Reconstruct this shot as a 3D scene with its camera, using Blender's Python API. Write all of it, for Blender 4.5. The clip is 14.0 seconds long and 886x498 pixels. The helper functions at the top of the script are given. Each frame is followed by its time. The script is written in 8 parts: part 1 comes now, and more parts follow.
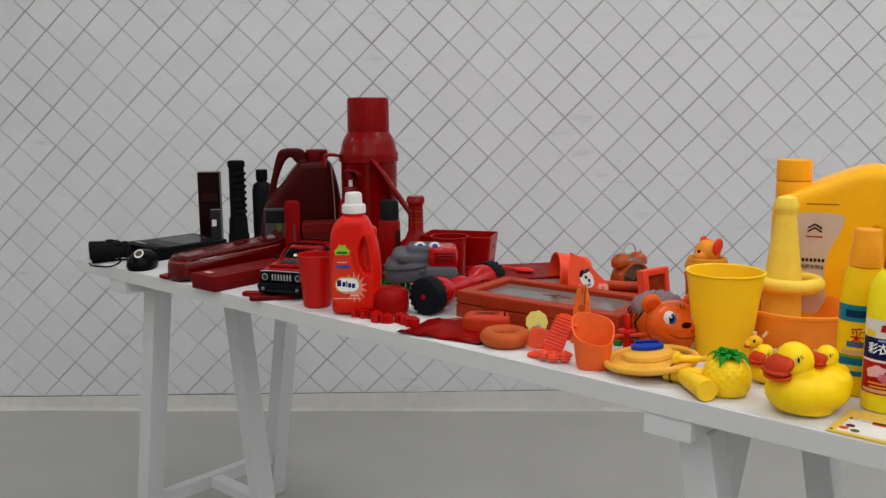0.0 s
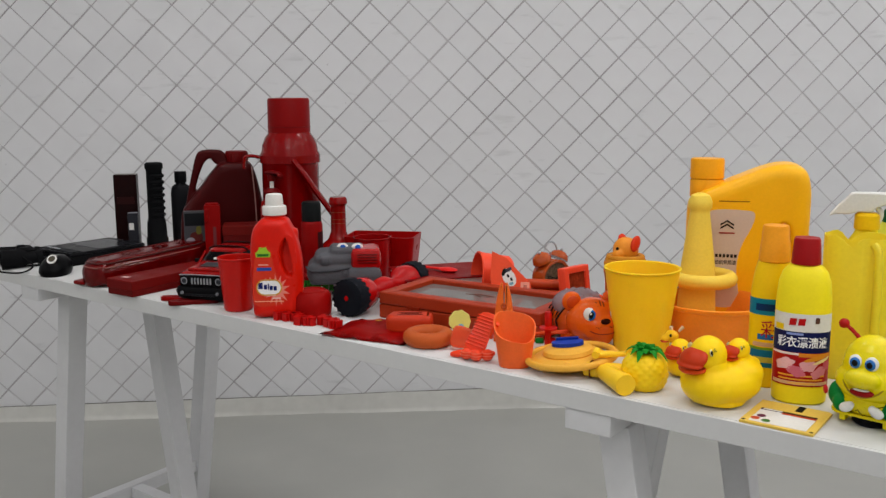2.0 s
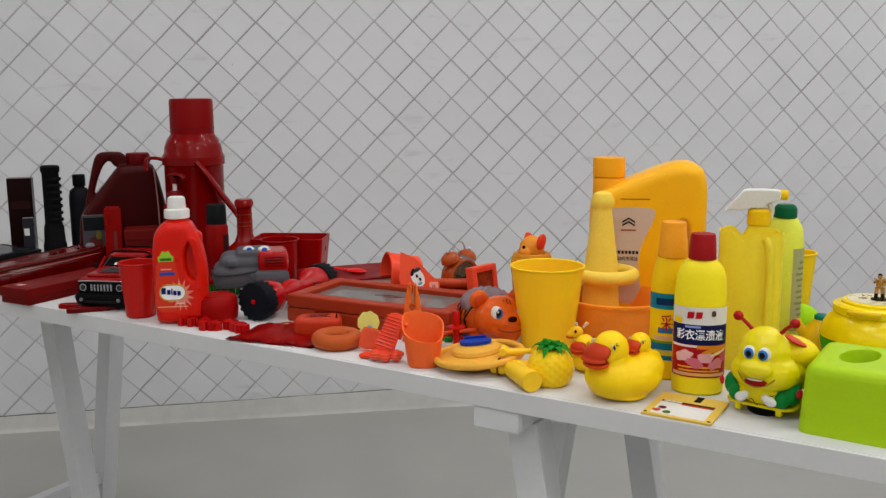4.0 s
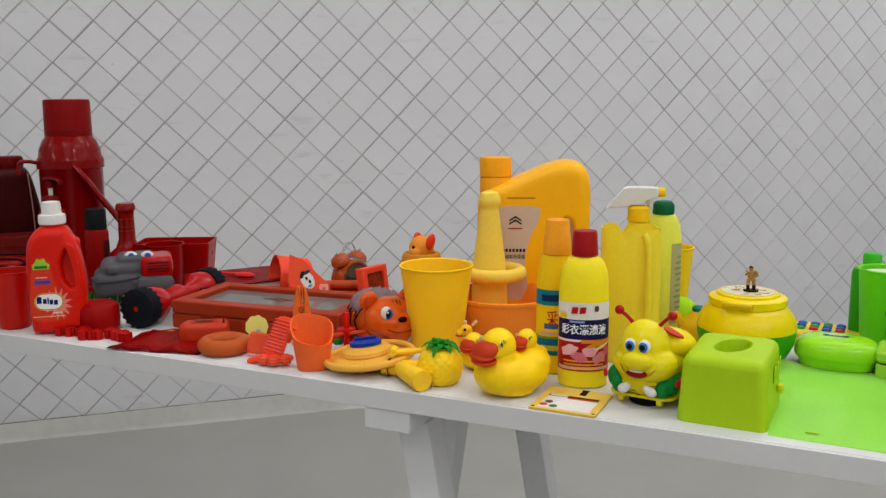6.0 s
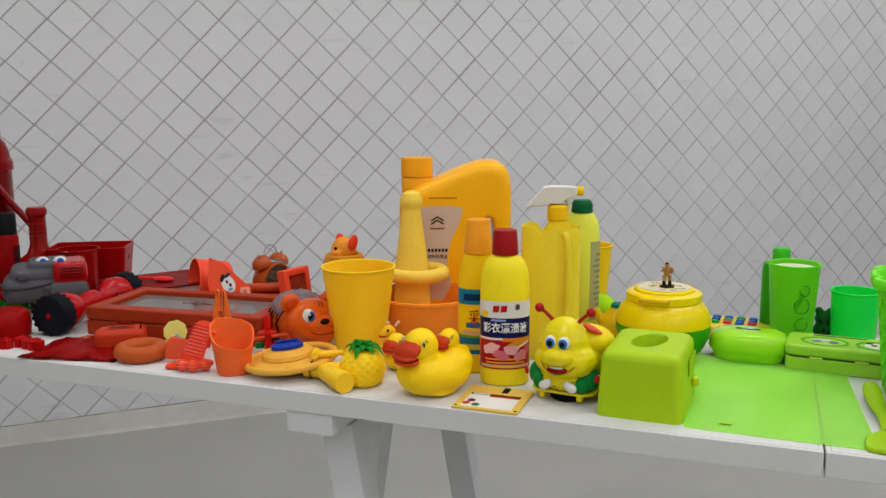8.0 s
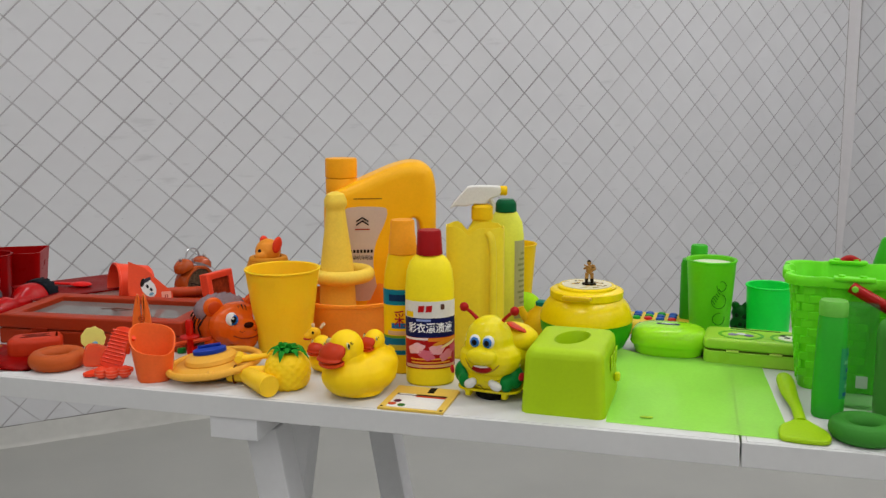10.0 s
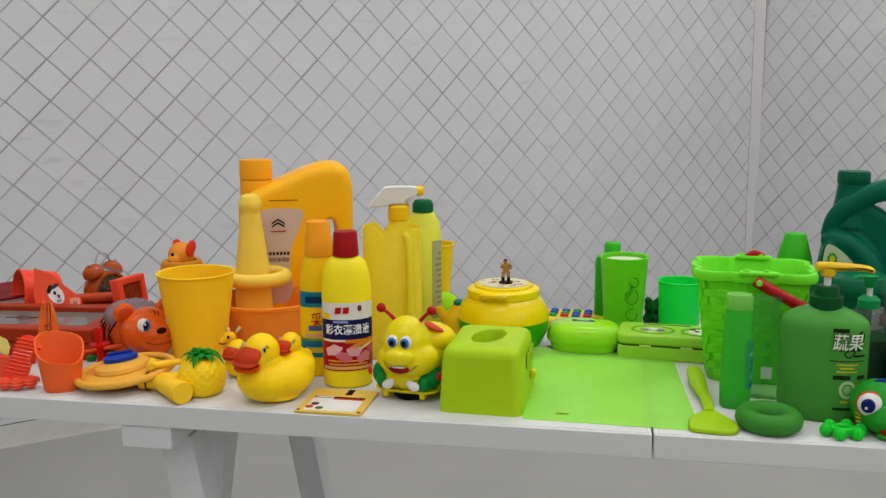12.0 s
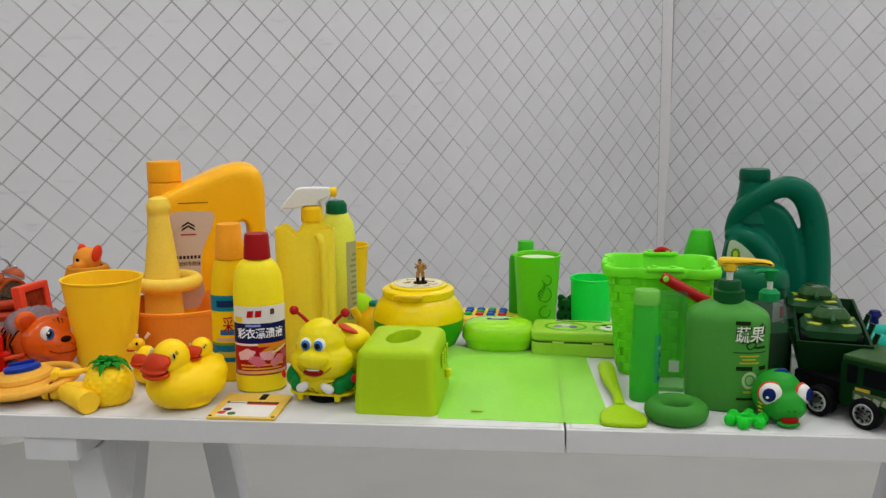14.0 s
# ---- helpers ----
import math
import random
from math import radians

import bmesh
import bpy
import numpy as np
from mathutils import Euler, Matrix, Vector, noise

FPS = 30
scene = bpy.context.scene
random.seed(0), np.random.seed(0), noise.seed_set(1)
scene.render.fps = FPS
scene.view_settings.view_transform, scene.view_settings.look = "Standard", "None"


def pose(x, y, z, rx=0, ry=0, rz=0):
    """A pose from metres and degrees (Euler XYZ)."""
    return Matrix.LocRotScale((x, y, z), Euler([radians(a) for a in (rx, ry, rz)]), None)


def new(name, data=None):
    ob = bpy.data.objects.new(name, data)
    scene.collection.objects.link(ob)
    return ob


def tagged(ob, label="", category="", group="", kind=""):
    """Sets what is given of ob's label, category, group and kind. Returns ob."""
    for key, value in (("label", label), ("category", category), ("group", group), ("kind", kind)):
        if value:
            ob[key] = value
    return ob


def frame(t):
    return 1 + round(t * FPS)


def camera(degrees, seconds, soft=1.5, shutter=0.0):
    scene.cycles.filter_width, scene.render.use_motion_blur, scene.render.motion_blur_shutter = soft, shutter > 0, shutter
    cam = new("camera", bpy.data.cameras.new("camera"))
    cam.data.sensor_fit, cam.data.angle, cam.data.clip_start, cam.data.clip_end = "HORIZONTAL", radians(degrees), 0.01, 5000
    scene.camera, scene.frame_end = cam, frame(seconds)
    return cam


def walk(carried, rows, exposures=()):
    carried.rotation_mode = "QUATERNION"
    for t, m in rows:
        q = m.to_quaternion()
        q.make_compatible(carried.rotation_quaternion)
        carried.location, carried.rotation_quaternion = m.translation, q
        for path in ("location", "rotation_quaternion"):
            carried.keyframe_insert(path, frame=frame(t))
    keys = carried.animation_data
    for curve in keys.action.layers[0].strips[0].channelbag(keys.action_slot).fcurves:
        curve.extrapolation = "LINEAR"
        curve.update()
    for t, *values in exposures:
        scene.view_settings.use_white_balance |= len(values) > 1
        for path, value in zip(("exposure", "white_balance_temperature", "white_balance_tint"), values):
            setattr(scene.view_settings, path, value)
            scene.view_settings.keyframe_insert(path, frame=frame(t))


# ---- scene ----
from mathutils.geometry import tessellate_polygon

# ---------------------------------------------------------------- camera: a pan on a tripod
EYE_Z, ARM = 1.22, 0.1044          # lens height, and how far the lens sits ahead of the tripod's axis
TILT, LEAN = -9.67, -0.30
PAN = [
    (0.0, 0.0), (0.5, 0.81), (1.0, 2.045), (1.5, 3.278), (2.0, 4.671), (2.5, 5.876), (3.0, 7.362),
    (5.5, 14.941), (6.0, 16.869), (6.5, 18.413), (7.0, 19.511), (7.5, 20.388), (8.0, 21.541),
    (10.5, 27.321), (11.0, 28.667), (11.5, 29.747), (12.0, 30.989), (12.5, 32.123), (13.0, 33.517),
    (13.5, 34.887), (14.0, 36.12),
]
cam = camera(52.16, 14.0, soft=1.4)
walk(cam, [(t, pose(ARM * math.sin(radians(a)), ARM * math.cos(radians(a)), EYE_Z, 90 + TILT, 0, -a) @ pose(0, 0, 0, 0, 0, LEAN))
           for t, a in PAN], exposures=[(0.0, 0.07), (3.0, 0.05), (7.0, 0.0), (11.0, -0.05), (14.0, -0.03)])

# ---------------------------------------------------------------- world and light
world = bpy.data.worlds.new("world")
scene.world = world
world.use_nodes = True
world.node_tree.nodes["Background"].inputs[0].default_value = (0.75, 0.8, 0.86, 1)
world.node_tree.nodes["Background"].inputs[1].default_value = 0.05
CEIL = 3.3


def srgb(h):
    c = [int(h[i:i + 2], 16) / 255 for i in (0, 2, 4)]
    c = [x / 12.92 if x <= 0.04045 else ((x + 0.055) / 1.055) ** 2.4 for x in c]
    top = max(c)
    deep = 1.3 if top and c[0] == top and c[1] < 0.05 * top else (1.14 if top > 0.02 and min(c) < 0.45 * top else 1.0)     # clean pigments
    return tuple(top * (x / top) ** deep if top else 0 for x in c)


# ---------------------------------------------------------------- materials
MATS = {}


def material(name):
    m = bpy.data.materials.new(name)
    m.use_nodes = True
    return m, m.node_tree.nodes, m.node_tree.links, m.node_tree.nodes["Principled BSDF"]


def varied(nodes, links, base, fine, coarse, amount):
    """A base colour with grain and mottling at two scales; returns the colour socket and the noises."""
    co = nodes.new("ShaderNodeTexCoord")
    n1, n2 = nodes.new("ShaderNodeTexNoise"), nodes.new("ShaderNodeTexNoise")
    n1.inputs["Scale"].default_value, n1.inputs["Detail"].default_value = fine, 3
    n2.inputs["Scale"].default_value, n2.inputs["Detail"].default_value = coarse, 4
    for n in (n1, n2):
        links.new(co.outputs["Object"], n.inputs["Vector"])
    add = nodes.new("ShaderNodeMath")
    add.operation = "ADD"
    links.new(n1.outputs["Fac"], add.inputs[0])
    links.new(n2.outputs["Fac"], add.inputs[1])
    ramp = nodes.new("ShaderNodeMapRange")
    ramp.inputs["From Min"].default_value, ramp.inputs["From Max"].default_value = 0.6, 1.4
    ramp.inputs["To Min"].default_value, ramp.inputs["To Max"].default_value = 1 - amount, 1 + amount
    links.new(add.outputs[0], ramp.inputs["Value"])
    mul = nodes.new("ShaderNodeVectorMath")
    mul.operation = "SCALE"
    mul.inputs[0].default_value = base
    links.new(ramp.outputs[0], mul.inputs["Scale"])
    return mul.outputs[0], n1, n2


def plastic(h, rough=0.4, clear=0.0, soft=0.0, metal=0.0, amount=0.07, bump=0.04, fine=260, coarse=22, coat=0.0, ior=1.46):
    """Moulded plastic, rubber, paint or paper of the colour h; clear: see-through share; soft: light spreading inside."""
    key = (h, rough, clear, soft, metal, amount, bump, fine, coarse, coat)
    if key in MATS:
        return MATS[key]
    m, nodes, links, p = material("surface_" + h)
    colour, n1, n2 = varied(nodes, links, srgb(h), fine, coarse, amount)
    links.new(colour, p.inputs["Base Color"])
    p.inputs["Metallic"].default_value, p.inputs["IOR"].default_value = metal, ior
    p.inputs["Transmission Weight"].default_value = clear
    p.inputs["Coat Weight"].default_value = coat * 0.5
    p.inputs["Specular IOR Level"].default_value = 0.22 if max(srgb(h)) > 0.33 else (0.12 if max(srgb(h)) > 0.03 else 0.06)
    if soft:
        p.inputs["Subsurface Weight"].default_value = soft
        p.inputs["Subsurface Radius"].default_value = (0.012, 0.008, 0.004)
        p.inputs["Subsurface Scale"].default_value = 0.6
    r = nodes.new("ShaderNodeMapRange")
    r.inputs["From Min"].default_value, r.inputs["From Max"].default_value = 0.3, 0.7
    r.inputs["To Min"].default_value, r.inputs["To Max"].default_value = rough * 0.85, min(1.0, rough * 1.2)
    links.new(n2.outputs["Fac"], r.inputs["Value"])
    links.new(r.outputs[0], p.inputs["Roughness"])
    if bump:
        b = nodes.new("ShaderNodeBump")
        b.inputs["Strength"].default_value, b.inputs["Distance"].default_value = bump, 0.002
        links.new(n1.outputs["Fac"], b.inputs["Height"])
        links.new(b.outputs[0], p.inputs["Normal"])
    MATS[key] = m
    return m


def sheer(h, share=0.55, rough=0.25):
    """Thin coloured see-through plastic: part light passes straight, part scatters."""
    key = ("sheer", h, share, rough)
    if key in MATS:
        return MATS[key]
    m, nodes, links, p = material("sheer_" + h)
    colour, n1, n2 = varied(nodes, links, srgb(h), 200, 14, 0.05)
    links.new(colour, p.inputs["Base Color"])
    p.inputs["Roughness"].default_value = rough
    tr, tl, mix, mix2 = (nodes.new("ShaderNodeBsdfTransparent"), nodes.new("ShaderNodeBsdfTranslucent"),
                         nodes.new("ShaderNodeMixShader"), nodes.new("ShaderNodeMixShader"))
    links.new(colour, tr.inputs[0])
    links.new(colour, tl.inputs[0])
    mix.inputs[0].default_value, mix2.inputs[0].default_value = share, 0.3
    links.new(p.outputs[0], mix2.inputs[1])
    links.new(tl.outputs[0], mix2.inputs[2])
    links.new(mix2.outputs[0], mix.inputs[1])
    links.new(tr.outputs[0], mix.inputs[2])
    links.new(mix.outputs[0], nodes["Material Output"].inputs[0])
    MATS[key] = m
    return m


def glow(h, strength):
    m, nodes, links, p = material("tube_light")
    p.inputs["Emission Color"].default_value = (*srgb(h), 1)
    p.inputs["Emission Strength"].default_value = strength
    return m


def tile_paint():
    """White wall paint over glazed tiles: each tile a little different, with scuffs and small specks."""
    m, nodes, links, p = material("painted_tile")
    colour, n1, n2 = varied(nodes, links, (0.656, 0.655, 0.671), 9, 1.1, 0.05)
    info = nodes.new("ShaderNodeObjectInfo")
    geo = nodes.new("ShaderNodeNewGeometry")
    add = nodes.new("ShaderNodeMath")
    add.operation = "ADD"
    links.new(info.outputs["Random"], add.inputs[0])
    links.new(geo.outputs["Random Per Island"], add.inputs[1])
    fr = nodes.new("ShaderNodeMath")
    fr.operation = "FRACT"
    links.new(add.outputs[0], fr.inputs[0])
    mr = nodes.new("ShaderNodeMapRange")
    mr.inputs["To Min"].default_value, mr.inputs["To Max"].default_value = 0.97, 1.02
    links.new(fr.outputs[0], mr.inputs["Value"])
    sc = nodes.new("ShaderNodeVectorMath")
    sc.operation = "SCALE"
    links.new(colour, sc.inputs[0])
    links.new(mr.outputs[0], sc.inputs["Scale"])
    speck = nodes.new("ShaderNodeTexNoise")
    speck.inputs["Scale"].default_value, speck.inputs["Detail"].default_value = 34, 2
    links.new(geo.outputs["Position"], speck.inputs["Vector"])
    sr = nodes.new("ShaderNodeMapRange")
    sr.inputs["From Min"].default_value, sr.inputs["From Max"].default_value = 0.75, 0.80
    sr.inputs["To Min"].default_value, sr.inputs["To Max"].default_value = 1.0, 0.72
    links.new(speck.outputs["Fac"], sr.inputs["Value"])
    sc2 = nodes.new("ShaderNodeVectorMath")
    sc2.operation = "SCALE"
    links.new(sc.outputs[0], sc2.inputs[0])
    links.new(sr.outputs[0], sc2.inputs["Scale"])
    lay = nodes.new("ShaderNodeMapping")
    lay.inputs["Scale"].default_value = (7, 7, 30)
    links.new(geo.outputs["Position"], lay.inputs["Vector"])
    scuff = nodes.new("ShaderNodeTexNoise")
    scuff.inputs["Scale"].default_value, scuff.inputs["Detail"].default_value = 1.0, 5
    links.new(lay.outputs[0], scuff.inputs["Vector"])
    wr = nodes.new("ShaderNodeMapRange")
    wr.inputs["From Min"].default_value, wr.inputs["From Max"].default_value = 0.64, 0.78
    wr.inputs["To Min"].default_value, wr.inputs["To Max"].default_value = 1.0, 0.84
    links.new(scuff.outputs["Fac"], wr.inputs["Value"])
    sc3 = nodes.new("ShaderNodeVectorMath")
    sc3.operation = "SCALE"
    links.new(sc2.outputs[0], sc3.inputs[0])
    links.new(wr.outputs[0], sc3.inputs["Scale"])
    links.new(sc3.outputs[0], p.inputs["Base Color"])
    p.inputs["Roughness"].default_value = 0.42
    b = nodes.new("ShaderNodeBump")
    b.inputs["Strength"].default_value, b.inputs["Distance"].default_value = 0.08, 0.003
    links.new(n1.outputs["Fac"], b.inputs["Height"])
    links.new(b.outputs[0], p.inputs["Normal"])
    return m


def grout_paint(name, along, up):
    """Dirty joints, dark in some stretches and nearly painted over in others; those that rise along the wall are the darker ones."""
    m, nodes, links, p = material(name)
    geo = nodes.new("ShaderNodeNewGeometry")
    n = nodes.new("ShaderNodeTexNoise")
    n.inputs["Scale"].default_value, n.inputs["Detail"].default_value = 3.2, 4
    links.new(geo.outputs["Position"], n.inputs["Vector"])
    big = nodes.new("ShaderNodeTexNoise")
    big.inputs["Scale"].default_value, big.inputs["Detail"].default_value = 0.8, 2
    links.new(geo.outputs["Position"], big.inputs["Vector"])
    mid = nodes.new("ShaderNodeMix")
    mid.inputs["Factor"].default_value = 0.45
    links.new(n.outputs["Fac"], mid.inputs["A"])
    links.new(big.outputs["Fac"], mid.inputs["B"])
    dot = nodes.new("ShaderNodeVectorMath")
    dot.operation = "DOT_PRODUCT"
    dot.inputs[1].default_value = along
    links.new(geo.outputs["Position"], dot.inputs[0])
    off = nodes.new("ShaderNodeMath")
    off.operation = "SUBTRACT"
    off.inputs[1].default_value = up
    links.new(dot.outputs["Value"], off.inputs[0])
    near = nodes.new("ShaderNodeMath")
    near.operation = "PINGPONG"
    near.inputs[1].default_value = 0.5
    links.new(off.outputs[0], near.inputs[0])
    rise = nodes.new("ShaderNodeMapRange")
    rise.inputs["From Min"].default_value, rise.inputs["From Max"].default_value = 0.045, 0.075
    rise.inputs["To Min"].default_value, rise.inputs["To Max"].default_value = -0.05, 0.05
    links.new(near.outputs[0], rise.inputs["Value"])
    both = nodes.new("ShaderNodeMath")
    both.operation = "ADD"
    links.new(mid.outputs["Result"], both.inputs[0])
    links.new(rise.outputs[0], both.inputs[1])
    r = nodes.new("ShaderNodeValToRGB")
    r.color_ramp.elements[0].position, r.color_ramp.elements[1].position = 0.36, 0.64
    r.color_ramp.elements[0].color, r.color_ramp.elements[1].color = (0.352, 0.337, 0.347, 1), (0.585, 0.57, 0.585, 1)
    links.new(both.outputs[0], r.inputs[0])
    links.new(r.outputs[0], p.inputs["Base Color"])
    p.inputs["Roughness"].default_value = 0.9
    return m


def floor_paint():
    m, nodes, links, p = material("floor_paint")
    colour, n1, n2 = varied(nodes, links, (0.372, 0.372, 0.347), 5, 0.7, 0.09)
    links.new(colour, p.inputs["Base Color"])
    r = nodes.new("ShaderNodeMapRange")
    r.inputs["To Min"].default_value, r.inputs["To Max"].default_value = 0.32, 0.55
    links.new(n1.outputs["Fac"], r.inputs["Value"])
    links.new(r.outputs[0], p.inputs["Roughness"])
    b = nodes.new("ShaderNodeBump")
    b.inputs["Strength"].default_value, b.inputs["Distance"].default_value = 0.15, 0.003
    links.new(n1.outputs["Fac"], b.inputs["Height"])
    links.new(b.outputs[0], p.inputs["Normal"])
    return m


TILE, FLOOR = tile_paint(), floor_paint()
WHITE = plastic("d4d4d6", 0.5, amount=0.035, fine=60, coarse=5, bump=0.08)
PLASTER = plastic("dededf", 0.8, amount=0.05, fine=30, coarse=3, bump=0.15)
BOARD = plastic("d2d2d2", 0.6, amount=0.025, fine=90, coarse=4, bump=0.05)
BLACK = plastic("0d0d0f", 0.45)
INK = plastic("161616", 0.6)
PAPER = plastic("dcdad6", 0.6)


# ---------------------------------------------------------------- mesh helpers
def mesh_of(bm, name, material_, sharp=0.65):
    bmesh.ops.recalc_face_normals(bm, faces=bm.faces[:])
    for f in bm.faces:
        f.smooth = True
    for e in bm.edges:
        if len(e.link_faces) == 2 and e.calc_face_angle(0) > sharp:
            e.smooth = False
    for f in bm.faces:                    # large plane faces stay flat, only their rims are rounded
        size, kin = f.calc_area(), False
        for e in f.edges:
            if e.smooth and len(e.link_faces) == 2:
                g = e.link_faces[0] if e.link_faces[1] is f else e.link_faces[1]
                kin = kin or g.calc_area() > 0.25 * size
        if not kin:
            f.smooth = False
    me = bpy.data.meshes.new(name)
    bm.to_mesh(me)
    bm.free()
    me.materials.append(material_)
    return me


def part(name, bm, material_, parent, label="", m=None, sharp=0.65):
    """Links a bmesh as one mesh object under a thing or a part."""
    me = bm if isinstance(bm, bpy.types.Mesh) else mesh_of(bm, name, material_, sharp)
    ob = new(name, me)
    if parent:
        ob.parent = parent
    if m is not None:
        ob.matrix_basis = m
    if label:
        ob["label"] = label
    return ob


S0 = Vector((0.816, 0.862, 0))      # front end of the joint between the two table tops
TURN = -40.5                         # direction of the table's long side
TOP = 0.811
TABLE = pose(S0.x, S0.y, 0, 0, 0, TURN)                 # the frame in which the things are laid out
BOARDS = pose(0.8112, 0.8565, 0, 0, 0, -41.18)          # the boards themselves


def thing(name, label, category, u, v, rot=0, z=TOP, group="", kind="", base=None, size=1.0):
    """An empty on the table: u along its front edge from the joint, v back from that edge."""
    e = new(name)
    e.matrix_world = (base or TABLE) @ pose(u, v, z, 0, 0, rot) @ Matrix.Scale(size, 4)
    e.empty_display_size = 0.02
    return tagged(e, label, category, group, kind)


def ring_faces(bm, rings, closed=True):
    for a, b in zip(rings, rings[1:]):
        n = len(a)
        for i in range(n if closed else n - 1):
            j = (i + 1) % n
            bm.faces.new((a[i], a[j], b[j], b[i]))


def smooth_profile(pts, n=4):
    """Catmull-Rom through the points of an open line (any dimension)."""
    out = []
    P = [Vector(p) for p in pts]
    for i in range(len(P) - 1):
        p0, p1, p2, p3 = P[max(i - 1, 0)], P[i], P[i + 1], P[min(i + 2, len(P) - 1)]
        for k in range(n):
            t = k / n
            out.append(0.5 * (2 * p1 + (p2 - p0) * t + (2 * p0 - 5 * p1 + 4 * p2 - p3) * t * t + (3 * p1 - p0 - 3 * p2 + p3) * t ** 3))
    return out + [P[-1]]


def lathe(profile, seg=40, sx=1.0, sy=1.0, square=2.0, arc=None, bm=None, shift=None, capped=True, smooth=0):
    """Turns (radius, height) pairs about z. sx, sy squash it; square > 2 makes the section squarish; arc: (from, to) degrees."""
    bm = bm or bmesh.new()
    if smooth:
        profile = [tuple(p) for p in smooth_profile(profile, smooth)]
    a0, a1 = arc or (0, 360)
    n = seg if not arc else seg + 1
    rings = []
    for r, z in profile:
        dx, dy = shift(z) if shift else (0, 0)
        ring = []
        for i in range(n):
            a = radians(a0 + (a1 - a0) * i / seg)
            c, s = math.cos(a), math.sin(a)
            q = (abs(c) ** square + abs(s) ** square) ** (-1 / square)
            ring.append(bm.verts.new((r * q * c * sx + dx, r * q * s * sy + dy, z)))
        rings.append(ring)
    ring_faces(bm, rings, closed=not arc)
    if capped and not arc:
        for ring, (r, z) in ((rings[0], profile[0]), (rings[-1], profile[-1])):
            if r > 1e-5:
                bm.faces.new(ring)
    bmesh.ops.remove_doubles(bm, verts=bm.verts[:], dist=1e-6)
    return bm


def loft(sections, seg=32, square=2.6, bm=None):
    """Sections (z, centre x, centre y, half width x, half width y) stacked into a skin with closed ends."""
    bm = bm or bmesh.new()
    rings = []
    for z, cx, cy, rx, ry in sections:
        ring = []
        for i in range(seg):
            a = 2 * math.pi * i / seg
            c, s = math.cos(a), math.sin(a)
            q = (abs(c) ** square + abs(s) ** square) ** (-1 / square)
            ring.append(bm.verts.new((cx + rx * q * c, cy + ry * q * s, z)))
        rings.append(ring)
    ring_faces(bm, rings)
    bm.faces.new(rings[0])
    bm.faces.new(rings[-1])
    return bm


def box(w, d, h, bevel=0.0, at=(0, 0, 0), bm=None, seg=2, m=None):
    """A box that stands on z = at[2], centred in x and y."""
    bm = bm or bmesh.new()
    mm = Matrix.Translation((at[0], at[1], at[2] + h / 2))
    if m is not None:
        mm = mm @ m
    r = bmesh.ops.create_cube(bm, size=1, matrix=mm @ Matrix.Diagonal((w, d, h, 1)))
    if bevel:
        es = {e for v in r["verts"] for e in v.link_edges}
        bmesh.ops.bevel(bm, geom=list(es), offset=bevel, segments=seg, profile=0.5, affect="EDGES")
    return bm


def rounded(pts, n=6):
    """A closed smooth loop through 2D points."""
    P = [Vector(p) for p in pts]
    out, c = [], len(P)
    for i in range(c):
        p0, p1, p2, p3 = P[i - 1], P[i], P[(i + 1) % c], P[(i + 2) % c]
        for k in range(n):
            t = k / n
            out.append(0.5 * (2 * p1 + (p2 - p0) * t + (2 * p0 - 5 * p1 + 4 * p2 - p3) * t * t + (3 * p1 - p0 - 3 * p2 + p3) * t ** 3))
    return out


def round_rect(w, h, r, n=5):
    out = []
    for cx, cy, a in ((w / 2 - r, h / 2 - r, 0), (-w / 2 + r, h / 2 - r, 90), (-w / 2 + r, -h / 2 + r, 180), (w / 2 - r, -h / 2 + r, 270)):
        out += [Vector((cx + r * math.cos(radians(a + 90 * k / n)), cy + r * math.sin(radians(a + 90 * k / n)))) for k in range(n + 1)]
    return out


def inward(loop, d):
    """A loop moved by d to its left."""
    out, n = [], len(loop)
    for i in range(n):
        t = (loop[(i + 1) % n] - loop[i - 1])
        t = t.normalized() if t.length > 1e-9 else Vector((1, 0))
        out.append(loop[i] + Vector((-t.y, t.x)) * d)
    return out


def area2(loop):
    return sum(a.x * b.y - b.x * a.y for a, b in zip(loop, loop[1:] + loop[:1]))


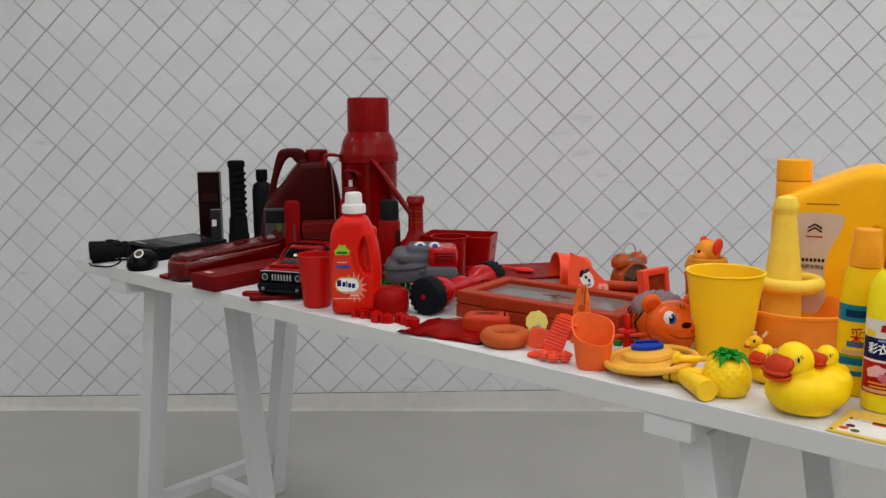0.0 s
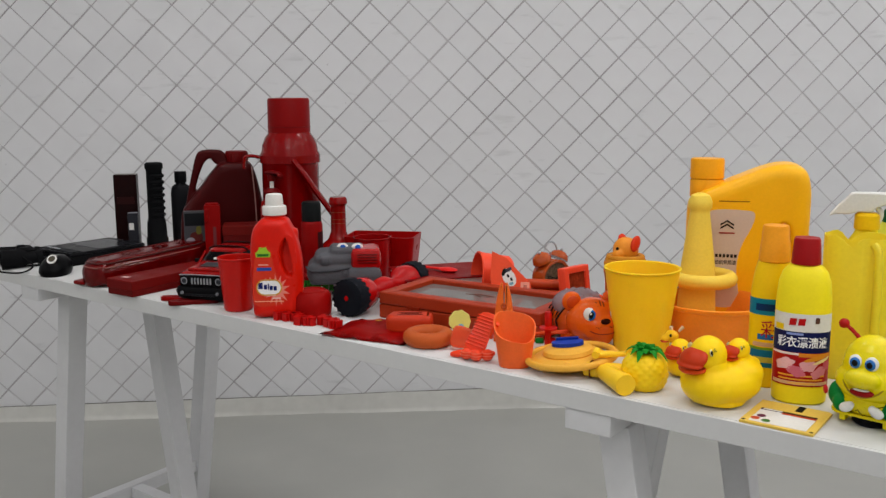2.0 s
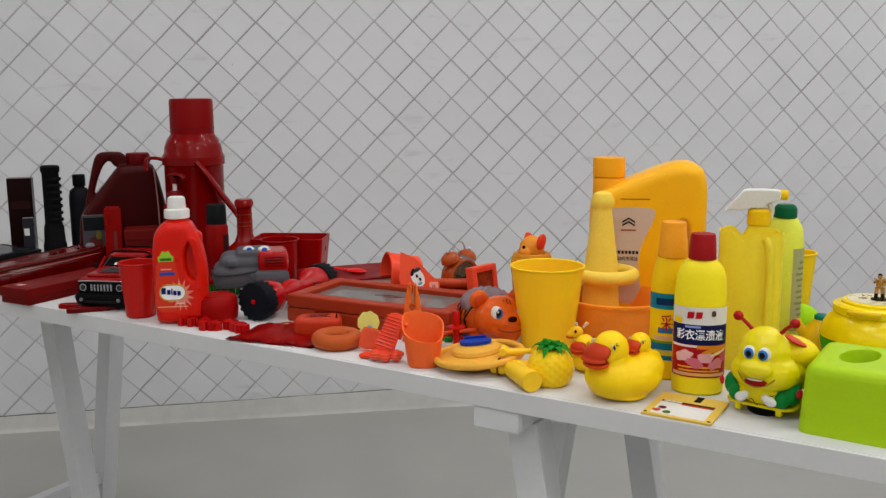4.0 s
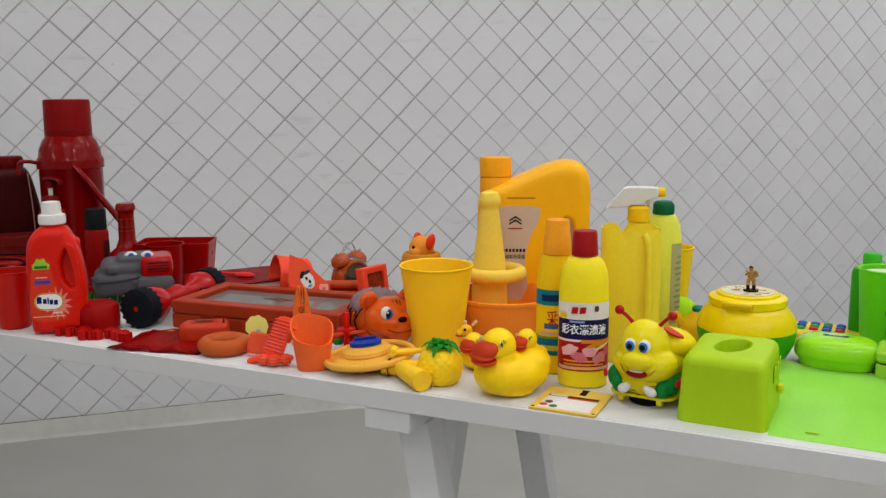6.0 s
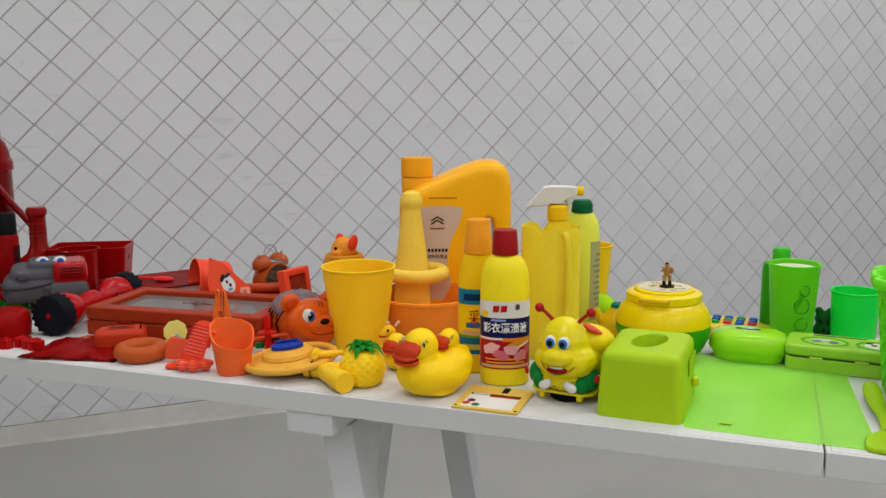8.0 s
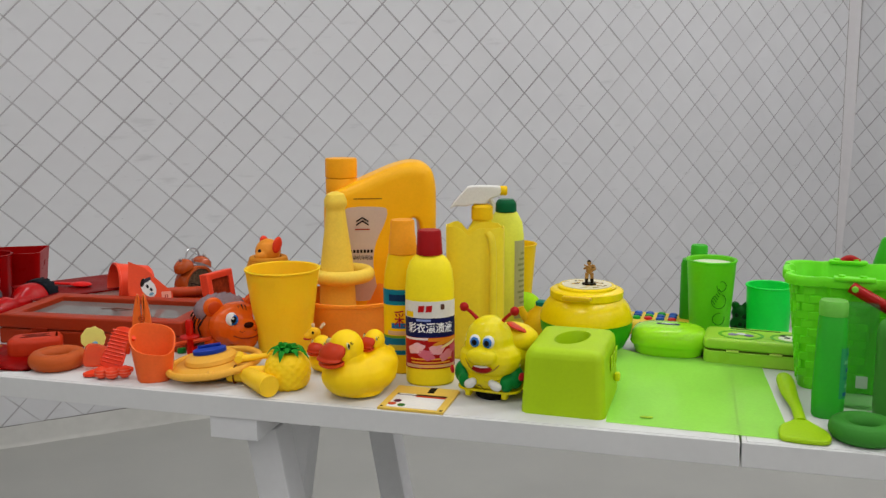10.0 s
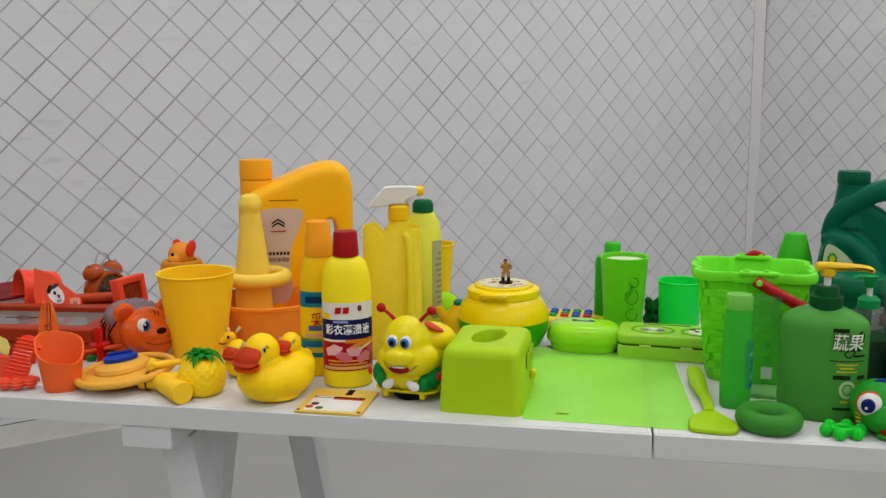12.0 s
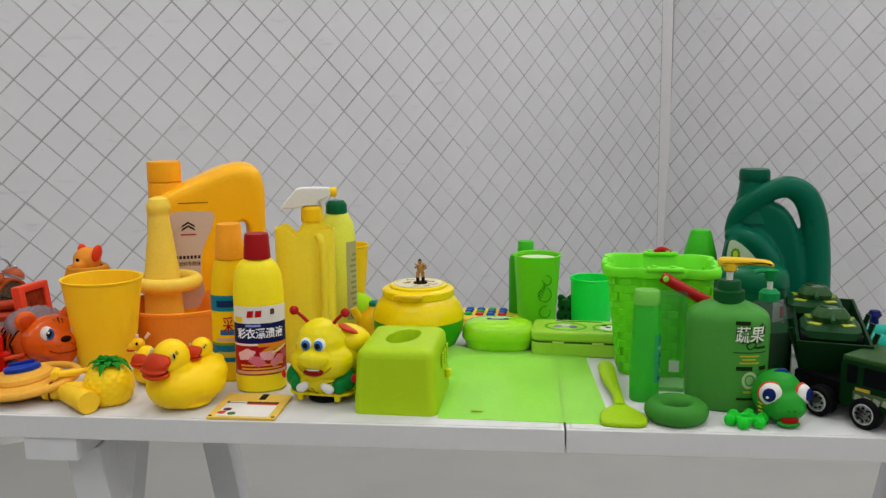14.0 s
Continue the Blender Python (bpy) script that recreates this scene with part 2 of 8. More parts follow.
def slab(outer, depth, rnd=0.0, holes=(), steps=4, flat=False, bm=None, m=None):
    """A closed 2D outline (x, z) with holes given thickness along y, its rims rounded. flat: outline in (x, y), thickness up z."""
    bm = bm or bmesh.new()
    loops = [list(outer) if area2(list(outer)) > 0 else list(outer)[::-1]]
    loops += [list(h) if area2(list(h)) < 0 else list(h)[::-1] for h in holes]
    rnd = min(rnd, depth / 2 * 0.999)
    # from the front rim (inset) to the side and on to the back rim
    seq = [(rnd * (1 - math.sin(math.pi / 2 * k / steps)), -(depth / 2 - rnd * (1 - math.cos(math.pi / 2 * k / steps)))) for k in range(steps + 1)] if rnd else [(0, -depth / 2)]
    seq = seq + [(o, -y) for o, y in seq[::-1]]
    ends = ([], [])
    for loop in loops:
        rings = []
        for o, y in seq:
            q = inward(loop, o if loop is loops[0] else o * 0.3) if o else loop
            rings.append([bm.verts.new((p.x, p.y, y + depth / 2) if flat else (p.x, y, p.y)) for p in q])
        ring_faces(bm, rings)
        ends[0].append(rings[0])
        ends[1].append(rings[-1])
    for rims in ends:
        if len(rims) == 1:
            bm.faces.new(rims[0])
        else:
            flat_verts = [w for ring in rims for w in ring]
            for tri in tessellate_polygon([[Vector((w.co.x, w.co.y if flat else w.co.z, 0)) for w in ring] for ring in rims]):
                bm.faces.new([flat_verts[k] for k in tri])
    if m is not None:
        bmesh.ops.transform(bm, matrix=m, verts=bm.verts[:])
    return bm


def tube(points, radius, seg=10, smooth=4, bm=None, flat=1.0):
    """A round bar along points; radius may be a list, one for each point. flat squashes it in its second direction."""
    bm = bm or bmesh.new()
    rad = radius if isinstance(radius, (list, tuple)) else [radius] * len(points)
    P = [Vector((*p, r)) for p, r in zip(points, rad)]
    if smooth and len(P) > 2:
        P = smooth_profile(P, smooth)
    rings, up = [], None
    for i, p in enumerate(P):
        c = p.xyz
        t = (P[min(i + 1, len(P) - 1)].xyz - P[max(i - 1, 0)].xyz).normalized()
        if up is None:
            up = Vector((0, 0, 1)) if abs(t.z) < 0.9 else Vector((0, 1, 0))
        side = t.cross(up).normalized()
        up = side.cross(t).normalized()
        r = max(p.w, 1e-4)
        rings.append([bm.verts.new(c + (side * math.cos(2 * math.pi * k / seg) + up * (flat * math.sin(2 * math.pi * k / seg))) * r) for k in range(seg)])
    ring_faces(bm, rings)
    bm.faces.new(rings[0])
    bm.faces.new(rings[-1])
    return bm


def torus(R, r, seg=40, sub=14, sx=1.0, sy=1.0, at=(0, 0, 0), rz=None, bm=None, m=None):
    bm = bm or bmesh.new()
    rings = []
    for i in range(seg):
        a = 2 * math.pi * i / seg
        ring = []
        for k in range(sub):
            b = 2 * math.pi * k / sub
            q = Vector(((R + r * math.cos(b)) * math.cos(a) * sx, (R + r * math.cos(b)) * math.sin(a) * sy, (rz or r) * math.sin(b)))
            if m is not None:
                q = m @ q
            ring.append(bm.verts.new(q + Vector(at)))
        rings.append(ring)
    rings.append(rings[0])
    ring_faces(bm, rings)
    return bm


def ball(rx, ry=None, rz=None, at=(0, 0, 0), seg=24, bm=None, m=None):
    bm = bm or bmesh.new()
    mm = Matrix.Translation(at)
    if m is not None:
        mm = mm @ m
    bmesh.ops.create_uvsphere(bm, u_segments=seg, v_segments=max(8, seg // 2), radius=1,
                              matrix=mm @ Matrix.Diagonal((rx, ry or rx, rz or ry or rx, 1)))
    return bm


def cyl(r, h, at=(0, 0, 0), r2=None, seg=28, bm=None, bevel=0.0, m=None):
    """A drum standing on at, along z of m."""
    bm = bm or bmesh.new()
    b = bevel
    r2 = r if r2 is None else r2
    prof = [(r - b, 0), (r, b), (r2, h - b), (r2 - b, h)] if b else [(r, 0), (r2, h)]
    before = set(bm.verts)
    lathe(prof, seg, bm=bm)
    fresh = [v for v in bm.verts if v not in before]
    mm = Matrix.Translation(at)
    if m is not None:
        mm = mm @ m
    bmesh.ops.transform(bm, matrix=mm, verts=fresh)
    return bm


def moved(bm, m):
    bmesh.ops.transform(bm, matrix=m, verts=bm.verts[:])
    return bm


def fused(bm, name, material_, voxel=0.002, smooth=6):
    """Melts overlapping lumps into one skin and returns the finished mesh."""
    me = bpy.data.meshes.new(name + "_raw")
    bm.to_mesh(me)
    bm.free()
    ob = bpy.data.objects.new(name + "_raw", me)
    scene.collection.objects.link(ob)
    r = ob.modifiers.new("skin", "REMESH")
    r.mode, r.voxel_size, r.use_smooth_shade = "VOXEL", voxel, True
    s = ob.modifiers.new("soften", "SMOOTH")
    s.factor, s.iterations = 0.5, smooth
    dg = bpy.context.evaluated_depsgraph_get()
    out = bpy.data.meshes.new_from_object(ob.evaluated_get(dg))
    out.name = name
    bpy.data.objects.remove(ob)
    bpy.data.meshes.remove(me)
    out.materials.clear()
    out.materials.append(material_)
    for f in out.polygons:
        f.use_smooth = True
    return out


def words(text, size, material_, parent, m, name="lettering", label="", wrap=None, depth=0.0003, width=None, shear=0.0, bold=0.0):
    """Raised lettering in the plane x, z that faces -y; wrap: radius, squash and squareness of the body that it follows."""
    cu = bpy.data.curves.new("text", "FONT")
    cu.body, cu.size, cu.extrude, cu.align_x, cu.align_y, cu.shear = text, size, depth, "CENTER", "CENTER", shear
    cu.offset = bold
    ob = bpy.data.objects.new("text", cu)
    scene.collection.objects.link(ob)
    bpy.context.view_layer.update()
    me = bpy.data.meshes.new_from_object(ob.evaluated_get(bpy.context.evaluated_depsgraph_get()))
    bpy.data.objects.remove(ob)
    bpy.data.curves.remove(cu)
    xs = [v.co.x for v in me.vertices] or [0, 1]
    k = width / (max(xs) - min(xs)) if width else 1.0
    for v in me.vertices:
        x, y, z = v.co.x * k, v.co.y, v.co.z
        if wrap:
            r, sy, sq = wrap
            a = x / r
            c, s = math.sin(a), math.cos(a)
            q = (abs(c) ** sq + abs(s) ** sq) ** (-1 / sq)
            v.co = Vector(((r * q + z) * c, -(r * q * sy + z) * s, y))
        else:
            v.co = Vector((x, -z, y))
    me.materials.clear()
    me.materials.append(material_)
    return part(name, me, material_, parent, label, m)


def band(r, z0, z1, a, width, sx=1.0, sy=1.0, square=2.0, t=0.0006, seg=20):
    """A label that follows a round body: centred at angle a (0 faces -y), width in degrees."""
    bm = bmesh.new()
    r0, r1 = (r, r) if not isinstance(r, tuple) else r
    lo, hi = -90 + a - width / 2, -90 + a + width / 2
    lathe([(r0 + t, z0), (r0 + (r1 - r0) / 3 + t, z0 + (z1 - z0) / 3), (r0 + (r1 - r0) * 2 / 3 + t, z0 + (z1 - z0) * 2 / 3), (r1 + t, z1)], seg, sx, sy, square, (lo, hi), bm)
    return bm


def wrapped_oval(rx, rz, r, sy, sq, a0, z0, t=0.001, tilt=0.0, wave=0.0):
    """A printed oval that follows a round body: a0 its angle round the body (0 faces -y), rx and rz its half sizes."""
    bm, rings, n = bmesh.new(), [], 20
    for q in (0.02, 0.35, 0.7, 1.0):
        ring = []
        for k in range(n):
            b = 2 * math.pi * k / n
            s = q * (1 + wave * math.cos(5 * b))
            x, z = s * rx * math.cos(b), s * rz * math.sin(b)
            x, z = x * math.cos(tilt) - z * math.sin(tilt), x * math.sin(tilt) + z * math.cos(tilt)
            a = radians(a0) + x / r
            c, d = math.sin(a), math.cos(a)
            e = (abs(c) ** sq + abs(d) ** sq) ** (-1 / sq)
            ring.append(bm.verts.new(((r * e + t) * c, -(r * e * sy + t) * d, z0 + z)))
        rings.append(ring)
    ring_faces(bm, rings)
    return bm


def patch(w, h, material_, parent, name, at, label="", r=0.0, m=None, t=0.0005):
    """A thin printed patch in the plane x, z that faces -y."""
    lo = round_rect(w, h, r) if r else [Vector(p) for p in ((-w / 2, -h / 2), (w / 2, -h / 2), (w / 2, h / 2), (-w / 2, h / 2))]
    mm = Matrix.Translation(at)
    if m is not None:
        mm = mm @ m
    return part(name, slab(lo, t), material_, parent, label, mm)
# ---------------------------------------------------------------- the room
WEST, SOUTH = -5.2, -4.6
NORTH_TURN, EAST_TURN, CORNER = -1.226, -92.27, 3.994
NORTH = pose(0, 3.505, 0, 0, 0, NORTH_TURN)                                  # along the tiled wall, from above the tripod
EAST = pose(*(NORTH @ Vector((CORNER, 0, 0))), 0, 0, EAST_TURN)             # along the second wall, from the corner
BOUNCE_WALL = plastic("d6d7d8", 0.8, amount=0.05, fine=30, coarse=3, bump=0.15)
PLINTH = plastic("c4c3be", 0.75, amount=0.09, fine=24, coarse=2.4, bump=0.3)
CRACK = plastic("6e6c68", 0.9, amount=0.3, fine=40, coarse=6)
# the tile lattice: pitch along and up, where it starts on both walls, joint width, and how far it is laid off level
DX, DZ, GAP = 0.1416, 0.1411, 0.0025
LAID = ((-0.459, -0.1519, 0.013), (1.6671, 1.1647, -0.002))


def joints(name, wall, start_b, roll):
    """The joint paint for one wall; its rising joints lie where s / DX - z / DZ - start_b is a whole number."""
    ds, dz = math.cos(roll) / DX + math.sin(roll) / DZ, math.sin(roll) / DX - math.cos(roll) / DZ
    u, o = wall.to_3x3() @ Vector((1, 0, 0)), wall.translation
    return grout_paint(name, (u.x * ds, u.y * ds, dz), u.dot(o) * ds + EYE_Z * dz + start_b)


JOINT_N, JOINT_E = joints("joint_north", NORTH, LAID[0][1], LAID[0][2]), joints("joint_east", EAST, LAID[1][1], LAID[1][2])


def structure(name, bm, mat, label, category, parent=None):
    return tagged(part(name, bm, mat, parent, label), label, category, "", "structure")


def slab_box(x0, x1, y0, y1, z0, z1, bevel=0.0):
    return box(x1 - x0, y1 - y0, z1 - z0, bevel, ((x0 + x1) / 2, (y0 + y1) / 2, z0))


floor = structure("floor", slab_box(WEST - 0.4, 4.5, SOUTH - 0.4, 3.95, -0.12, 0), FLOOR, "grey painted smooth concrete floor", "floor")
ceiling = structure("ceiling", slab_box(WEST - 0.4, 4.5, SOUTH - 0.4, 3.95, CEIL, CEIL + 0.12), PLASTER, "plain white plastered ceiling", "ceiling")
wall_north = structure("wall_north", moved(slab_box(WEST - 0.2, CORNER + 0.2, 0.0022, 0.2, 0, CEIL), NORTH), JOINT_N, "white painted wall of diagonal tiles with grey joints", "wall")
wall_east = structure("wall_east", moved(slab_box(-0.002, 8.4, 0.0022, 0.2, 0, CEIL), EAST), JOINT_E, "white painted wall of diagonal tiles with grey joints", "wall")
# Unseen walls, added to close the room; white so they bounce light forward.
wall_west = structure("wall_west", slab_box(WEST - 0.2, WEST, SOUTH, 3.63, 0, CEIL), BOUNCE_WALL, "unseen white wall added to close the room and bounce light", "wall")
wall_south = structure("wall_south", slab_box(WEST - 0.2, 3.95, SOUTH - 0.2, SOUTH, 0, CEIL), BOUNCE_WALL, "unseen white wall added to close the room and bounce light", "wall")


def plinth_top(s):
    return 0.0755 + 0.0135 * max(-2.5, min(1.0, s))


def skirting(name, s0, s1, wall, top):
    """A hand-trowelled plinth: uneven upper edge, a dirty crack above it and a ragged foot that runs out onto the floor."""
    bm, crack, rings, lines, n = bmesh.new(), bmesh.new(), [], [], int((s1 - s0) / 0.03)
    seed = wall.translation.x
    for i in range(n + 1):
        x = s0 + (s1 - s0) * i / n
        t = top(x) + 0.003 * noise.noise(Vector((x * 1.7, seed, 3.1))) + 0.0016 * noise.noise(Vector((x * 9, seed, 1.3)))
        f = 0.014 * noise.noise(Vector((x * 1.9, 7.7, seed))) + 0.008 * noise.noise(Vector((x * 8, 2.2, seed))) + 0.004 * noise.noise(Vector((x * 27, 5.2, seed)))
        rings.append([bm.verts.new((x, y, z)) for y, z in ((0.0, t), (-0.005, t - 0.001), (-0.007, t - 0.007), (-0.009, 0.016), (-0.014 + f * 0.4, 0.005), (-0.022 + f, -0.002), (0.0, -0.002))])
        w = 0.0017 * max(0.0, 0.75 + 1.3 * noise.noise(Vector((x * 2.1, 4.4, seed))) + 0.5 * noise.noise(Vector((x * 13, 1.4, seed))))
        lines.append([crack.verts.new((x, y, z)) for y, z in ((-0.001, t - 0.001), (-0.0055, t - 0.0009), (-0.0055, t - 0.0007 + w), (-0.001, t - 0.0006 + w))])
    ring_faces(bm, rings)
    ring_faces(crack, lines)
    base = structure(name, moved(bm, wall), PLINTH, "white painted cement plinth with an uneven edge", "skirting")
    part("crack", moved(crack, wall), CRACK, base, "dirty crack along the upper edge")


skirting("baseboard_north", WEST - 0.1, CORNER, NORTH, plinth_top)
skirting("baseboard_east", 0.0, 8.2, EAST, lambda s: plinth_top(CORNER))
corner = bmesh.new()
LEFT, RIGHT = -0.026, 0.053                      # the strip's edges, back along one wall and on along the other
prof = [NORTH @ Vector((CORNER + LEFT + a, b, 0)) for a, b in ((0, 0.004), (0, -0.003), (0.004, -0.0055))] + [EAST @ Vector((RIGHT + a, b, 0)) for a, b in ((-0.004, -0.0055), (0, -0.003), (0, 0.004))] + [NORTH @ Vector((CORNER + 0.003, 0.003, 0))]
ring_faces(corner, [[corner.verts.new((p.x - 0.0148 * (z - EYE_Z) * math.cos(radians(NORTH_TURN)), p.y, z)) for p in prof] for z in (0.0, CEIL)])
strip = structure("trim", corner, plastic("d6d3d5", 0.6, amount=0.04, fine=30, coarse=3, bump=0.1), "white plastered corner strip between tiled walls", "trim")
# Shade along both strip edges is put in as thin grey lines.
for wall, at in ((NORTH, CORNER + LEFT - 0.0024), (EAST, RIGHT)):
    edge = bmesh.new()
    ring_faces(edge, [[edge.verts.new(wall @ Vector((at + a, b, 0)) + Vector((-0.0148 * (z - EYE_Z), 0, z))) for a, b in ((0, 0.002), (0, -0.0014), (0.0024, -0.0014), (0.0024, 0.002))] for z in (0.0, CEIL)])
    part("strip_edge_shade", edge, plastic("a5a09f", 0.9, amount=0.2, fine=40, coarse=6), strip, "thin grey line painted for the shade beside the strip")

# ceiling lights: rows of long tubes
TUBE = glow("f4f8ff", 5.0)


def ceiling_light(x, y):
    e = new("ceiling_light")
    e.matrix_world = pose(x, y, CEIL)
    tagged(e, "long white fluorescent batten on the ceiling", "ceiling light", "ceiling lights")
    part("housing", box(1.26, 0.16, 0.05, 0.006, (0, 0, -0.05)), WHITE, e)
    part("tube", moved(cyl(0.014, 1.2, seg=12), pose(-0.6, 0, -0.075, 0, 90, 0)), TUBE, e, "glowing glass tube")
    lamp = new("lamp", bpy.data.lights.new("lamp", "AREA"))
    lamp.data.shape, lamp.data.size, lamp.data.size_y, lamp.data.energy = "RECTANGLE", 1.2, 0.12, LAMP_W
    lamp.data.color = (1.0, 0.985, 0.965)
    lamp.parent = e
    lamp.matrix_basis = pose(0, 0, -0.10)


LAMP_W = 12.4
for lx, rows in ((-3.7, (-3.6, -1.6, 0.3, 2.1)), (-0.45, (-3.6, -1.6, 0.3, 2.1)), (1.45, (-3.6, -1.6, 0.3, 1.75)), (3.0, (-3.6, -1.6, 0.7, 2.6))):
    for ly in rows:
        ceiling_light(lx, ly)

# ---------------------------------------------------------------- the table: two boards on trestles
DEPTH, THICK = 0.562, 0.031


def table_top(name, u0, u1):
    e = thing(name, "white painted wooden table board with sharp edges", "table", (u0 + u1) / 2, DEPTH / 2, 0, TOP - THICK, "exhibition table boards", base=BOARDS)
    w, lip = u1 - u0, 0.006
    part("board", box(w - 2 * lip, DEPTH - 2 * lip, THICK, 0.0004, seg=1), BOARD, e)
    for y in (-1, 1):
        part("edge_strip", box(w, lip, THICK, 0.0014, (0, y * (DEPTH - lip) / 2, -0.0003), seg=2), BOARD, e, "painted edge strip")
    for x in (-1, 1):
        part("end_strip", box(lip, DEPTH - 2 * lip - 0.0006, THICK, 0.0014, (x * (w - lip) / 2, 0, -0.0003), seg=2), BOARD, e, "painted edge strip")
    return e


table_top("table_top", -2.327, -0.0011)
table_top("table_top", 0.0011, 2.2)


def leg(bm, x0, y0, z0, x1, y1, z1, w=0.044, d=0.044):
    """A square bar between two points, cut level at both ends."""
    rings = [[bm.verts.new((x + a * w / 2, y + b * d / 2, z)) for a, b in ((-1, -1), (1, -1), (1, 1), (-1, 1))] for x, y, z in ((x0, y0, z0), (x1, y1, z1))]
    ring_faces(bm, rings)
    bm.faces.new(rings[0])
    bm.faces.new(rings[1])
    bmesh.ops.bevel(bm, geom=bm.edges[:], offset=0.0015, segments=1, affect="EDGES")
    return bm


def trestle(u, side, legs=(0.078, 0.31, 0.52), shift=0.0):
    """Top beam across the table, two legs that lean one way and a single one that leans the other."""
    e = thing("trestle", "white painted three-legged wooden trestle under the table board", "trestle", u, 0, 0, 0, "trestles", base=BOARDS)
    zt = TOP - THICK
    part("beam", box(0.072, DEPTH - 0.006, 0.032, 0.0015, (shift, DEPTH / 2, zt - 0.032)), WHITE, e)
    zb = zt - 0.032
    lean, foot = 0.03 * side, 0.126 * side
    for v in (legs[0], legs[2]):
        part("leg", leg(bmesh.new(), lean * 0.5 + shift * 0.9, v, zb, lean * 0.5 + foot + shift * 0.9, v, 0, 0.05, 0.05), WHITE, e)
    part("leg", leg(bmesh.new(), -lean * 0.7 + shift * 0.9, legs[1], zb, -lean * 0.7 - foot * 0.9 + shift * 0.9, legs[1], 0, 0.05, 0.05), WHITE, e)
    xs = lean * 0.5 + foot * (1 - 0.13 / zb) + shift * 0.9
    xm = -lean * 0.7 - foot * 0.9 * (1 - 0.13 / zb) + shift * 0.9
    part("stretcher", box(0.03, legs[2] - legs[0] - 0.046, 0.036, 0.0015, (xs, (legs[0] + legs[2]) / 2, 0.11)), WHITE, e)
    part("stretcher", box(abs(xs - xm) - 0.036, 0.036, 0.03, 0.0015, ((xs + xm) / 2, legs[1], 0.113)), WHITE, e)


trestle(-2.06, -1, (0.118, 0.318, 0.55), -0.075)
trestle(-0.67, 1)
trestle(0.67, -1)
trestle(1.95, 1)
# ---------------------------------------------------------------- black things
RUBBER = plastic("101012", 0.6, bump=0.15, fine=500)
SATIN = plastic("17171a", 0.35)
SILVER = plastic("b9bcc2", 0.28, metal=0.9)


def binoculars(u, v, rot):
    e = thing("binoculars", "small black rubber-coated binoculars lying on the table edge", "binoculars", u, v, rot, size=0.95)
    for s in (-1, 1):
        prof = [(0, -0.046), (0.014, -0.046), (0.018, -0.049), (0.0185, -0.038), (0.015, -0.034), (0.017, -0.012), (0.022, 0.0), (0.0235, 0.03), (0.0245, 0.047), (0.021, 0.048), (0.019, 0.034), (0, 0.034)]
        part("barrel", moved(lathe(prof, 28), pose(s * 0.03, 0, 0.0245, 90, 0, 0)), RUBBER, e)
    part("bridge", box(0.04, 0.06, 0.026, 0.008, (0, -0.002, 0.016)), RUBBER, e)
    part("prism_cover", loft([(0.03, 0, 0.01, 0.036, 0.024), (0.044, 0, 0.012, 0.034, 0.022), (0.05, 0, 0.012, 0.022, 0.014)], 24, 3), RUBBER, e)
    part("focus_wheel", moved(cyl(0.009, 0.02, bevel=0.002), pose(0, 0.012, 0.046, 90, 0, 0)), RUBBER, e)
    part("cord", tube([(0.05, 0.0, 0.03), (0.085, 0.02, 0.012), (0.12, -0.01, 0.003), (0.09, -0.05, 0.003), (0.05, -0.055, 0.003)], 0.0022), RUBBER, e)


def mouse(u, v, rot):
    e = thing("computer_mouse", "black computer mouse with a white round emblem", "mouse", u, v, rot, size=1.14)
    secs = [(0.0, 0, 0, 0.028, 0.042), (0.008, 0, 0, 0.031, 0.046), (0.018, 0, 0.001, 0.029, 0.044), (0.027, 0, 0.004, 0.025, 0.036), (0.034, 0, 0.008, 0.018, 0.025), (0.0375, 0, 0.01, 0.008, 0.012)]
    part("body", loft(secs, 28, 2.3), plastic("0c0c0e", 0.3), e, sharp=1.2)
    tilt = pose(0.0, -0.024, 0.0345, 38, 0, 0)
    part("emblem", moved(lathe([(0.0066, 0.0012), (0.0092, 0.001), (0.0098, 0)], 28, sx=1.0, sy=1.25, capped=False), tilt), PAPER, e, "white oval ring")
    part("emblem_centre", moved(lathe([(0, 0.0012), (0.0045, 0.0012), (0.0066, 0.0008)], 24, sy=1.2), tilt), plastic("4a4438", 0.4), e)
    part("cable", tube([(0, 0.046, 0.008), (-0.02, 0.08, 0.003), (-0.07, 0.09, 0.003), (-0.12, 0.05, 0.003)], 0.0018), RUBBER, e)


def player(u, v, rot):
    e = thing("portable_player", "black portable disc player with its lid shut", "player", u, v, rot, size=0.86)
    part("base", box(0.19, 0.25, 0.028, 0.004), BLACK, e)
    part("lid", box(0.188, 0.246, 0.009, 0.004, (0, 0, 0.028)), plastic("131316", 0.28), e)
    part("lid_panel", box(0.15, 0.12, 0.0012, 0.0005, (0.005, 0.035, 0.0365)), plastic("232428", 0.14), e, "dark glossy lid panel")
    part("speaker_strip", box(0.17, 0.034, 0.003, 0.001, (0, -0.098, 0.036)), plastic("1c1d20", 0.5), e)
    part("front_slot", box(0.12, 0.002, 0.005, 0.0005, (0, -0.1252, 0.012)), plastic("36373b", 0.4), e)
    for i in range(5):
        part("button", cyl(0.0045, 0.003, (-0.06 + i * 0.014, -0.1, 0.038), bevel=0.0008, seg=14), SILVER, e, "small silver button")
    part("hinge", moved(cyl(0.006, 0.17, seg=12), pose(-0.085, 0.121, 0.02, 0, 90, 0)), BLACK, e)


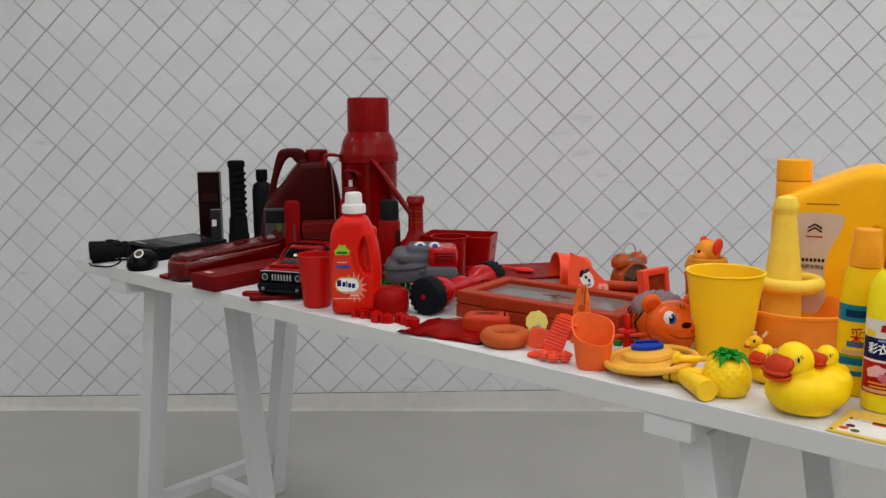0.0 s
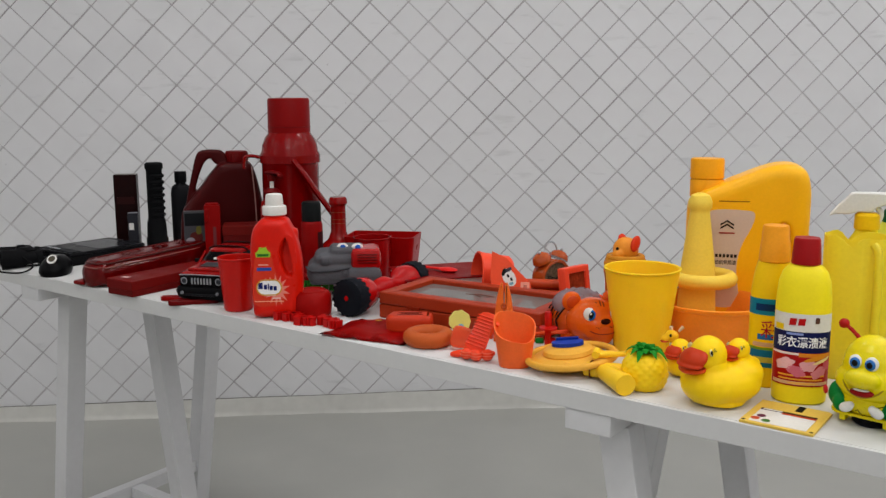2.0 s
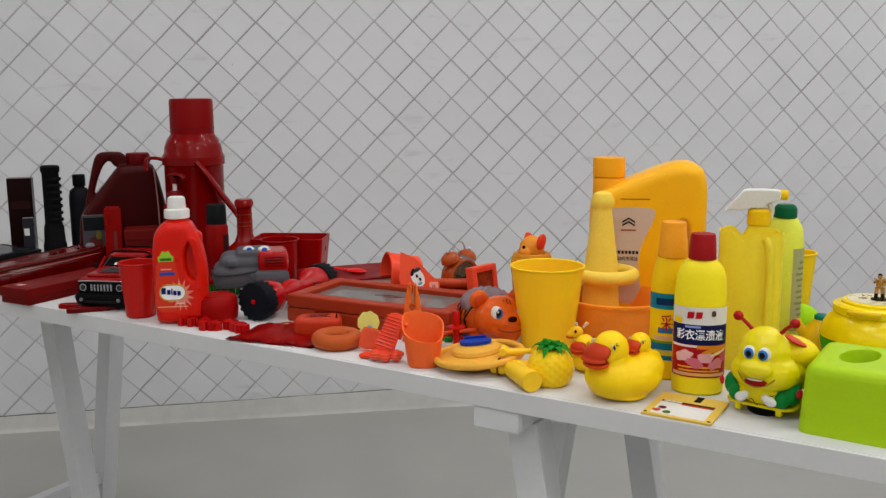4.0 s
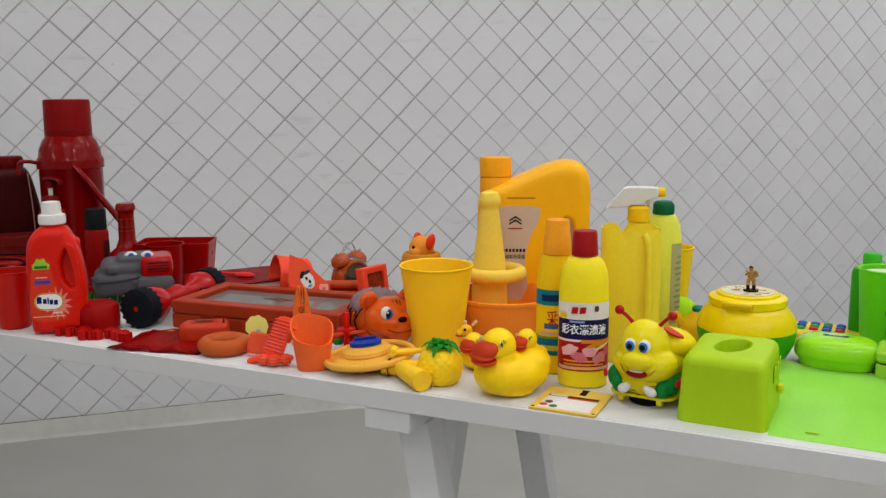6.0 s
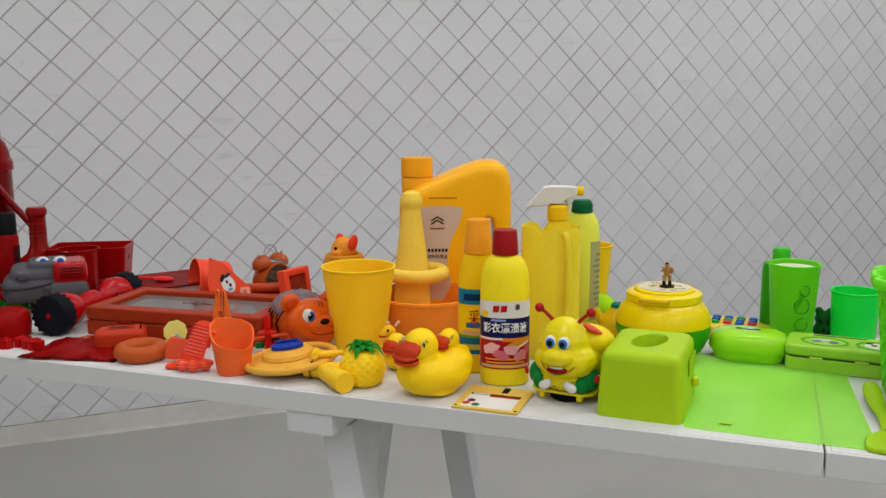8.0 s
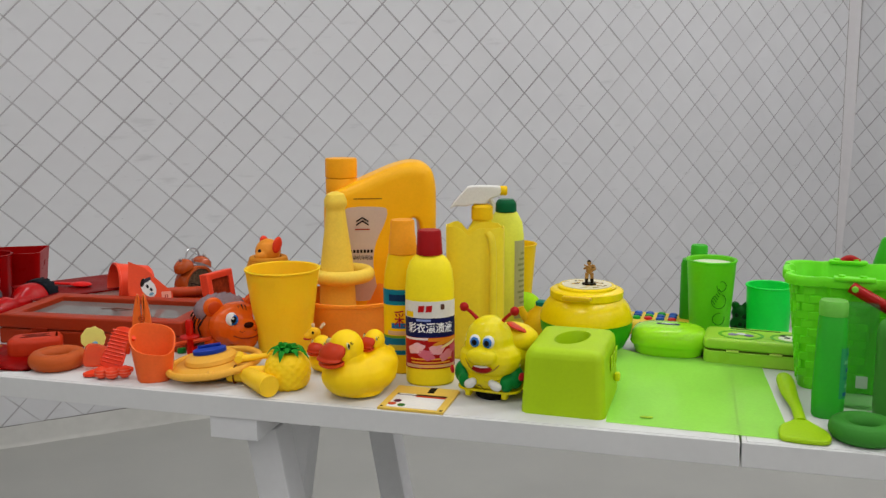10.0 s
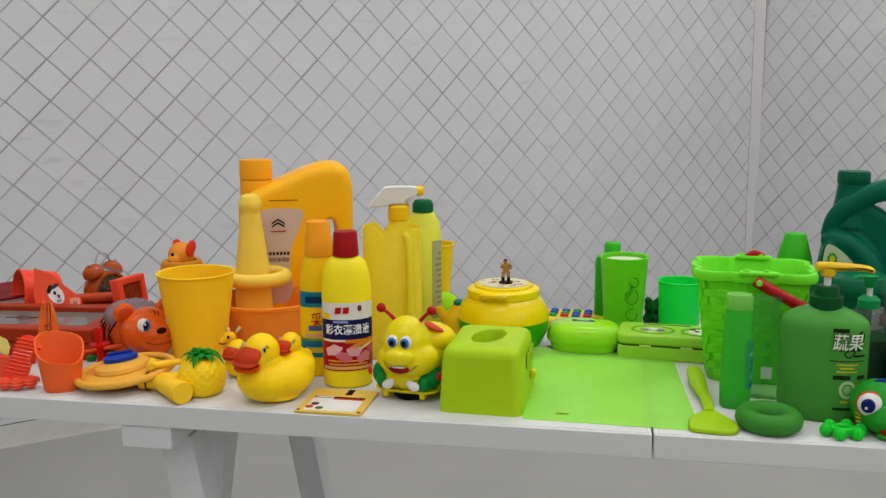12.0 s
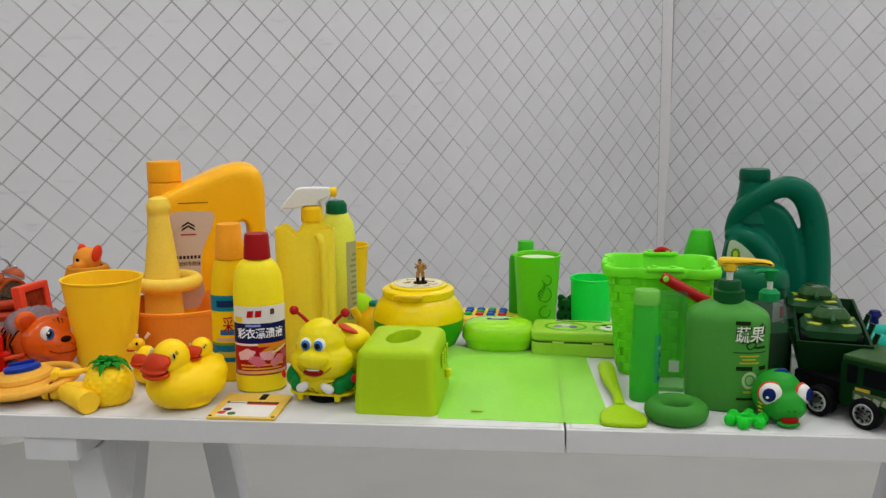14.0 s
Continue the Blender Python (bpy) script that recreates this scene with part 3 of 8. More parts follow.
def carton(name, label, u, v, rot, w, d, h, mat, lean=0, flaps=None, category="box"):
    e = thing(name, label, category, u, v, rot)
    m = pose(0, 0, 0, lean, 0, 0)
    part("body", moved(box(w, d, h, 0.0012), m), mat, e)
    if flaps:
        part("end_flap", moved(box(w * 0.96, d * 0.94, 0.0012, 0.0003, (0, 0, h - 0.0002)), m), flaps, e)
    return e


binoculars(-2.243, 0.066, -24)
mouse(-2.078, 0.0581, 44)
player(-2.205, 0.235, -2)
c = carton("tall_carton", "tall narrow dark brown glossy carton standing upright", -2.2628, 0.39, 44, 0.06, 0.03, 0.20, plastic("1d0c0c", 0.18, amount=0.2, coarse=30), 0, plastic("77716c", 0.5))
patch(0.046, 0.02, plastic("2c1414", 0.3), c, "printed_band", (0, -0.0155, 0.13))
c = carton("small_box", "small grey upright box with a white sticker", -2.18, 0.347, 50, 0.026, 0.016, 0.105, plastic("2a2a2f", 0.4), 0, plastic("77777c", 0.4))
patch(0.012, 0.018, PAPER, c, "sticker", (-0.004, -0.0085, 0.07))


def torch(u, v):
    e = thing("torch", "black ribbed rubber torch standing on its head", "torch", u, v, 52)
    part("head", lathe([(0.024, 0), (0.0285, 0.002), (0.0285, 0.03), (0.026, 0.036), (0.0245, 0.075), (0.021, 0.085)], 32), RUBBER, e)
    bm = lathe([(0.021, 0.084), (0.0205, 0.215), (0.0235, 0.22), (0.0235, 0.231), (0.020, 0.235), (0, 0.235)], 32, bm=None)
    part("handle", bm, RUBBER, e)
    for i in range(7):
        part("finger_rib", torus(0.0165, 0.0052, 28, 8, at=(0.0042, -0.003, 0.095 + i * 0.0175)), RUBBER, e)
    part("lens_rim", lathe([(0.0292, 0.0), (0.0292, 0.006), (0.0285, 0.007)], 32, capped=False), plastic("55562c", 0.4), e, "dull yellow-green rim")


torch(-2.165, 0.41)


def bottle(name, label, u, v, rot, prof, mat, cap, cap_mat, sx=1.0, sy=1.0, square=2.0, category="bottle", sub="cap", smooth=0):
    e = thing(name, label, category, u, v, rot)
    part("body", lathe(prof, 40, sx, sy, square, smooth=smooth), mat, e)
    if cap:
        part(sub, lathe(cap, 32), cap_mat, e)
    return e


bottle("shampoo_bottle", "black plastic shampoo bottle with a black cap", -2.145, 0.48, 50,
       [(0.0, 0), (0.025, 0), (0.0275, 0.004), (0.0275, 0.15), (0.024, 0.166), (0.013, 0.174), (0.012, 0.178)], SATIN,
       [(0.0155, 0.177), (0.016, 0.178), (0.016, 0.205), (0.015, 0.207), (0, 0.207)], BLACK, sy=0.75)

# ---------------------------------------------------------------- dark red and red things
MAROON = plastic("3d0608", 0.42, amount=0.1)
WINE = plastic("620b0f", 0.4)
RED = plastic("860b0b", 0.36)
BRIGHT = plastic("d8201a", 0.4)
SCARLET = plastic("d22b16", 0.3)


def seamed_jug(u, v, rot):
    e = thing("oil_jug", "dark red plastic oil jug with a moulded handle", "jug", u, v, rot)
    out = [Vector(p) for p in ((-0.095, 0.004), (0.0, 0.0), (0.09, 0.004), (0.098, 0.03), (0.098, 0.11), (0.094, 0.16), (0.083, 0.215), (0.072, 0.243), (0.055, 0.25), (0.004, 0.248),
                               (-0.013, 0.238), (-0.05, 0.192), (-0.085, 0.148), (-0.098, 0.122), (-0.103, 0.03))]
    raw = slab(rounded(out, 4), 0.105, 0.018, (), 5)
    grip = [Vector(p) for p in ((-0.09, 0.13), (-0.082, 0.174), (-0.07, 0.225), (-0.06, 0.262), (-0.049, 0.277), (-0.02, 0.28), (0.004, 0.276), (0.016, 0.256), (0.006, 0.242), (-0.014, 0.246), (-0.024, 0.258), (-0.034, 0.255), (-0.044, 0.24), (-0.056, 0.21), (-0.066, 0.172), (-0.07, 0.15))]
    slab(rounded(grip, 4), 0.036, 0.006, (), 3, bm=raw)
    part("body", fused(raw, "body", MAROON, 0.0025, 6), MAROON, e)
    part("cap", lathe([(0.0265, 0.25), (0.027, 0.252), (0.027, 0.272), (0.025, 0.276), (0, 0.276)], 36), WINE, e, m=pose(0.038, 0, 0))
    for i in range(18):
        a = 20 * i
        part("cap_rib", box(0.003, 0.0016, 0.018, 0, (0.038 + 0.0272 * math.cos(radians(a)), 0.0272 * math.sin(radians(a)), 0.253), m=pose(0, 0, 0, 0, 0, a + 90)), WINE, e)
    part("mould_seam", tube([(0.072, -0.0528, 0.24), (0.078, -0.0532, 0.15), (0.079, -0.0532, 0.04)], 0.0016, 6), plastic("a8807a", 0.5), e, "pale mould seam")


seamed_jug(-1.865, 0.385, 49)
c = carton("card_box", "small grey printed card box leaning on a jug", -1.866, 0.298, 50, 0.052, 0.02, 0.138, plastic("4a4a4e", 0.35), 0)
patch(0.047, 0.03, plastic("1b1d20", 0.4), c, "printed_band", (0, -0.0105, 0.118))
patch(0.03, 0.026, plastic("5e2a26", 0.4), c, "printed_fruit", (0.002, -0.0105, 0.075), r=0.012)
patch(0.012, 0.02, plastic("6e6a34", 0.4), c, "printed_leaf", (0.008, -0.0112, 0.092), r=0.005)
patch(0.02, 0.03, plastic("9a9aa0", 0.4), c, "printed_shape", (-0.012, -0.0112, 0.06), r=0.008)
c = carton("red_case", "narrow upright red plastic case with a clear slot", -1.79, 0.288, 48, 0.036, 0.02, 0.158, RED, 0)
patch(0.007, 0.045, plastic("6d3a3c", 0.2), c, "slot", (0.004, -0.0105, 0.085))
part("clip", box(0.01, 0.006, 0.03, 0.001, (-0.013, -0.012, 0.12)), RED, c)
part("cap", box(0.03, 0.016, 0.006, 0.002, (0, 0, 0.157)), RED, c)
c = carton("low_box", "dark red cardboard box with a scuffed lid", -1.735, 0.36, 46, 0.13, 0.07, 0.10, plastic("5e1210", 0.5, amount=0.2), 0)
part("lid", box(0.134, 0.074, 0.022, 0.0015, (0, 0, 0.088)), plastic("661612", 0.5, amount=0.2), c)


def pencil_case(u, v, rot):
    e = thing("pencil_case", "soft dark red zipped pencil case, glossy and bulging", "pencil case", u, v, rot)
    loop = round_rect(0.112, 0.31, 0.044, 8)
    body = slab(loop, 0.062, 0.024, flat=True, steps=6)
    for w in body.verts:
        k = max(0, -w.co.y - 0.02) / 0.13
        w.co.x *= 1 - 0.2 * k * k - 0.15 * max(0, w.co.y) / 0.15 + 0.09 * noise.noise(Vector((0, w.co.y * 30, w.co.z * 42)))
        w.co.z += (0.009 * noise.noise(w.co * 34) - 0.008 * k) * (w.co.z > 0.01) + 0.04 * max(0, w.co.y + 0.02)
    part("body", body, plastic("560709", 0.12, amount=0.3, coarse=40, bump=0.9, fine=60, coat=0.5), e, sharp=1.4)
    top = [(p.x * 0.86 * (1 - 0.2 * (max(0, -p.y - 0.02) / 0.13) ** 2 - 0.15 * max(0, p.y) / 0.15), p.y * 0.93, 0.0595 - 0.008 * max(0, -p.y - 0.02) / 0.13 + 0.04 * max(0, p.y * 0.93 + 0.02)) for p in loop[::2]]
    part("zip", tube(top + [top[0]], 0.002, 6, 2), plastic("4a2422", 0.5), e, "dark zip round the top")
    part("piping", tube([(p[0] * 1.1, p[1] * 1.05, p[2] - 0.008) for p in top + [top[0]]], 0.0016, 6, 2), plastic("8c5450", 0.2), e, "pale piping")
    part("pull_tab", slab(round_rect(0.034, 0.03, 0.01), 0.008, 0.003, flat=True, m=pose(-0.034, -0.147, 0.003, 0, 0, 10)), plastic("700a0e", 0.3), e)
    part("handle_loop", tube([(-0.012, 0.02, 0.058), (0.0, 0.03, 0.066), (0.014, 0.025, 0.062)], 0.003, 6), plastic("3c1a1c", 0.5), e)
    return e


pencil_case(-1.872, 0.165, -2)
c = carton("flat_box", "flat matt red cardboard gift box", -1.752, 0.126, 2, 0.08, 0.25, 0.03, plastic("62100e", 0.5), 0)
part("lid", box(0.083, 0.253, 0.02, 0.0015, (0, 0, 0.013)), plastic("6a1210", 0.45), c)
patch(0.02, 0.012, plastic("c9a0a0", 0.5), c, "sticker", (-0.012, -0.1, 0.0335), m=pose(0, 0, 0, -90, 0, 0))


def toy_suv(u, v, rot):
    e = thing("toy_car", "red and black toy off-road car with a chrome grille", "toy car", u, v, rot, size=0.96)
    BODY = plastic("8a100f", 0.2, coat=0.4)
    side = rounded([Vector(p) for p in ((-0.108, 0.03), (-0.112, 0.05), (-0.104, 0.0625), (-0.06, 0.068), (0.02, 0.07), (0.1, 0.07), (0.111, 0.06), (0.112, 0.032), (0.09, 0.027), (-0.09, 0.026))], 3)
    part("body", moved(slab(side, 0.112, 0.012, (), 5), pose(0, 0, 0, 0, 0, 90)), BODY, e, sharp=0.9)
    part("chassis", box(0.106, 0.218, 0.022, 0.006, (0, 0, 0.012)), BLACK, e)
    part("bonnet", moved(box(0.084, 0.07, 0.007, 0.0034, (0, 0, 0), seg=3), pose(0, -0.06, 0.0655, 4, 0, 0)), BODY, e)
    part("bonnet_vent", moved(box(0.044, 0.034, 0.002, 0.0008, (0, 0, 0)), pose(0, -0.062, 0.0722, 4, 0, 0)), plastic("303034", 0.4), e)
    cab = loft([(0.066, 0, 0.034, 0.052, 0.074), (0.074, 0, 0.037, 0.05, 0.068), (0.089, 0, 0.044, 0.044, 0.056), (0.094, 0, 0.045, 0.041, 0.051)], 32, 6)
    part("cabin", cab, plastic("0c0c0e", 0.12), e, "black glazed cabin")
    part("roof", loft([(0.0915, 0, 0.046, 0.0445, 0.056), (0.095, 0, 0.046, 0.0435, 0.055), (0.0985, 0, 0.046, 0.036, 0.047)], 32, 5), BODY, e)
    for y in (0.012, 0.07):
        part("roof_rail", tube([(-0.046, y, 0.092), (-0.034, y, 0.1), (0.034, y, 0.1), (0.046, y, 0.092)], 0.002, 6, 2), BLACK, e)
    for x in (-1, 1):
        part("pillar", tube([(x * 0.049, -0.032, 0.069), (x * 0.043, -0.012, 0.0925)], 0.003, 6, 0), BODY, e)
    part("windscreen_label", moved(box(0.042, 0.0012, 0.006, 0.0003, (0, 0, 0)), pose(0.004, -0.0265, 0.0775, -48, 0, 0)), PAPER, e, "white strip on the windscreen")
    part("bumper", loft([(0.008, 0, -0.103, 0.046, 0.012), (0.014, 0, -0.107, 0.055, 0.013), (0.028, 0, -0.109, 0.0585, 0.014), (0.035, 0, -0.107, 0.056, 0.011)], 32, 5), BLACK, e, sharp=0.9)
    part("bull_bar", tube([(-0.05, -0.117, 0.02), (-0.02, -0.123, 0.02), (0.02, -0.123, 0.02), (0.05, -0.117, 0.02)], 0.0026, 8, 3), plastic("1b1b1e", 0.3), e)
    part("grille_panel", box(0.1, 0.006, 0.025, 0.003, (0, -0.1115, 0.035)), plastic("101012", 0.25), e)
    part("chrome_line", tube([(-0.05, -0.113, 0.0595), (-0.03, -0.1155, 0.061), (0.03, -0.1155, 0.061), (0.05, -0.113, 0.0595)], 0.0011, 6, 3), SILVER, e, "thin chrome line")
    for i in range(7):
        part("grille_bar", box(0.0036, 0.003, 0.0135, 0.001, (-0.021 + i * 0.007, -0.1148, 0.0405)), SILVER, e, "chrome grille bar")
    for s in (-1, 1):
        lamp_ = part("headlight", moved(lathe([(0, 0.0022), (0.0045, 0.0018), (0.006, 0.0)], 20), pose(s * 0.039, -0.1145, 0.0475, 90, 0, 0)), plastic("3a3d42", 0.1), e, "dark round headlight")
        part("headlight_ring", torus(0.0064, 0.0011, 24, 6, at=(s * 0.039, -0.1152, 0.0475), m=pose(0, 0, 0, 90, 0, 0)), SILVER, lamp_, "chrome ring")
        part("fog_lamp", moved(cyl(0.0035, 0.003, seg=14), pose(s * 0.04, -0.1225, 0.024, 90, 0, 0)), plastic("77797e", 0.15), e)
        part("wing_mirror", box(0.012, 0.006, 0.009, 0.002, (s * 0.058, -0.022, 0.069)), BLACK, e)
        for y in (-0.07, 0.07):
            part("wheel_arch", moved(torus(0.0285, 0.004, 28, 8, sx=1.0), pose(s * 0.0545, y, 0.027, 0, 90, 0)), BLACK, e, "black flared arch")
            w = part("wheel", moved(lathe([(0.012, -0.011), (0.022, -0.011), (0.025, -0.008), (0.025, 0.008), (0.022, 0.011), (0.012, 0.011)], 24), pose(s * 0.052, y, 0.025, 0, 90, 0)), RUBBER, e)
            part("rim", moved(lathe([(0, 0.0125), (0.009, 0.0115), (0.013, 0.009)], 18), pose(s * 0.052, y, 0.025, 0, 90 * s, 0)), SILVER, w)


toy_suv(-1.586, 0.15, 22)


def clothes_peg_flat(u, v, rot, mat, label):
    e = thing("clothes_peg", label, "clothes peg", u, v, rot)
    for s in (-1, 1):
        jaw = rounded([Vector(p) for p in ((-0.045, 0.002 * s), (0.0, 0.004 * s), (0.04, 0.011 * s), (0.046, 0.016 * s), (0.03, 0.018 * s), (0.0, 0.013 * s), (-0.04, 0.010 * s))], 3)
        part("jaw", slab(jaw, 0.009, 0.002, flat=True), mat, e)
    part("spring", torus(0.005, 0.0012, 18, 6, at=(0, 0, 0.006)), SILVER, e, "steel spring")


clothes_peg_flat(-1.597, 0.046, 30, RED, "dark red plastic clothes peg lying flat")
clothes_peg_flat(-1.562, 0.04, 58, WINE, "dark red plastic clothes peg lying flat")


def tumbler(name, label, u, v, r0, r1, h, mat, rot=0, wall=0.0016, lip=0.0012, category="cup", m=None):
    e = thing(name, label, category, u, v, rot)
    prof = [(0, 0.0), (r0 - 0.003, 0.0), (r0, 0.003), (r1, h - 0.004), (r1 + lip, h - 0.003), (r1 + lip, h - 0.0008), (r1, h), (r1 - wall, h - 0.0008), (r0 - wall, 0.005), (0, 0.004)]
    bm = lathe(prof, 44)
    part("wall", moved(bm, m) if m is not None else bm, mat, e)
    part("rim", torus(r1 + lip * 0.4, 0.0016, 44, 8, at=(0, 0, h - 0.0012)), mat, e)
    return e


tumbler("cup", "bright red tapered plastic cup", -1.4479, 0.0569, 0.027, 0.0355, 0.104, sheer("dd2a1e", 0.12, 0.3), 0)


def detergent(u, v, rot):
    e = thing("detergent_bottle", "bright red detergent bottle with a white screw cap and label", "bottle", u, v, rot, size=1.01)
    out = [Vector(p) for p in ((-0.040, 0.003), (0.0, 0.0), (0.037, 0.003), (0.044, 0.02), (0.047, 0.07), (0.046, 0.105), (0.039, 0.145), (0.028, 0.172), (0.016, 0.186), (-0.018, 0.186),
                               (-0.033, 0.176), (-0.043, 0.158), (-0.047, 0.12), (-0.047, 0.06), (-0.045, 0.02))]
    hole = [Vector(p) for p in ((0.026, 0.152), (0.019, 0.148), (0.011, 0.128), (0.012, 0.1), (0.022, 0.082), (0.030, 0.088), (0.033, 0.11), (0.031, 0.138))]
    skin = SCARLET
    raw = slab(rounded(out, 4), 0.06, 0.018, [rounded(hole, 4)], 5)
    box(0.036, 0.024, 0.09, 0.006, (0.022, 0, 0.075), raw)
    part("body", fused(raw, "body", skin, 0.002, 5), skin, e)
    part("neck", lathe([(0.019, 0.184), (0.019, 0.192)], 32), skin, e, m=pose(-0.002, 0, 0))
    part("cap", lathe([(0.021, 0.19), (0.0222, 0.191), (0.0222, 0.203), (0.0212, 0.206), (0.0162, 0.2075), (0.0156, 0.223), (0.0142, 0.2275), (0.011, 0.2285), (0, 0.2285)], 36), PAPER, e, "white screw cap", pose(-0.002, 0, 0))
    y = -0.0304
    part("label_field", slab(rounded([Vector(p) for p in ((-0.04, 0.03), (-0.005, 0.026), (0.016, 0.034), (0.018, 0.052), (0.004, 0.078), (-0.004, 0.1), (-0.008, 0.128), (-0.022, 0.136), (-0.034, 0.126), (-0.04, 0.09))], 4), 0.0003), plastic("d2402a", 0.2), e, "glossy red label", pose(0, y + 0.0004, 0))
    patch(0.047, 0.03, plastic("f0eef0", 0.4), e, "label_oval", (-0.013, y, 0.06), r=0.0148)
    part("label_ring", slab(round_rect(0.047, 0.03, 0.0148, 8), 0.001, 0, [round_rect(0.042, 0.0255, 0.0125, 8)]), plastic("c79a3a", 0.4), e, "gold oval ring", pose(-0.013, y - 0.0004, 0.06))
    for k, (w, h) in enumerate(((0.0078, 0.0115), (0.0058, 0.0085), (0.0022, 0.0115), (0.0056, 0.0082), (0.006, 0.0082))):
        patch(w, h, plastic("1b2560", 0.4), e, "brand_bar", (-0.0295 + (0.0, 0.0088, 0.0142, 0.0192, 0.0263)[k] + 0.001, y - 0.0006, 0.0632 - k * 0.0008 - (0.0115 - h) / 2), r=0.001)
    rays = [Vector((0.0235 * (1 if k % 2 else 0.5) * math.cos(math.pi * k / 13), 0.030 * (1 if k % 2 else 0.5) * math.sin(math.pi * k / 13))) for k in range(26)]
    part("sunburst", slab(rays, 0.0004), plastic("e08a7c", 0.4), e, "pale sunburst print", pose(0.001, y + 0.0002, 0.055))
    patch(0.02, 0.003, plastic("e8e4e4", 0.4), e, "print_bar", (-0.012, y - 0.0006, 0.046))
    patch(0.014, 0.0022, plastic("e8c0b8", 0.4), e, "print_bar", (0.0, y - 0.0006, 0.040))
    patch(0.026, 0.006, plastic("2a4f9c", 0.4), e, "print_bar", (-0.021, y, 0.094))
    patch(0.018, 0.0022, plastic("e8a090", 0.4), e, "print_bar", (-0.022, y, 0.102))
    leaf = [Vector((0.013 * math.cos(math.pi * k / 8) * (1.15 if k % 2 else 0.95), 0.018 * math.sin(math.pi * k / 8) * (1.15 if k % 2 else 0.95))) for k in range(9)]
    part("leaf_print", slab(leaf, 0.0005), plastic("9cc43a", 0.4), e, "yellow-green leaf print", pose(-0.022, y, 0.116))
    patch(0.02, 0.0045, plastic("2d6a2a", 0.4), e, "print_bar", (-0.022, y - 0.0005, 0.120))
    patch(0.052, 0.0015, plastic("f0b090", 0.4), e, "print_line", (-0.014, y, 0.034))


detergent(-1.347, 0.067, 40)


def pump_bottle(name, label, u, v, rot, prof, mat, neck_z, head, head_mat, stem_mat, collar, collar_mat, square=2.0, sy=1.0, reach=0.04):
    e = thing(name, label, "bottle", u, v, rot)
    part("body", lathe(prof, 44, 1, sy, square), mat, e)
    part("collar", lathe(collar, 32), collar_mat, e)
    part("stem", cyl(0.0048, head - neck_z, (0, 0, neck_z), seg=14), stem_mat, e)
    bm = slab(rounded([Vector(p) for p in ((-0.016, 0.004), (-0.016, 0.011), (0.0, 0.014), (0.02, 0.0125), (reach, 0.007), (reach + 0.002, 0.0), (reach - 0.003, -0.001), (0.02, 0.004), (0.006, 0.002), (-0.006, 0.002))], 3), 0.016, 0.004)
    part("pump_head", moved(bm, pose(0, 0, head - 0.002)), head_mat, e)
    part("pump_sleeve", lathe([(0.008, head - 0.012), (0.009, head - 0.011), (0.009, head + 0.004)], 20), head_mat, e)
    return e


pump_bottle("pump_bottle", "dark red pump soap bottle", -1.655, 0.352, 0, [(0, 0), (0.03, 0), (0.033, 0.004), (0.033, 0.15), (0.03, 0.166), (0.018, 0.176), (0.014, 0.178)], RED, 0.19, 0.228, WINE, PAPER,
            [(0.018, 0.176), (0.019, 0.177), (0.019, 0.192), (0.012, 0.2), (0, 0.2)], WINE, sy=0.7, reach=0.03)


def thermos(u, v, rot):
    e = thing("thermos_flask", "tall glossy red thermos flask with a hanging handle", "thermos", u, v, rot)
    GL = plastic("7a0409", 0.24, coat=0.3, amount=0.05)
    part("body", lathe([(0.06, 0), (0.066, 0.004), (0.0665, 0.262), (0.0695, 0.266), (0.0695, 0.274), (0.066, 0.28), (0.064, 0.295), (0.057, 0.312), (0.051, 0.32), (0.049, 0.324)], 56), GL, e)
    part("cap", lathe([(0.0475, 0.323), (0.0495, 0.324), (0.0488, 0.398), (0.047, 0.403), (0.03, 0.404), (0, 0.404)], 56), plastic("7c050a", 0.35), e)
    part("cap_seam", torus(0.0492, 0.0012, 56, 6, at=(0, 0, 0.337)), plastic("6a0c10", 0.4), e)
    part("collar", lathe([(0.0668, 0.252), (0.0705, 0.254), (0.0705, 0.272), (0.0668, 0.274)], 56, capped=False), GL, e)
    part("handle_lug", tube([(-0.055, -0.01, 0.262), (-0.082, -0.016, 0.27), (-0.102, -0.018, 0.268), (-0.106, -0.018, 0.255), (-0.106, -0.018, 0.242)], 0.007, 10, flat=0.6), GL, e)
    part("handle", tube([(0.008, -0.071, 0.263), (0.03, -0.074, 0.235), (0.055, -0.066, 0.195), (0.085, -0.045, 0.15), (0.093, -0.032, 0.132)], [0.013, 0.0135, 0.014, 0.014, 0.009], 12, flat=0.45), GL, e)
    part("base_ring", lathe([(0.0675, 0), (0.0685, 0.002), (0.0685, 0.016), (0.0665, 0.018)], 56, capped=False), plastic("6f0d10", 0.35), e)


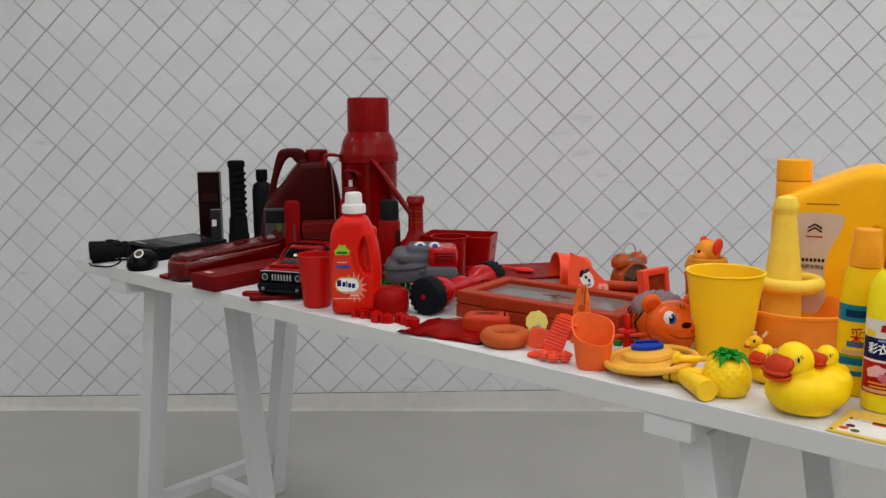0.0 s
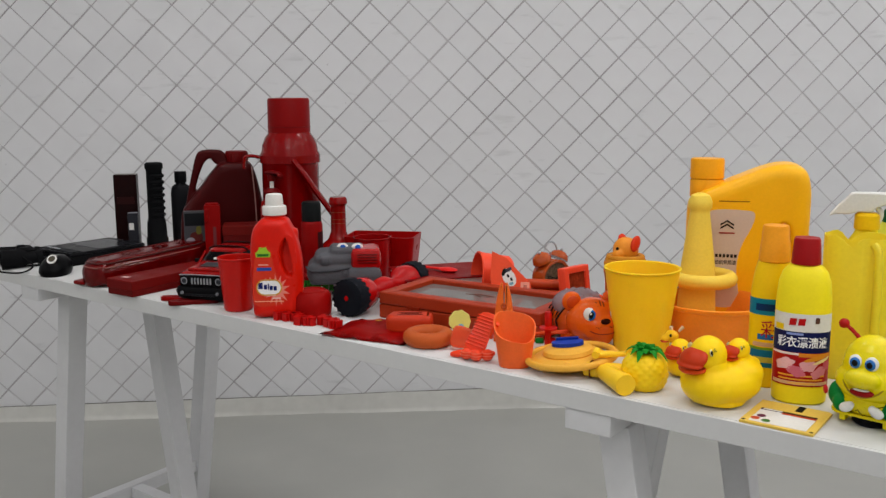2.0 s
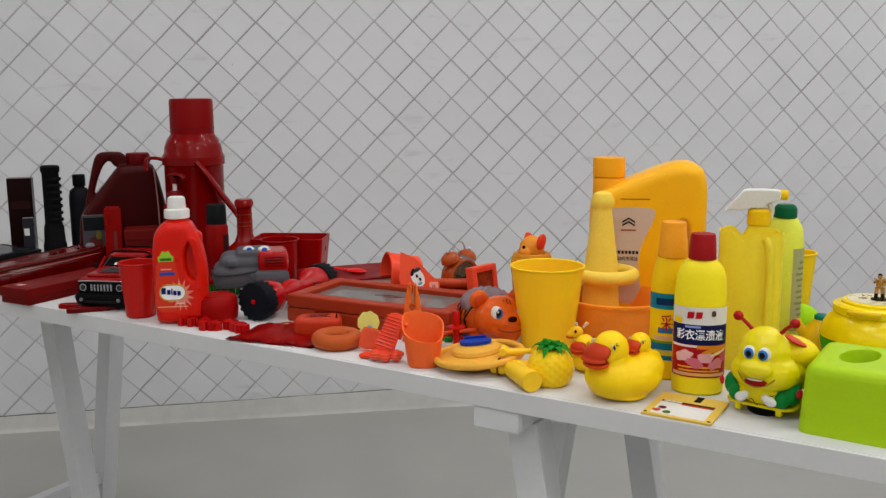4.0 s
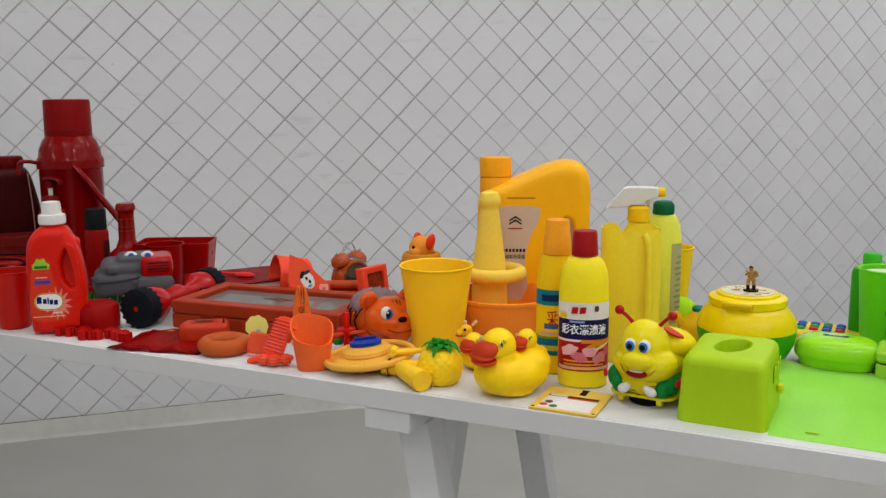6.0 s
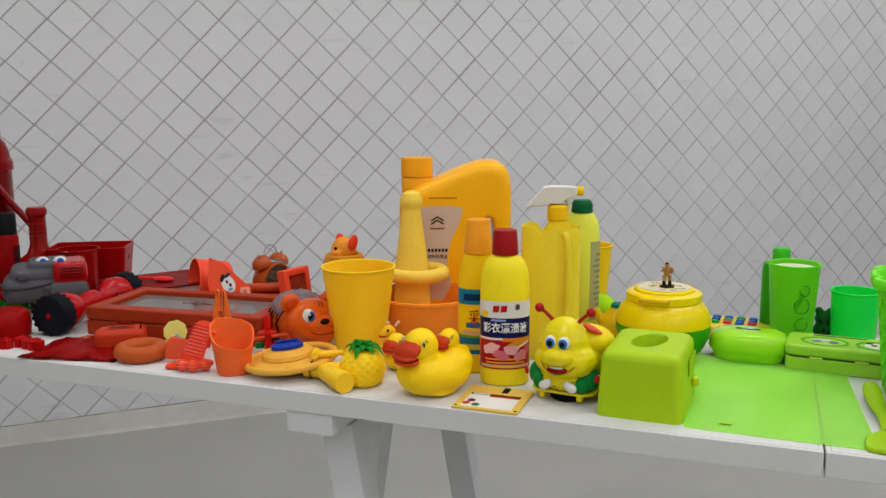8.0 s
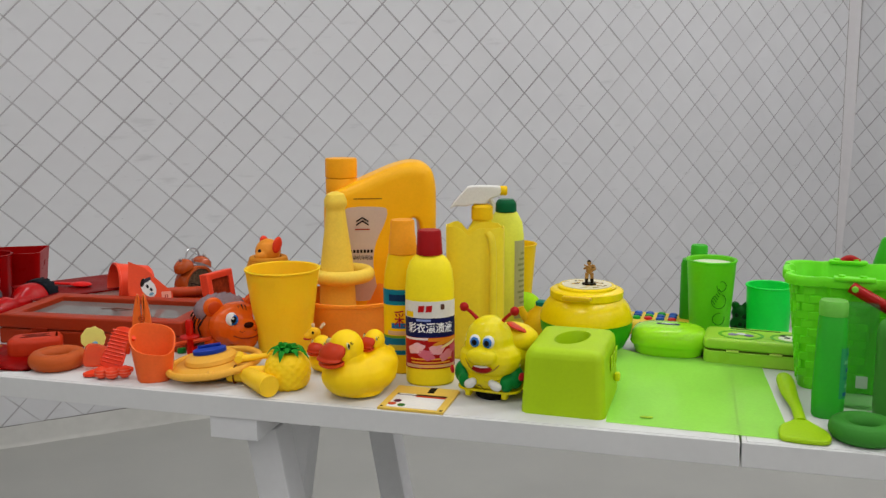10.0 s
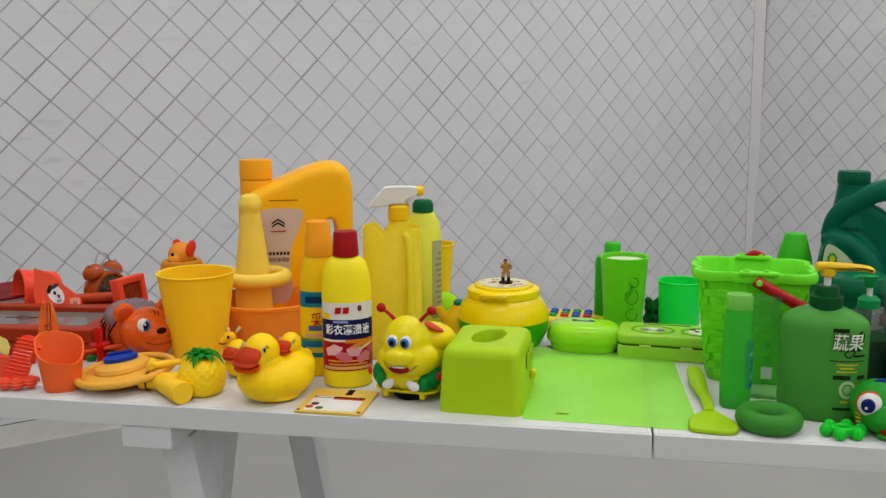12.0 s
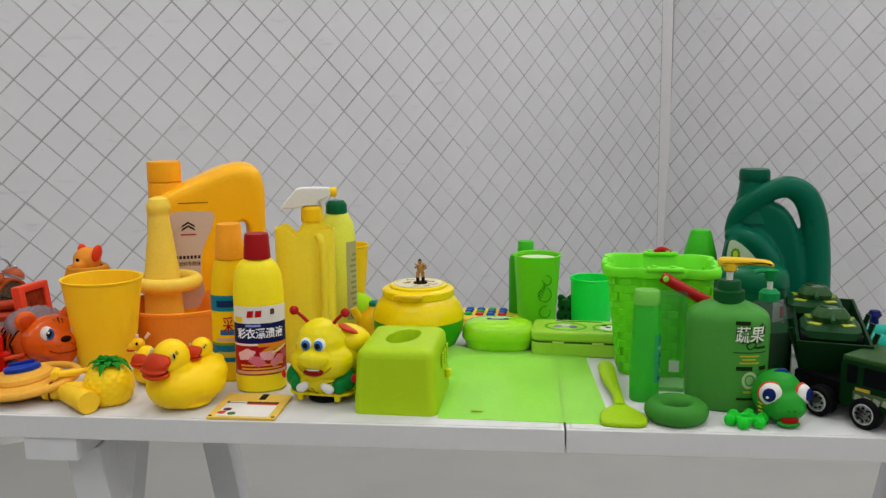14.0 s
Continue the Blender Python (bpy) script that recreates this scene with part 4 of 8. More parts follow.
thermos(-1.672, 0.43, 44)
e = bottle("spray_can", "red aerosol can with a black cap", -1.487, 0.305, 42, [(0, 0), (0.022, 0), (0.0235, 0.003), (0.0235, 0.135), (0.021, 0.142)], RED,
           [(0.0195, 0.141), (0.021, 0.142), (0.0205, 0.18), (0.018, 0.184), (0, 0.184)], plastic("161819", 0.4))
part("dark_print", band(0.0235, 0.05, 0.12, 58, 50), plastic("3a1518", 0.4), e, "dark printed strip")
LAC = plastic("820f0d", 0.14, coat=0.5)
e = bottle("wine_decanter", "red lacquered decanter with a long neck and gold lines", -1.5, 0.405, 42,
           [(0, 0), (0.052, 0), (0.06, 0.006), (0.063, 0.03), (0.057, 0.056), (0.04, 0.075), (0.024, 0.088), (0.0175, 0.105), (0.0165, 0.16), (0.0175, 0.166), (0.0205, 0.169), (0.0205, 0.178), (0.017, 0.184), (0, 0.185)], LAC, None, None)
for z in (0.125, 0.134, 0.15):
    part("gold_line", torus(0.0172, 0.0008, 32, 6, at=(0, 0, z)), plastic("7c3a1c", 0.3, metal=0.4), e, "gold line")


def open_tray(name, label, u, v, rot, w, d, h, mat, flare=0.01, wall=0.003):
    e = thing(name, label, "tray", u, v, rot)
    bm = bmesh.new()
    rings = []
    for k, z in ((0, 0), (flare, h), (flare - wall, h), (-wall, wall)):
        rings.append([bm.verts.new((p.x * (w + 2 * k) / w, p.y * (d + 2 * k) / d, z)) for p in round_rect(w, d, 0.008, 3)])
    ring_faces(bm, rings)
    bm.faces.new(rings[0])
    bm.faces.new(rings[-1])
    part("shell", bm, mat, e)
    return e


open_tray("storage_tray", "glossy red open plastic tray", -1.42, 0.466, 26, 0.14, 0.08, 0.098, plastic("960c0e", 0.3))
tumbler("cup", "red see-through plastic beaker beside a red tray", -1.384, 0.385, 0.036, 0.04, 0.106, sheer("b5141a", 0.25, 0.2))


def toy_tractor(u, v, rot):
    e = thing("toy_tractor", "grey and red toy tractor with black tyres and painted eyes", "toy tractor", u, v, rot)
    G = plastic("55565b", 0.5, amount=0.12)
    R = plastic("a8181a", 0.25, coat=0.3)
    raw = box(0.136, 0.104, 0.048, 0.021, (0, 0, 0.03), seg=4)
    box(0.12, 0.094, 0.036, 0.0175, (0.006, 0, 0.06), raw, 4)
    box(0.07, 0.07, 0.018, 0.008, (0.014, -0.006, 0.088), raw, 3)
    box(0.024, 0.014, 0.012, 0.004, (0.016, -0.05, 0.05), raw)
    box(0.02, 0.014, 0.016, 0.004, (-0.03, -0.046, 0.074), raw)
    part("hull", fused(raw, "hull", G, 0.0022, 8), G, e)
    part("mouth_line", tube([(-0.0685, -0.03, 0.066), (-0.062, -0.05, 0.062), (-0.05, -0.0528, 0.06), (-0.02, -0.053, 0.0605), (0.02, -0.0528, 0.066)], 0.0022, 8), plastic("3c3d42", 0.5), e)
    part("bumper", box(0.12, 0.085, 0.016, 0.006, (-0.002, -0.002, 0.03)), plastic("4a4b50", 0.5), e)
    part("hood", box(0.06, 0.082, 0.042, 0.01, (0.052, -0.02, 0.062)), R, e)
    for i in range(4):
        part("louvre", box(0.04, 0.003, 0.0022, 0.0006, (0.054, -0.0612, 0.076 + i * 0.0055)), plastic("560a0c", 0.4), e)
    for s in (-1, 1):
        eye = part("eye", ball(0.012, 0.007, 0.008, (0.02 + s * 0.015, -0.03 - 0.003 * s, 0.105)), PAPER, e, "white painted eye")
        part("pupil", ball(0.006, 0.002, 0.006, (0.021 + s * 0.015, -0.0365 - 0.003 * s, 0.105), 14), plastic("2c62b4", 0.2), eye, "blue pupil")
    part("fender", box(0.07, 0.03, 0.034, 0.013, (0.048, -0.056, 0.034)), G, e)
    return e


toy_tractor(-1.372, 0.268, 42)


def toy_axle(u, v, rot):
    e = thing("toy_axle", "red plastic toy axle with two chunky black tyres", "toy wheels", u, v, rot)
    R = plastic("b01719", 0.18, coat=0.4)
    prof = [(0.0, -0.1), (0.018, -0.1), (0.03, -0.095), (0.032, -0.062), (0.022, -0.048), (0.014, -0.03), (0.02, -0.012), (0.022, 0.0), (0.018, 0.018), (0.012, 0.03), (0.02, 0.045), (0.03, 0.055), (0.031, 0.09), (0.018, 0.1), (0, 0.1)]
    part("axle", moved(lathe(prof, 32, smooth=2), pose(0, 0, 0.036, 90, 0, 0)), R, e, sharp=1.2)
    for s in (-1, 1):
        t = part("tyre", moved(lathe([(0.014, -0.015), (0.028, -0.0165), (0.034, -0.013), (0.036, -0.006), (0.036, 0.006), (0.034, 0.013), (0.028, 0.0165), (0.014, 0.015)], 40), pose(0, s * 0.1, 0.036, 90, 0, 0)), plastic("16191f", 0.55, bump=0.1), e, "dark rubber tyre")
        for i in range(18):
            a = 20 * i
            part("tread", moved(box(0.006, 0.030, 0.0018, 0.0006, (0, 0, 0.0337)), pose(0, s * 0.1, 0.036, 0, a, 0)), plastic("16191f", 0.55, bump=0.1), t)
        part("hub", moved(lathe([(0, 0.0165), (0.004, 0.0165), (0.006, 0.012), (0.014, 0.010)], 20), pose(0, s * 0.1, 0.036, -90 * s if s > 0 else 90, 0, 0)), R, t, "red hub")


toy_axle(-1.2375, 0.243, 3)


def brush(u, v, rot):
    e = thing("brush", "small red brush with green bristles", "brush", u, v, rot)
    part("back", slab(round_rect(0.085, 0.026, 0.011), 0.012, 0.004, flat=True, m=pose(0, 0, 0.028)), RED, e)
    bm = bmesh.new()
    rng = random.Random(5)
    for i in range(14):
        for j in range(4):
            x, y = -0.034 + i * 0.0052, -0.009 + j * 0.006
            tube([(x, y, 0.028), (x + rng.uniform(-0.003, 0.003), y + rng.uniform(-0.006, 0.002), 0.004)], [0.0022, 0.0013], 5, 0, bm)
    part("bristles", bm, plastic("3f8c36", 0.5), e, "green bristles")


brush(-1.427, 0.254, 38)
e = thing("small_jar", "small red rounded plastic jar with a sunken lid", "jar", -1.297, 0.104, 0, size=1.2)
part("body", lathe([(0, 0), (0.026, 0), (0.03, 0.004), (0.0315, 0.018), (0.03, 0.034), (0.026, 0.039)], 36), plastic("960f0c", 0.45, amount=0.12, bump=0.2), e)
part("lid", lathe([(0.026, 0.039), (0.0225, 0.041), (0.017, 0.035), (0, 0.033)], 36, capped=False), plastic("8a0f0c", 0.4), e)

rng = random.Random(3)
piece = None
for k in range(8):
    w, s = 0.0185, 0.005
    pu, pv, pr = -1.325 + k * 0.0185, 0.055 + rng.uniform(-0.012, 0.014), rng.uniform(-40, 40)
    e = thing("puzzle_block", "small red interlocking plastic block", "toy block", pu, pv, pr, TOP, "red toy blocks")
    plan = [Vector(p) for p in ((-w / 2, -w / 2), (-s, -w / 2), (-s, -w / 2 - s), (s, -w / 2 - s), (s, -w / 2), (w / 2, -w / 2), (w / 2, -s), (w / 2 + s, -s), (w / 2 + s, s), (w / 2, s), (w / 2, w / 2), (s, w / 2), (s, w / 2 - s), (-s, w / 2 - s), (-s, w / 2), (-w / 2, w / 2))]
    part("block", slab(plan, 0.015, 0.0, flat=True), plastic("b01210", 0.45), e)


def packet(u, v, rot):
    e = thing("paper_packet", "crumpled dark red packet with a gold star", "packet", u, v, rot, size=1.3)
    n, bm = 14, bmesh.new()
    grid = []
    for i in range(n + 1):
        row = []
        for j in range(9):
            x, y = -0.063 + 0.126 * i / n, -0.05 + 0.1 * j / 8 + 0.012 * (i / n - 0.5)
            z = 0.0012 + 0.008 * (1 - (2 * j / 8 - 1) ** 4) * (1 - (2 * i / n - 1) ** 6) + 0.006 * noise.noise(Vector((x * 45, y * 45, 0.3)))
            row.append(bm.verts.new((x, y, max(z, 0.0008))))
        grid.append(row)
    for i in range(n):
        for j in range(8):
            bm.faces.new((grid[i][j], grid[i + 1][j], grid[i + 1][j + 1], grid[i][j + 1]))
    bmesh.ops.solidify(bm, geom=bm.faces[:], thickness=0.0007)
    part("paper", bm, plastic("b41410", 0.32, bump=0.3, fine=70), e, sharp=2)
    for sx_, sy_, r in ((0.028, 0.02, 0.013), (-0.012, 0.012, 0.005), (0.002, 0.028, 0.004)):
        star = [Vector((r * (1 if k % 2 == 0 else 0.4) * math.sin(math.pi * k / 5), r * (1 if k % 2 == 0 else 0.4) * math.cos(math.pi * k / 5))) for k in range(10)]
        part("star", slab(star, 0.0008, flat=True, m=pose(sx_, sy_, 0.0118)), plastic("c9923a", 0.35), e, "gold star")


packet(-1.11, 0.082, 6)
e = thing("tape_measure", "orange-red plastic tape measure", "tape measure", -1.0671, 0.110, 34)
part("case", slab(rounded([Vector(p) for p in ((-0.036, -0.022), (0.03, -0.024), (0.039, -0.014), (0.039, 0.012), (0.03, 0.022), (-0.02, 0.024), (-0.037, 0.014))], 4), 0.034, 0.009, flat=True), plastic("bc3c1a", 0.4), e, sharp=1.0)
for k, (w, y) in enumerate(((0.04, 0.006), (0.03, -0.001), (0.044, -0.008))):
    part("print_bar", box(w, 0.0035, 0.0006, 0, (0.0, y, 0.0339)), plastic("5a1c12", 0.5), e)
part("tab", box(0.004, 0.018, 0.012, 0.001, (0.041, -0.004, 0.0)), SILVER, e, "steel tape hook")
e = thing("grip_ring", "matt orange-brown rubber ring", "ring", -0.996, 0.068, 0)
part("ring", torus(0.0295, 0.0132, 48, 18, at=(0, 0, 0.0128)), plastic("b65a26", 0.5, bump=0.1), e)
# ---------------------------------------------------------------- orange things
TERRA = plastic("a03a1b", 0.45, amount=0.1)
CORAL = plastic("f0583a", 0.4)


def show_case(u, v, rot):
    e = thing("display_case", "flat orange-brown wooden case with a glazed lid", "case", u, v, rot)
    w, d, b = 0.335, 0.17, 0.026
    part("tray", box(w, d, 0.026, 0.003), TERRA, e)
    lid = part("lid", slab(round_rect(w, d, 0.004, 2), 0.023, 0.003, [round_rect(w - 2 * b, d - 2 * b, 0.002, 2)], flat=True, m=pose(0, 0, 0.027)), TERRA, e)
    # Opaque pane: its mottled grey takes the place of reflections in the glass.
    part("pane", box(w - 2 * b + 0.002, d - 2 * b + 0.002, 0.003, 0, (0, 0, 0.0385)), plastic("716c69", 0.05, amount=0.16, coarse=12, bump=0), lid, "glossy pane with grey reflections put into its colour")
    for x, y, ww, a in ((-0.02, 0.016, 0.034, 12), (0.0, 0.02, 0.03, -14), (0.012, 0.012, 0.02, 30), (-0.008, 0.008, 0.02, -30)):
        part("drawn_stroke", box(ww, 0.0025, 0.0006, 0, (x, y, 0.0416), m=pose(0, 0, 0, 0, 0, a)), plastic("5a3020", 0.5), lid)
    part("clasp", box(0.03, 0.003, 0.006, 0.001, (-0.09, -d / 2 - 0.001, 0.024)), plastic("8a2c14", 0.4), e)


show_case(-1.018, 0.255, 3)


def notebook(u, v, rot):
    e = thing("notebook", "thick dark red leather notebook lying closed", "book", u, v, rot)
    part("cover", box(0.16, 0.23, 0.003, 0.001, (0, 0, 0.042)), plastic("78100f", 0.5, bump=0.2), e)
    part("pages", box(0.152, 0.222, 0.04, 0.0005, (0, 0, 0.0025)), PAPER, e)
    part("back_cover", box(0.16, 0.23, 0.0025, 0.0008), plastic("7c1518", 0.5, bump=0.2), e)


notebook(-1.205, 0.425, -38)
e = thing("spoon", "bright red plastic spoon lying on a notebook", "spoon", -1.232, 0.405, 2, TOP + 0.045)
part("bowl", ball(0.022, 0.014, 0.005, (0.035, 0, 0.005)), BRIGHT, e)
part("shaft", tube([(-0.06, 0, 0.004), (-0.02, 0, 0.005), (0.025, 0, 0.005)], [0.004, 0.004, 0.006], 8, flat=0.6), BRIGHT, e)


def fallen_cup(u, v, rot):
    e = thing("cup", "coral plastic cup lying on its side", "cup", u, v, rot)
    prof = [(0, 0.0), (0.036, 0.0), (0.041, 0.005), (0.0455, 0.064), (0.047, 0.065), (0.047, 0.068), (0.0445, 0.069), (0.043, 0.065), (0.039, 0.007), (0, 0.006)]
    part("wall", moved(lathe(prof, 44), pose(0, 0, 0.047, 84, 0, 0)), CORAL, e)


fallen_cup(-1.062, 0.43, -42)


def tag_card(u, v, rot):
    e = thing("tag_card", "orange folded card with a black and white animal drawing", "card", u, v, rot, size=0.9)
    m = pose(0, 0, 0.003, -14, 0, 0)
    part("card", slab([Vector(p) for p in ((-0.036, 0.124), (-0.040, 0.066), (-0.03, 0.016), (0.0, 0.0), (0.044, 0.0), (0.048, 0.036), (0.046, 0.056), (0.018, 0.084), (-0.006, 0.110))], 0.0016, m=m), plastic("ec5c38", 0.45), e)
    for x, z, rx, rz, a, h in ((0.0, 0.068, 0.0135, 0.021, -28, "e4e2e0"), (-0.011, 0.079, 0.004, 0.009, 18, "22201f"), (-0.002, 0.084, 0.009, 0.004, -30, "3a3c4a"), (-0.002, 0.071, 0.0026, 0.004, -20, "2a262a"), (0.005, 0.064, 0.0026, 0.004, -20, "2a262a"), (0.005, 0.055, 0.005, 0.003, -20, "7aa0b0")):
        part("print_shape", slab([Vector((rx * math.cos(k * 0.524), rz * math.sin(k * 0.524))) for k in range(12)], 0.0006, m=m @ pose(x, -0.0013 - (0.0005 if rx < 0.0095 else 0), z, 0, a, 0)), plastic(h, 0.5), e)
    part("print_patch", slab(round_rect(0.019, 0.022, 0.002), 0.0006, m=m @ pose(0.034, -0.0013, 0.047)), plastic("f0a894", 0.5), e)
    for k in range(2):
        part("print_bar", slab(round_rect(0.002, 0.007, 0.0005), 0.0006, m=m @ pose(0.032 + k * 0.004, -0.0019, 0.048)), plastic("a83a30", 0.5), e)


tag_card(-1.01, 0.345, 34)


def alarm_clock(u, v, rot):
    e = thing("alarm_clock", "orange metal twin-bell alarm clock", "clock", u, v, rot)
    O = plastic("a8501e", 0.18, coat=0.5)
    part("case", moved(lathe([(0, -0.02), (0.03, -0.02), (0.036, -0.014), (0.038, 0.0), (0.038, 0.016), (0.036, 0.02), (0.033, 0.02), (0.033, 0.016)], 44), pose(0, 0, 0.046, 90, 0, 0)), O, e)
    part("rim", torus(0.0365, 0.0022, 44, 8, at=(0, -0.019, 0.046), m=pose(0, 0, 0, 90, 0, 0)), O, e, "orange metal rim")
    part("dial", moved(lathe([(0.0335, 0.0165), (0, 0.0165)], 40, capped=False), pose(0, 0, 0.046, 90, 0, 0)), plastic("584838", 0.3, amount=0.9, coarse=120), e, "grey patterned dial")
    for a, l in ((40, 0.018), (-70, 0.025)):
        part("clock_pointer", moved(box(0.0018, 0.001, l), pose(0, -0.0185, 0.046, 0, a, 0)), INK, e)
    for s in (-1, 1):
        b = part("bell", moved(lathe([(0.0, 0.017), (0.010, 0.0155), (0.017, 0.010), (0.0195, 0.002), (0.0195, 0.0), (0.0, 0.0)], 32), pose(s * 0.022, 0, 0.082, 0, s * 28, 0)), O, e)
        part("bell_knob", ball(0.0035, at=(s * 0.0305, 0, 0.0995), seg=12), SILVER, b)
        part("foot", moved(lathe([(0.003, 0), (0.004, 0.003), (0.0025, 0.02)], 12), pose(s * 0.024, 0, 0, 0, s * -18, 0)), SILVER, e)
    part("carry_loop", tube([(-0.018, 0, 0.098), (-0.012, 0, 0.113), (0.0, 0, 0.118), (0.012, 0, 0.113), (0.018, 0, 0.098)], 0.0016, 8), SILVER, e, "steel loop")
    part("hammer", tube([(0, 0, 0.083), (0, 0, 0.098)], 0.002, 8, 0), SILVER, e)


alarm_clock(-0.992, 0.472, 72)
for k, (u0, v0, a, l, z) in enumerate(((-0.975, 0.43, 12, 0.125, 0.0), (-0.965, 0.41, 8, 0.13, 0.0), (-0.97, 0.39, 10, 0.12, 0.0), (-0.97, 0.42, 14, 0.13, 0.0175), (-0.965, 0.40, 6, 0.12, 0.0175), (-0.975, 0.41, 22, 0.13, 0.036))):
    e = thing("marker_pen", "round orange-red marker pen lying on its side", "pen", u0, v0, a, TOP + z, "orange pens")
    part("barrel", moved(lathe([(0, -l / 2), (0.006, -l / 2), (0.0085, -l / 2 + 0.004), (0.0095, 0.0), (0.0085, l / 2 - 0.002), (0, l / 2)], 20), pose(0, 0, 0.0095, 0, 90, 0)), plastic("bc4c26", 0.35), e)
    part("pen_cap", moved(lathe([(0, l / 2 - 0.045), (0.0098, l / 2 - 0.044), (0.0098, l / 2), (0.008, l / 2 + 0.003), (0, l / 2 + 0.003)], 20), pose(0, 0, 0.0098, 0, 90, 0)), plastic("b04420", 0.35), e)
e = thing("photo_frame", "small coral plastic picture frame standing up", "frame", -0.893, 0.40, 78, size=1.18)
fr = pose(0, 0, 0.0, -8, 0, 0)
part("frame", slab(round_rect(0.06, 0.072, 0.002, 2), 0.016, 0.002, [round_rect(0.04, 0.052, 0.001, 2)], m=fr @ pose(0, 0, 0.04)), CORAL, e)
part("picture", slab(round_rect(0.042, 0.054, 0.001, 2), 0.004, m=fr @ pose(0, -0.003, 0.04)), plastic("8a3a22", 0.15, amount=0.5, coarse=60), e, "dark red glossy picture")
e = thing("toy_ball", "small round orange-red plastic ball", "ball", -0.852, 0.40, 0)
part("ball", ball(0.021, at=(0, 0, 0.021)), plastic("e85a28", 0.4), e)


def blob(parts, name, mat, voxel=0.0018, smooth=6):
    bm = bmesh.new()
    for p in parts:
        (rx, ry, rz), at = p[0], p[1]
        ball(rx, ry, rz, at, 20, bm, p[2] if len(p) > 2 else None)
    return fused(bm, name, mat, voxel, smooth)


def tiger(u, v, rot):
    e = thing("toy_tiger", "round orange plastic tiger toy with black stripes and blue eyes", "toy animal", u, v, rot)
    O = plastic("da6418", 0.22, coat=0.4)
    part("body", blob([((0.046, 0.05, 0.038), (0.0, 0.03, 0.038)), ((0.03, 0.03, 0.02), (0.0, 0.02, 0.018))], "body", O), O, e)
    h = part("head", blob([((0.045, 0.036, 0.037), (0.004, -0.022, 0.047)), ((0.026, 0.015, 0.016), (0.008, -0.05, 0.045)), ((0.03, 0.017, 0.015), (0.008, -0.046, 0.033)), ((0.02, 0.012, 0.012), (0.008, -0.048, 0.022))], "head", O), O, e)
    for s in (-1, 1):
        er = part("ear", blob([((0.0165, 0.009, 0.0165), (0.004 + s * 0.034, -0.014, 0.0775))], "ear", O, 0.0015, 3), O, h)
        # The hollow ear's shade is put into a darker orange lump.
        part("ear_inner", ball(0.0112, 0.003, 0.0112, (0.004 + s * 0.034, -0.0215, 0.0772), 18), plastic("c24a14", 0.3), er, "darker spot painted for the shade in the ear hollow")
        ey = part("eye", ball(0.0093, 0.005, 0.0108, (0.008 + s * 0.0215, -0.0505, 0.063), m=pose(0, 0, 0, -14, s * 8, s * 26)), PAPER, h, "white eye")
        part("pupil", ball(0.0076, 0.003, 0.0088, (0.0092 + s * 0.021, -0.0537, 0.0625), 16, m=pose(0, 0, 0, -14, 0, s * 26)), plastic("2468ae", 0.12), ey, "blue pupil")
        part("pupil_dark", ball(0.0049, 0.0022, 0.006, (0.0095 + s * 0.021, -0.0562, 0.0622), 14), INK, ey)
        part("glint", ball(0.0017, at=(0.0072 + s * 0.021, -0.0585, 0.0655), seg=8), PAPER, ey)
        for k in range(3):
            part("whisker_stripe", tube([(0.008 + s * 0.031, -0.0462, 0.046 - k * 0.006), (0.008 + s * 0.040, -0.037, 0.0475 - k * 0.007)], 0.0006, 5, 0), INK, h)
            part("whisker_dot", ball(0.0008, at=(0.009 + s * (0.008 + 0.003 * k), -0.0648 + 0.0012 * k, 0.0445 - 0.0016 * (k % 2)), seg=6), INK, h)
        for k in range(3):
            part("side_stripe", tube([(s * 0.042, 0.01 + k * 0.022, 0.052), (s * 0.0472, 0.012 + k * 0.022, 0.04), (s * 0.044, 0.008 + k * 0.022, 0.026)], [0.0006, 0.0015, 0.0006], 6), INK, e)
        part("leg", ball(0.014, 0.02, 0.014, (s * 0.026, 0.005, 0.013)), O, e)
        # Darker lump stands in for the shade inside a side hollow.
        part("dimple_shade", ball(0.003, 0.010, 0.012, (s * 0.0455, 0.022, 0.03), 14), plastic("a83c10", 0.4), e, "darker spot painted for the shade in a moulded hollow")
    for k in range(5):
        y0 = 0.004 + k * 0.013
        part("back_stripe", tube([(-0.03, y0, 0.066 - k * 0.001), (-0.0405, y0 + 0.002, 0.055), (-0.0465, y0 + 0.003, 0.043)], [0.0005, 0.0013, 0.0005], 6), INK, e)
    part("nose", ball(0.0082, 0.004, 0.005, (0.009, -0.0645, 0.0535), 16), plastic("2c1008", 0.2), h, "dark brown nose")
    part("mouth", tube([(-0.014, -0.0575, 0.0375), (-0.004, -0.0625, 0.0335), (0.009, -0.0645, 0.0325), (0.022, -0.0625, 0.0335), (0.032, -0.0575, 0.0375)], 0.0008, 5), plastic("7a2408", 0.5), h)
    for k in range(3):
        part("brow_stripe", tube([(0.002 + k * 0.006, -0.038, 0.0815 - abs(k - 1) * 0.002), (0.003 + k * 0.005, -0.0455, 0.0755 - abs(k - 1) * 0.002)], 0.0008, 5, 0), INK, h)
    bag = blob([((0.043, 0.036, 0.022), (-0.002, 0.035, 0.064))], "wrapper", sheer("c8c0c8", 0.6, 0.15), 0.003, 1)
    for w in bag.vertices:
        w.co += Vector((1, 1, 1)) * (0.005 * noise.noise(w.co * 90) + 0.002 * noise.noise(w.co * 260))
    part("wrapper", bag, sheer("d4ccd4", 0.66, 0.08), e, "crumpled clear wrapper")


tiger(-0.783, 0.216, 48)


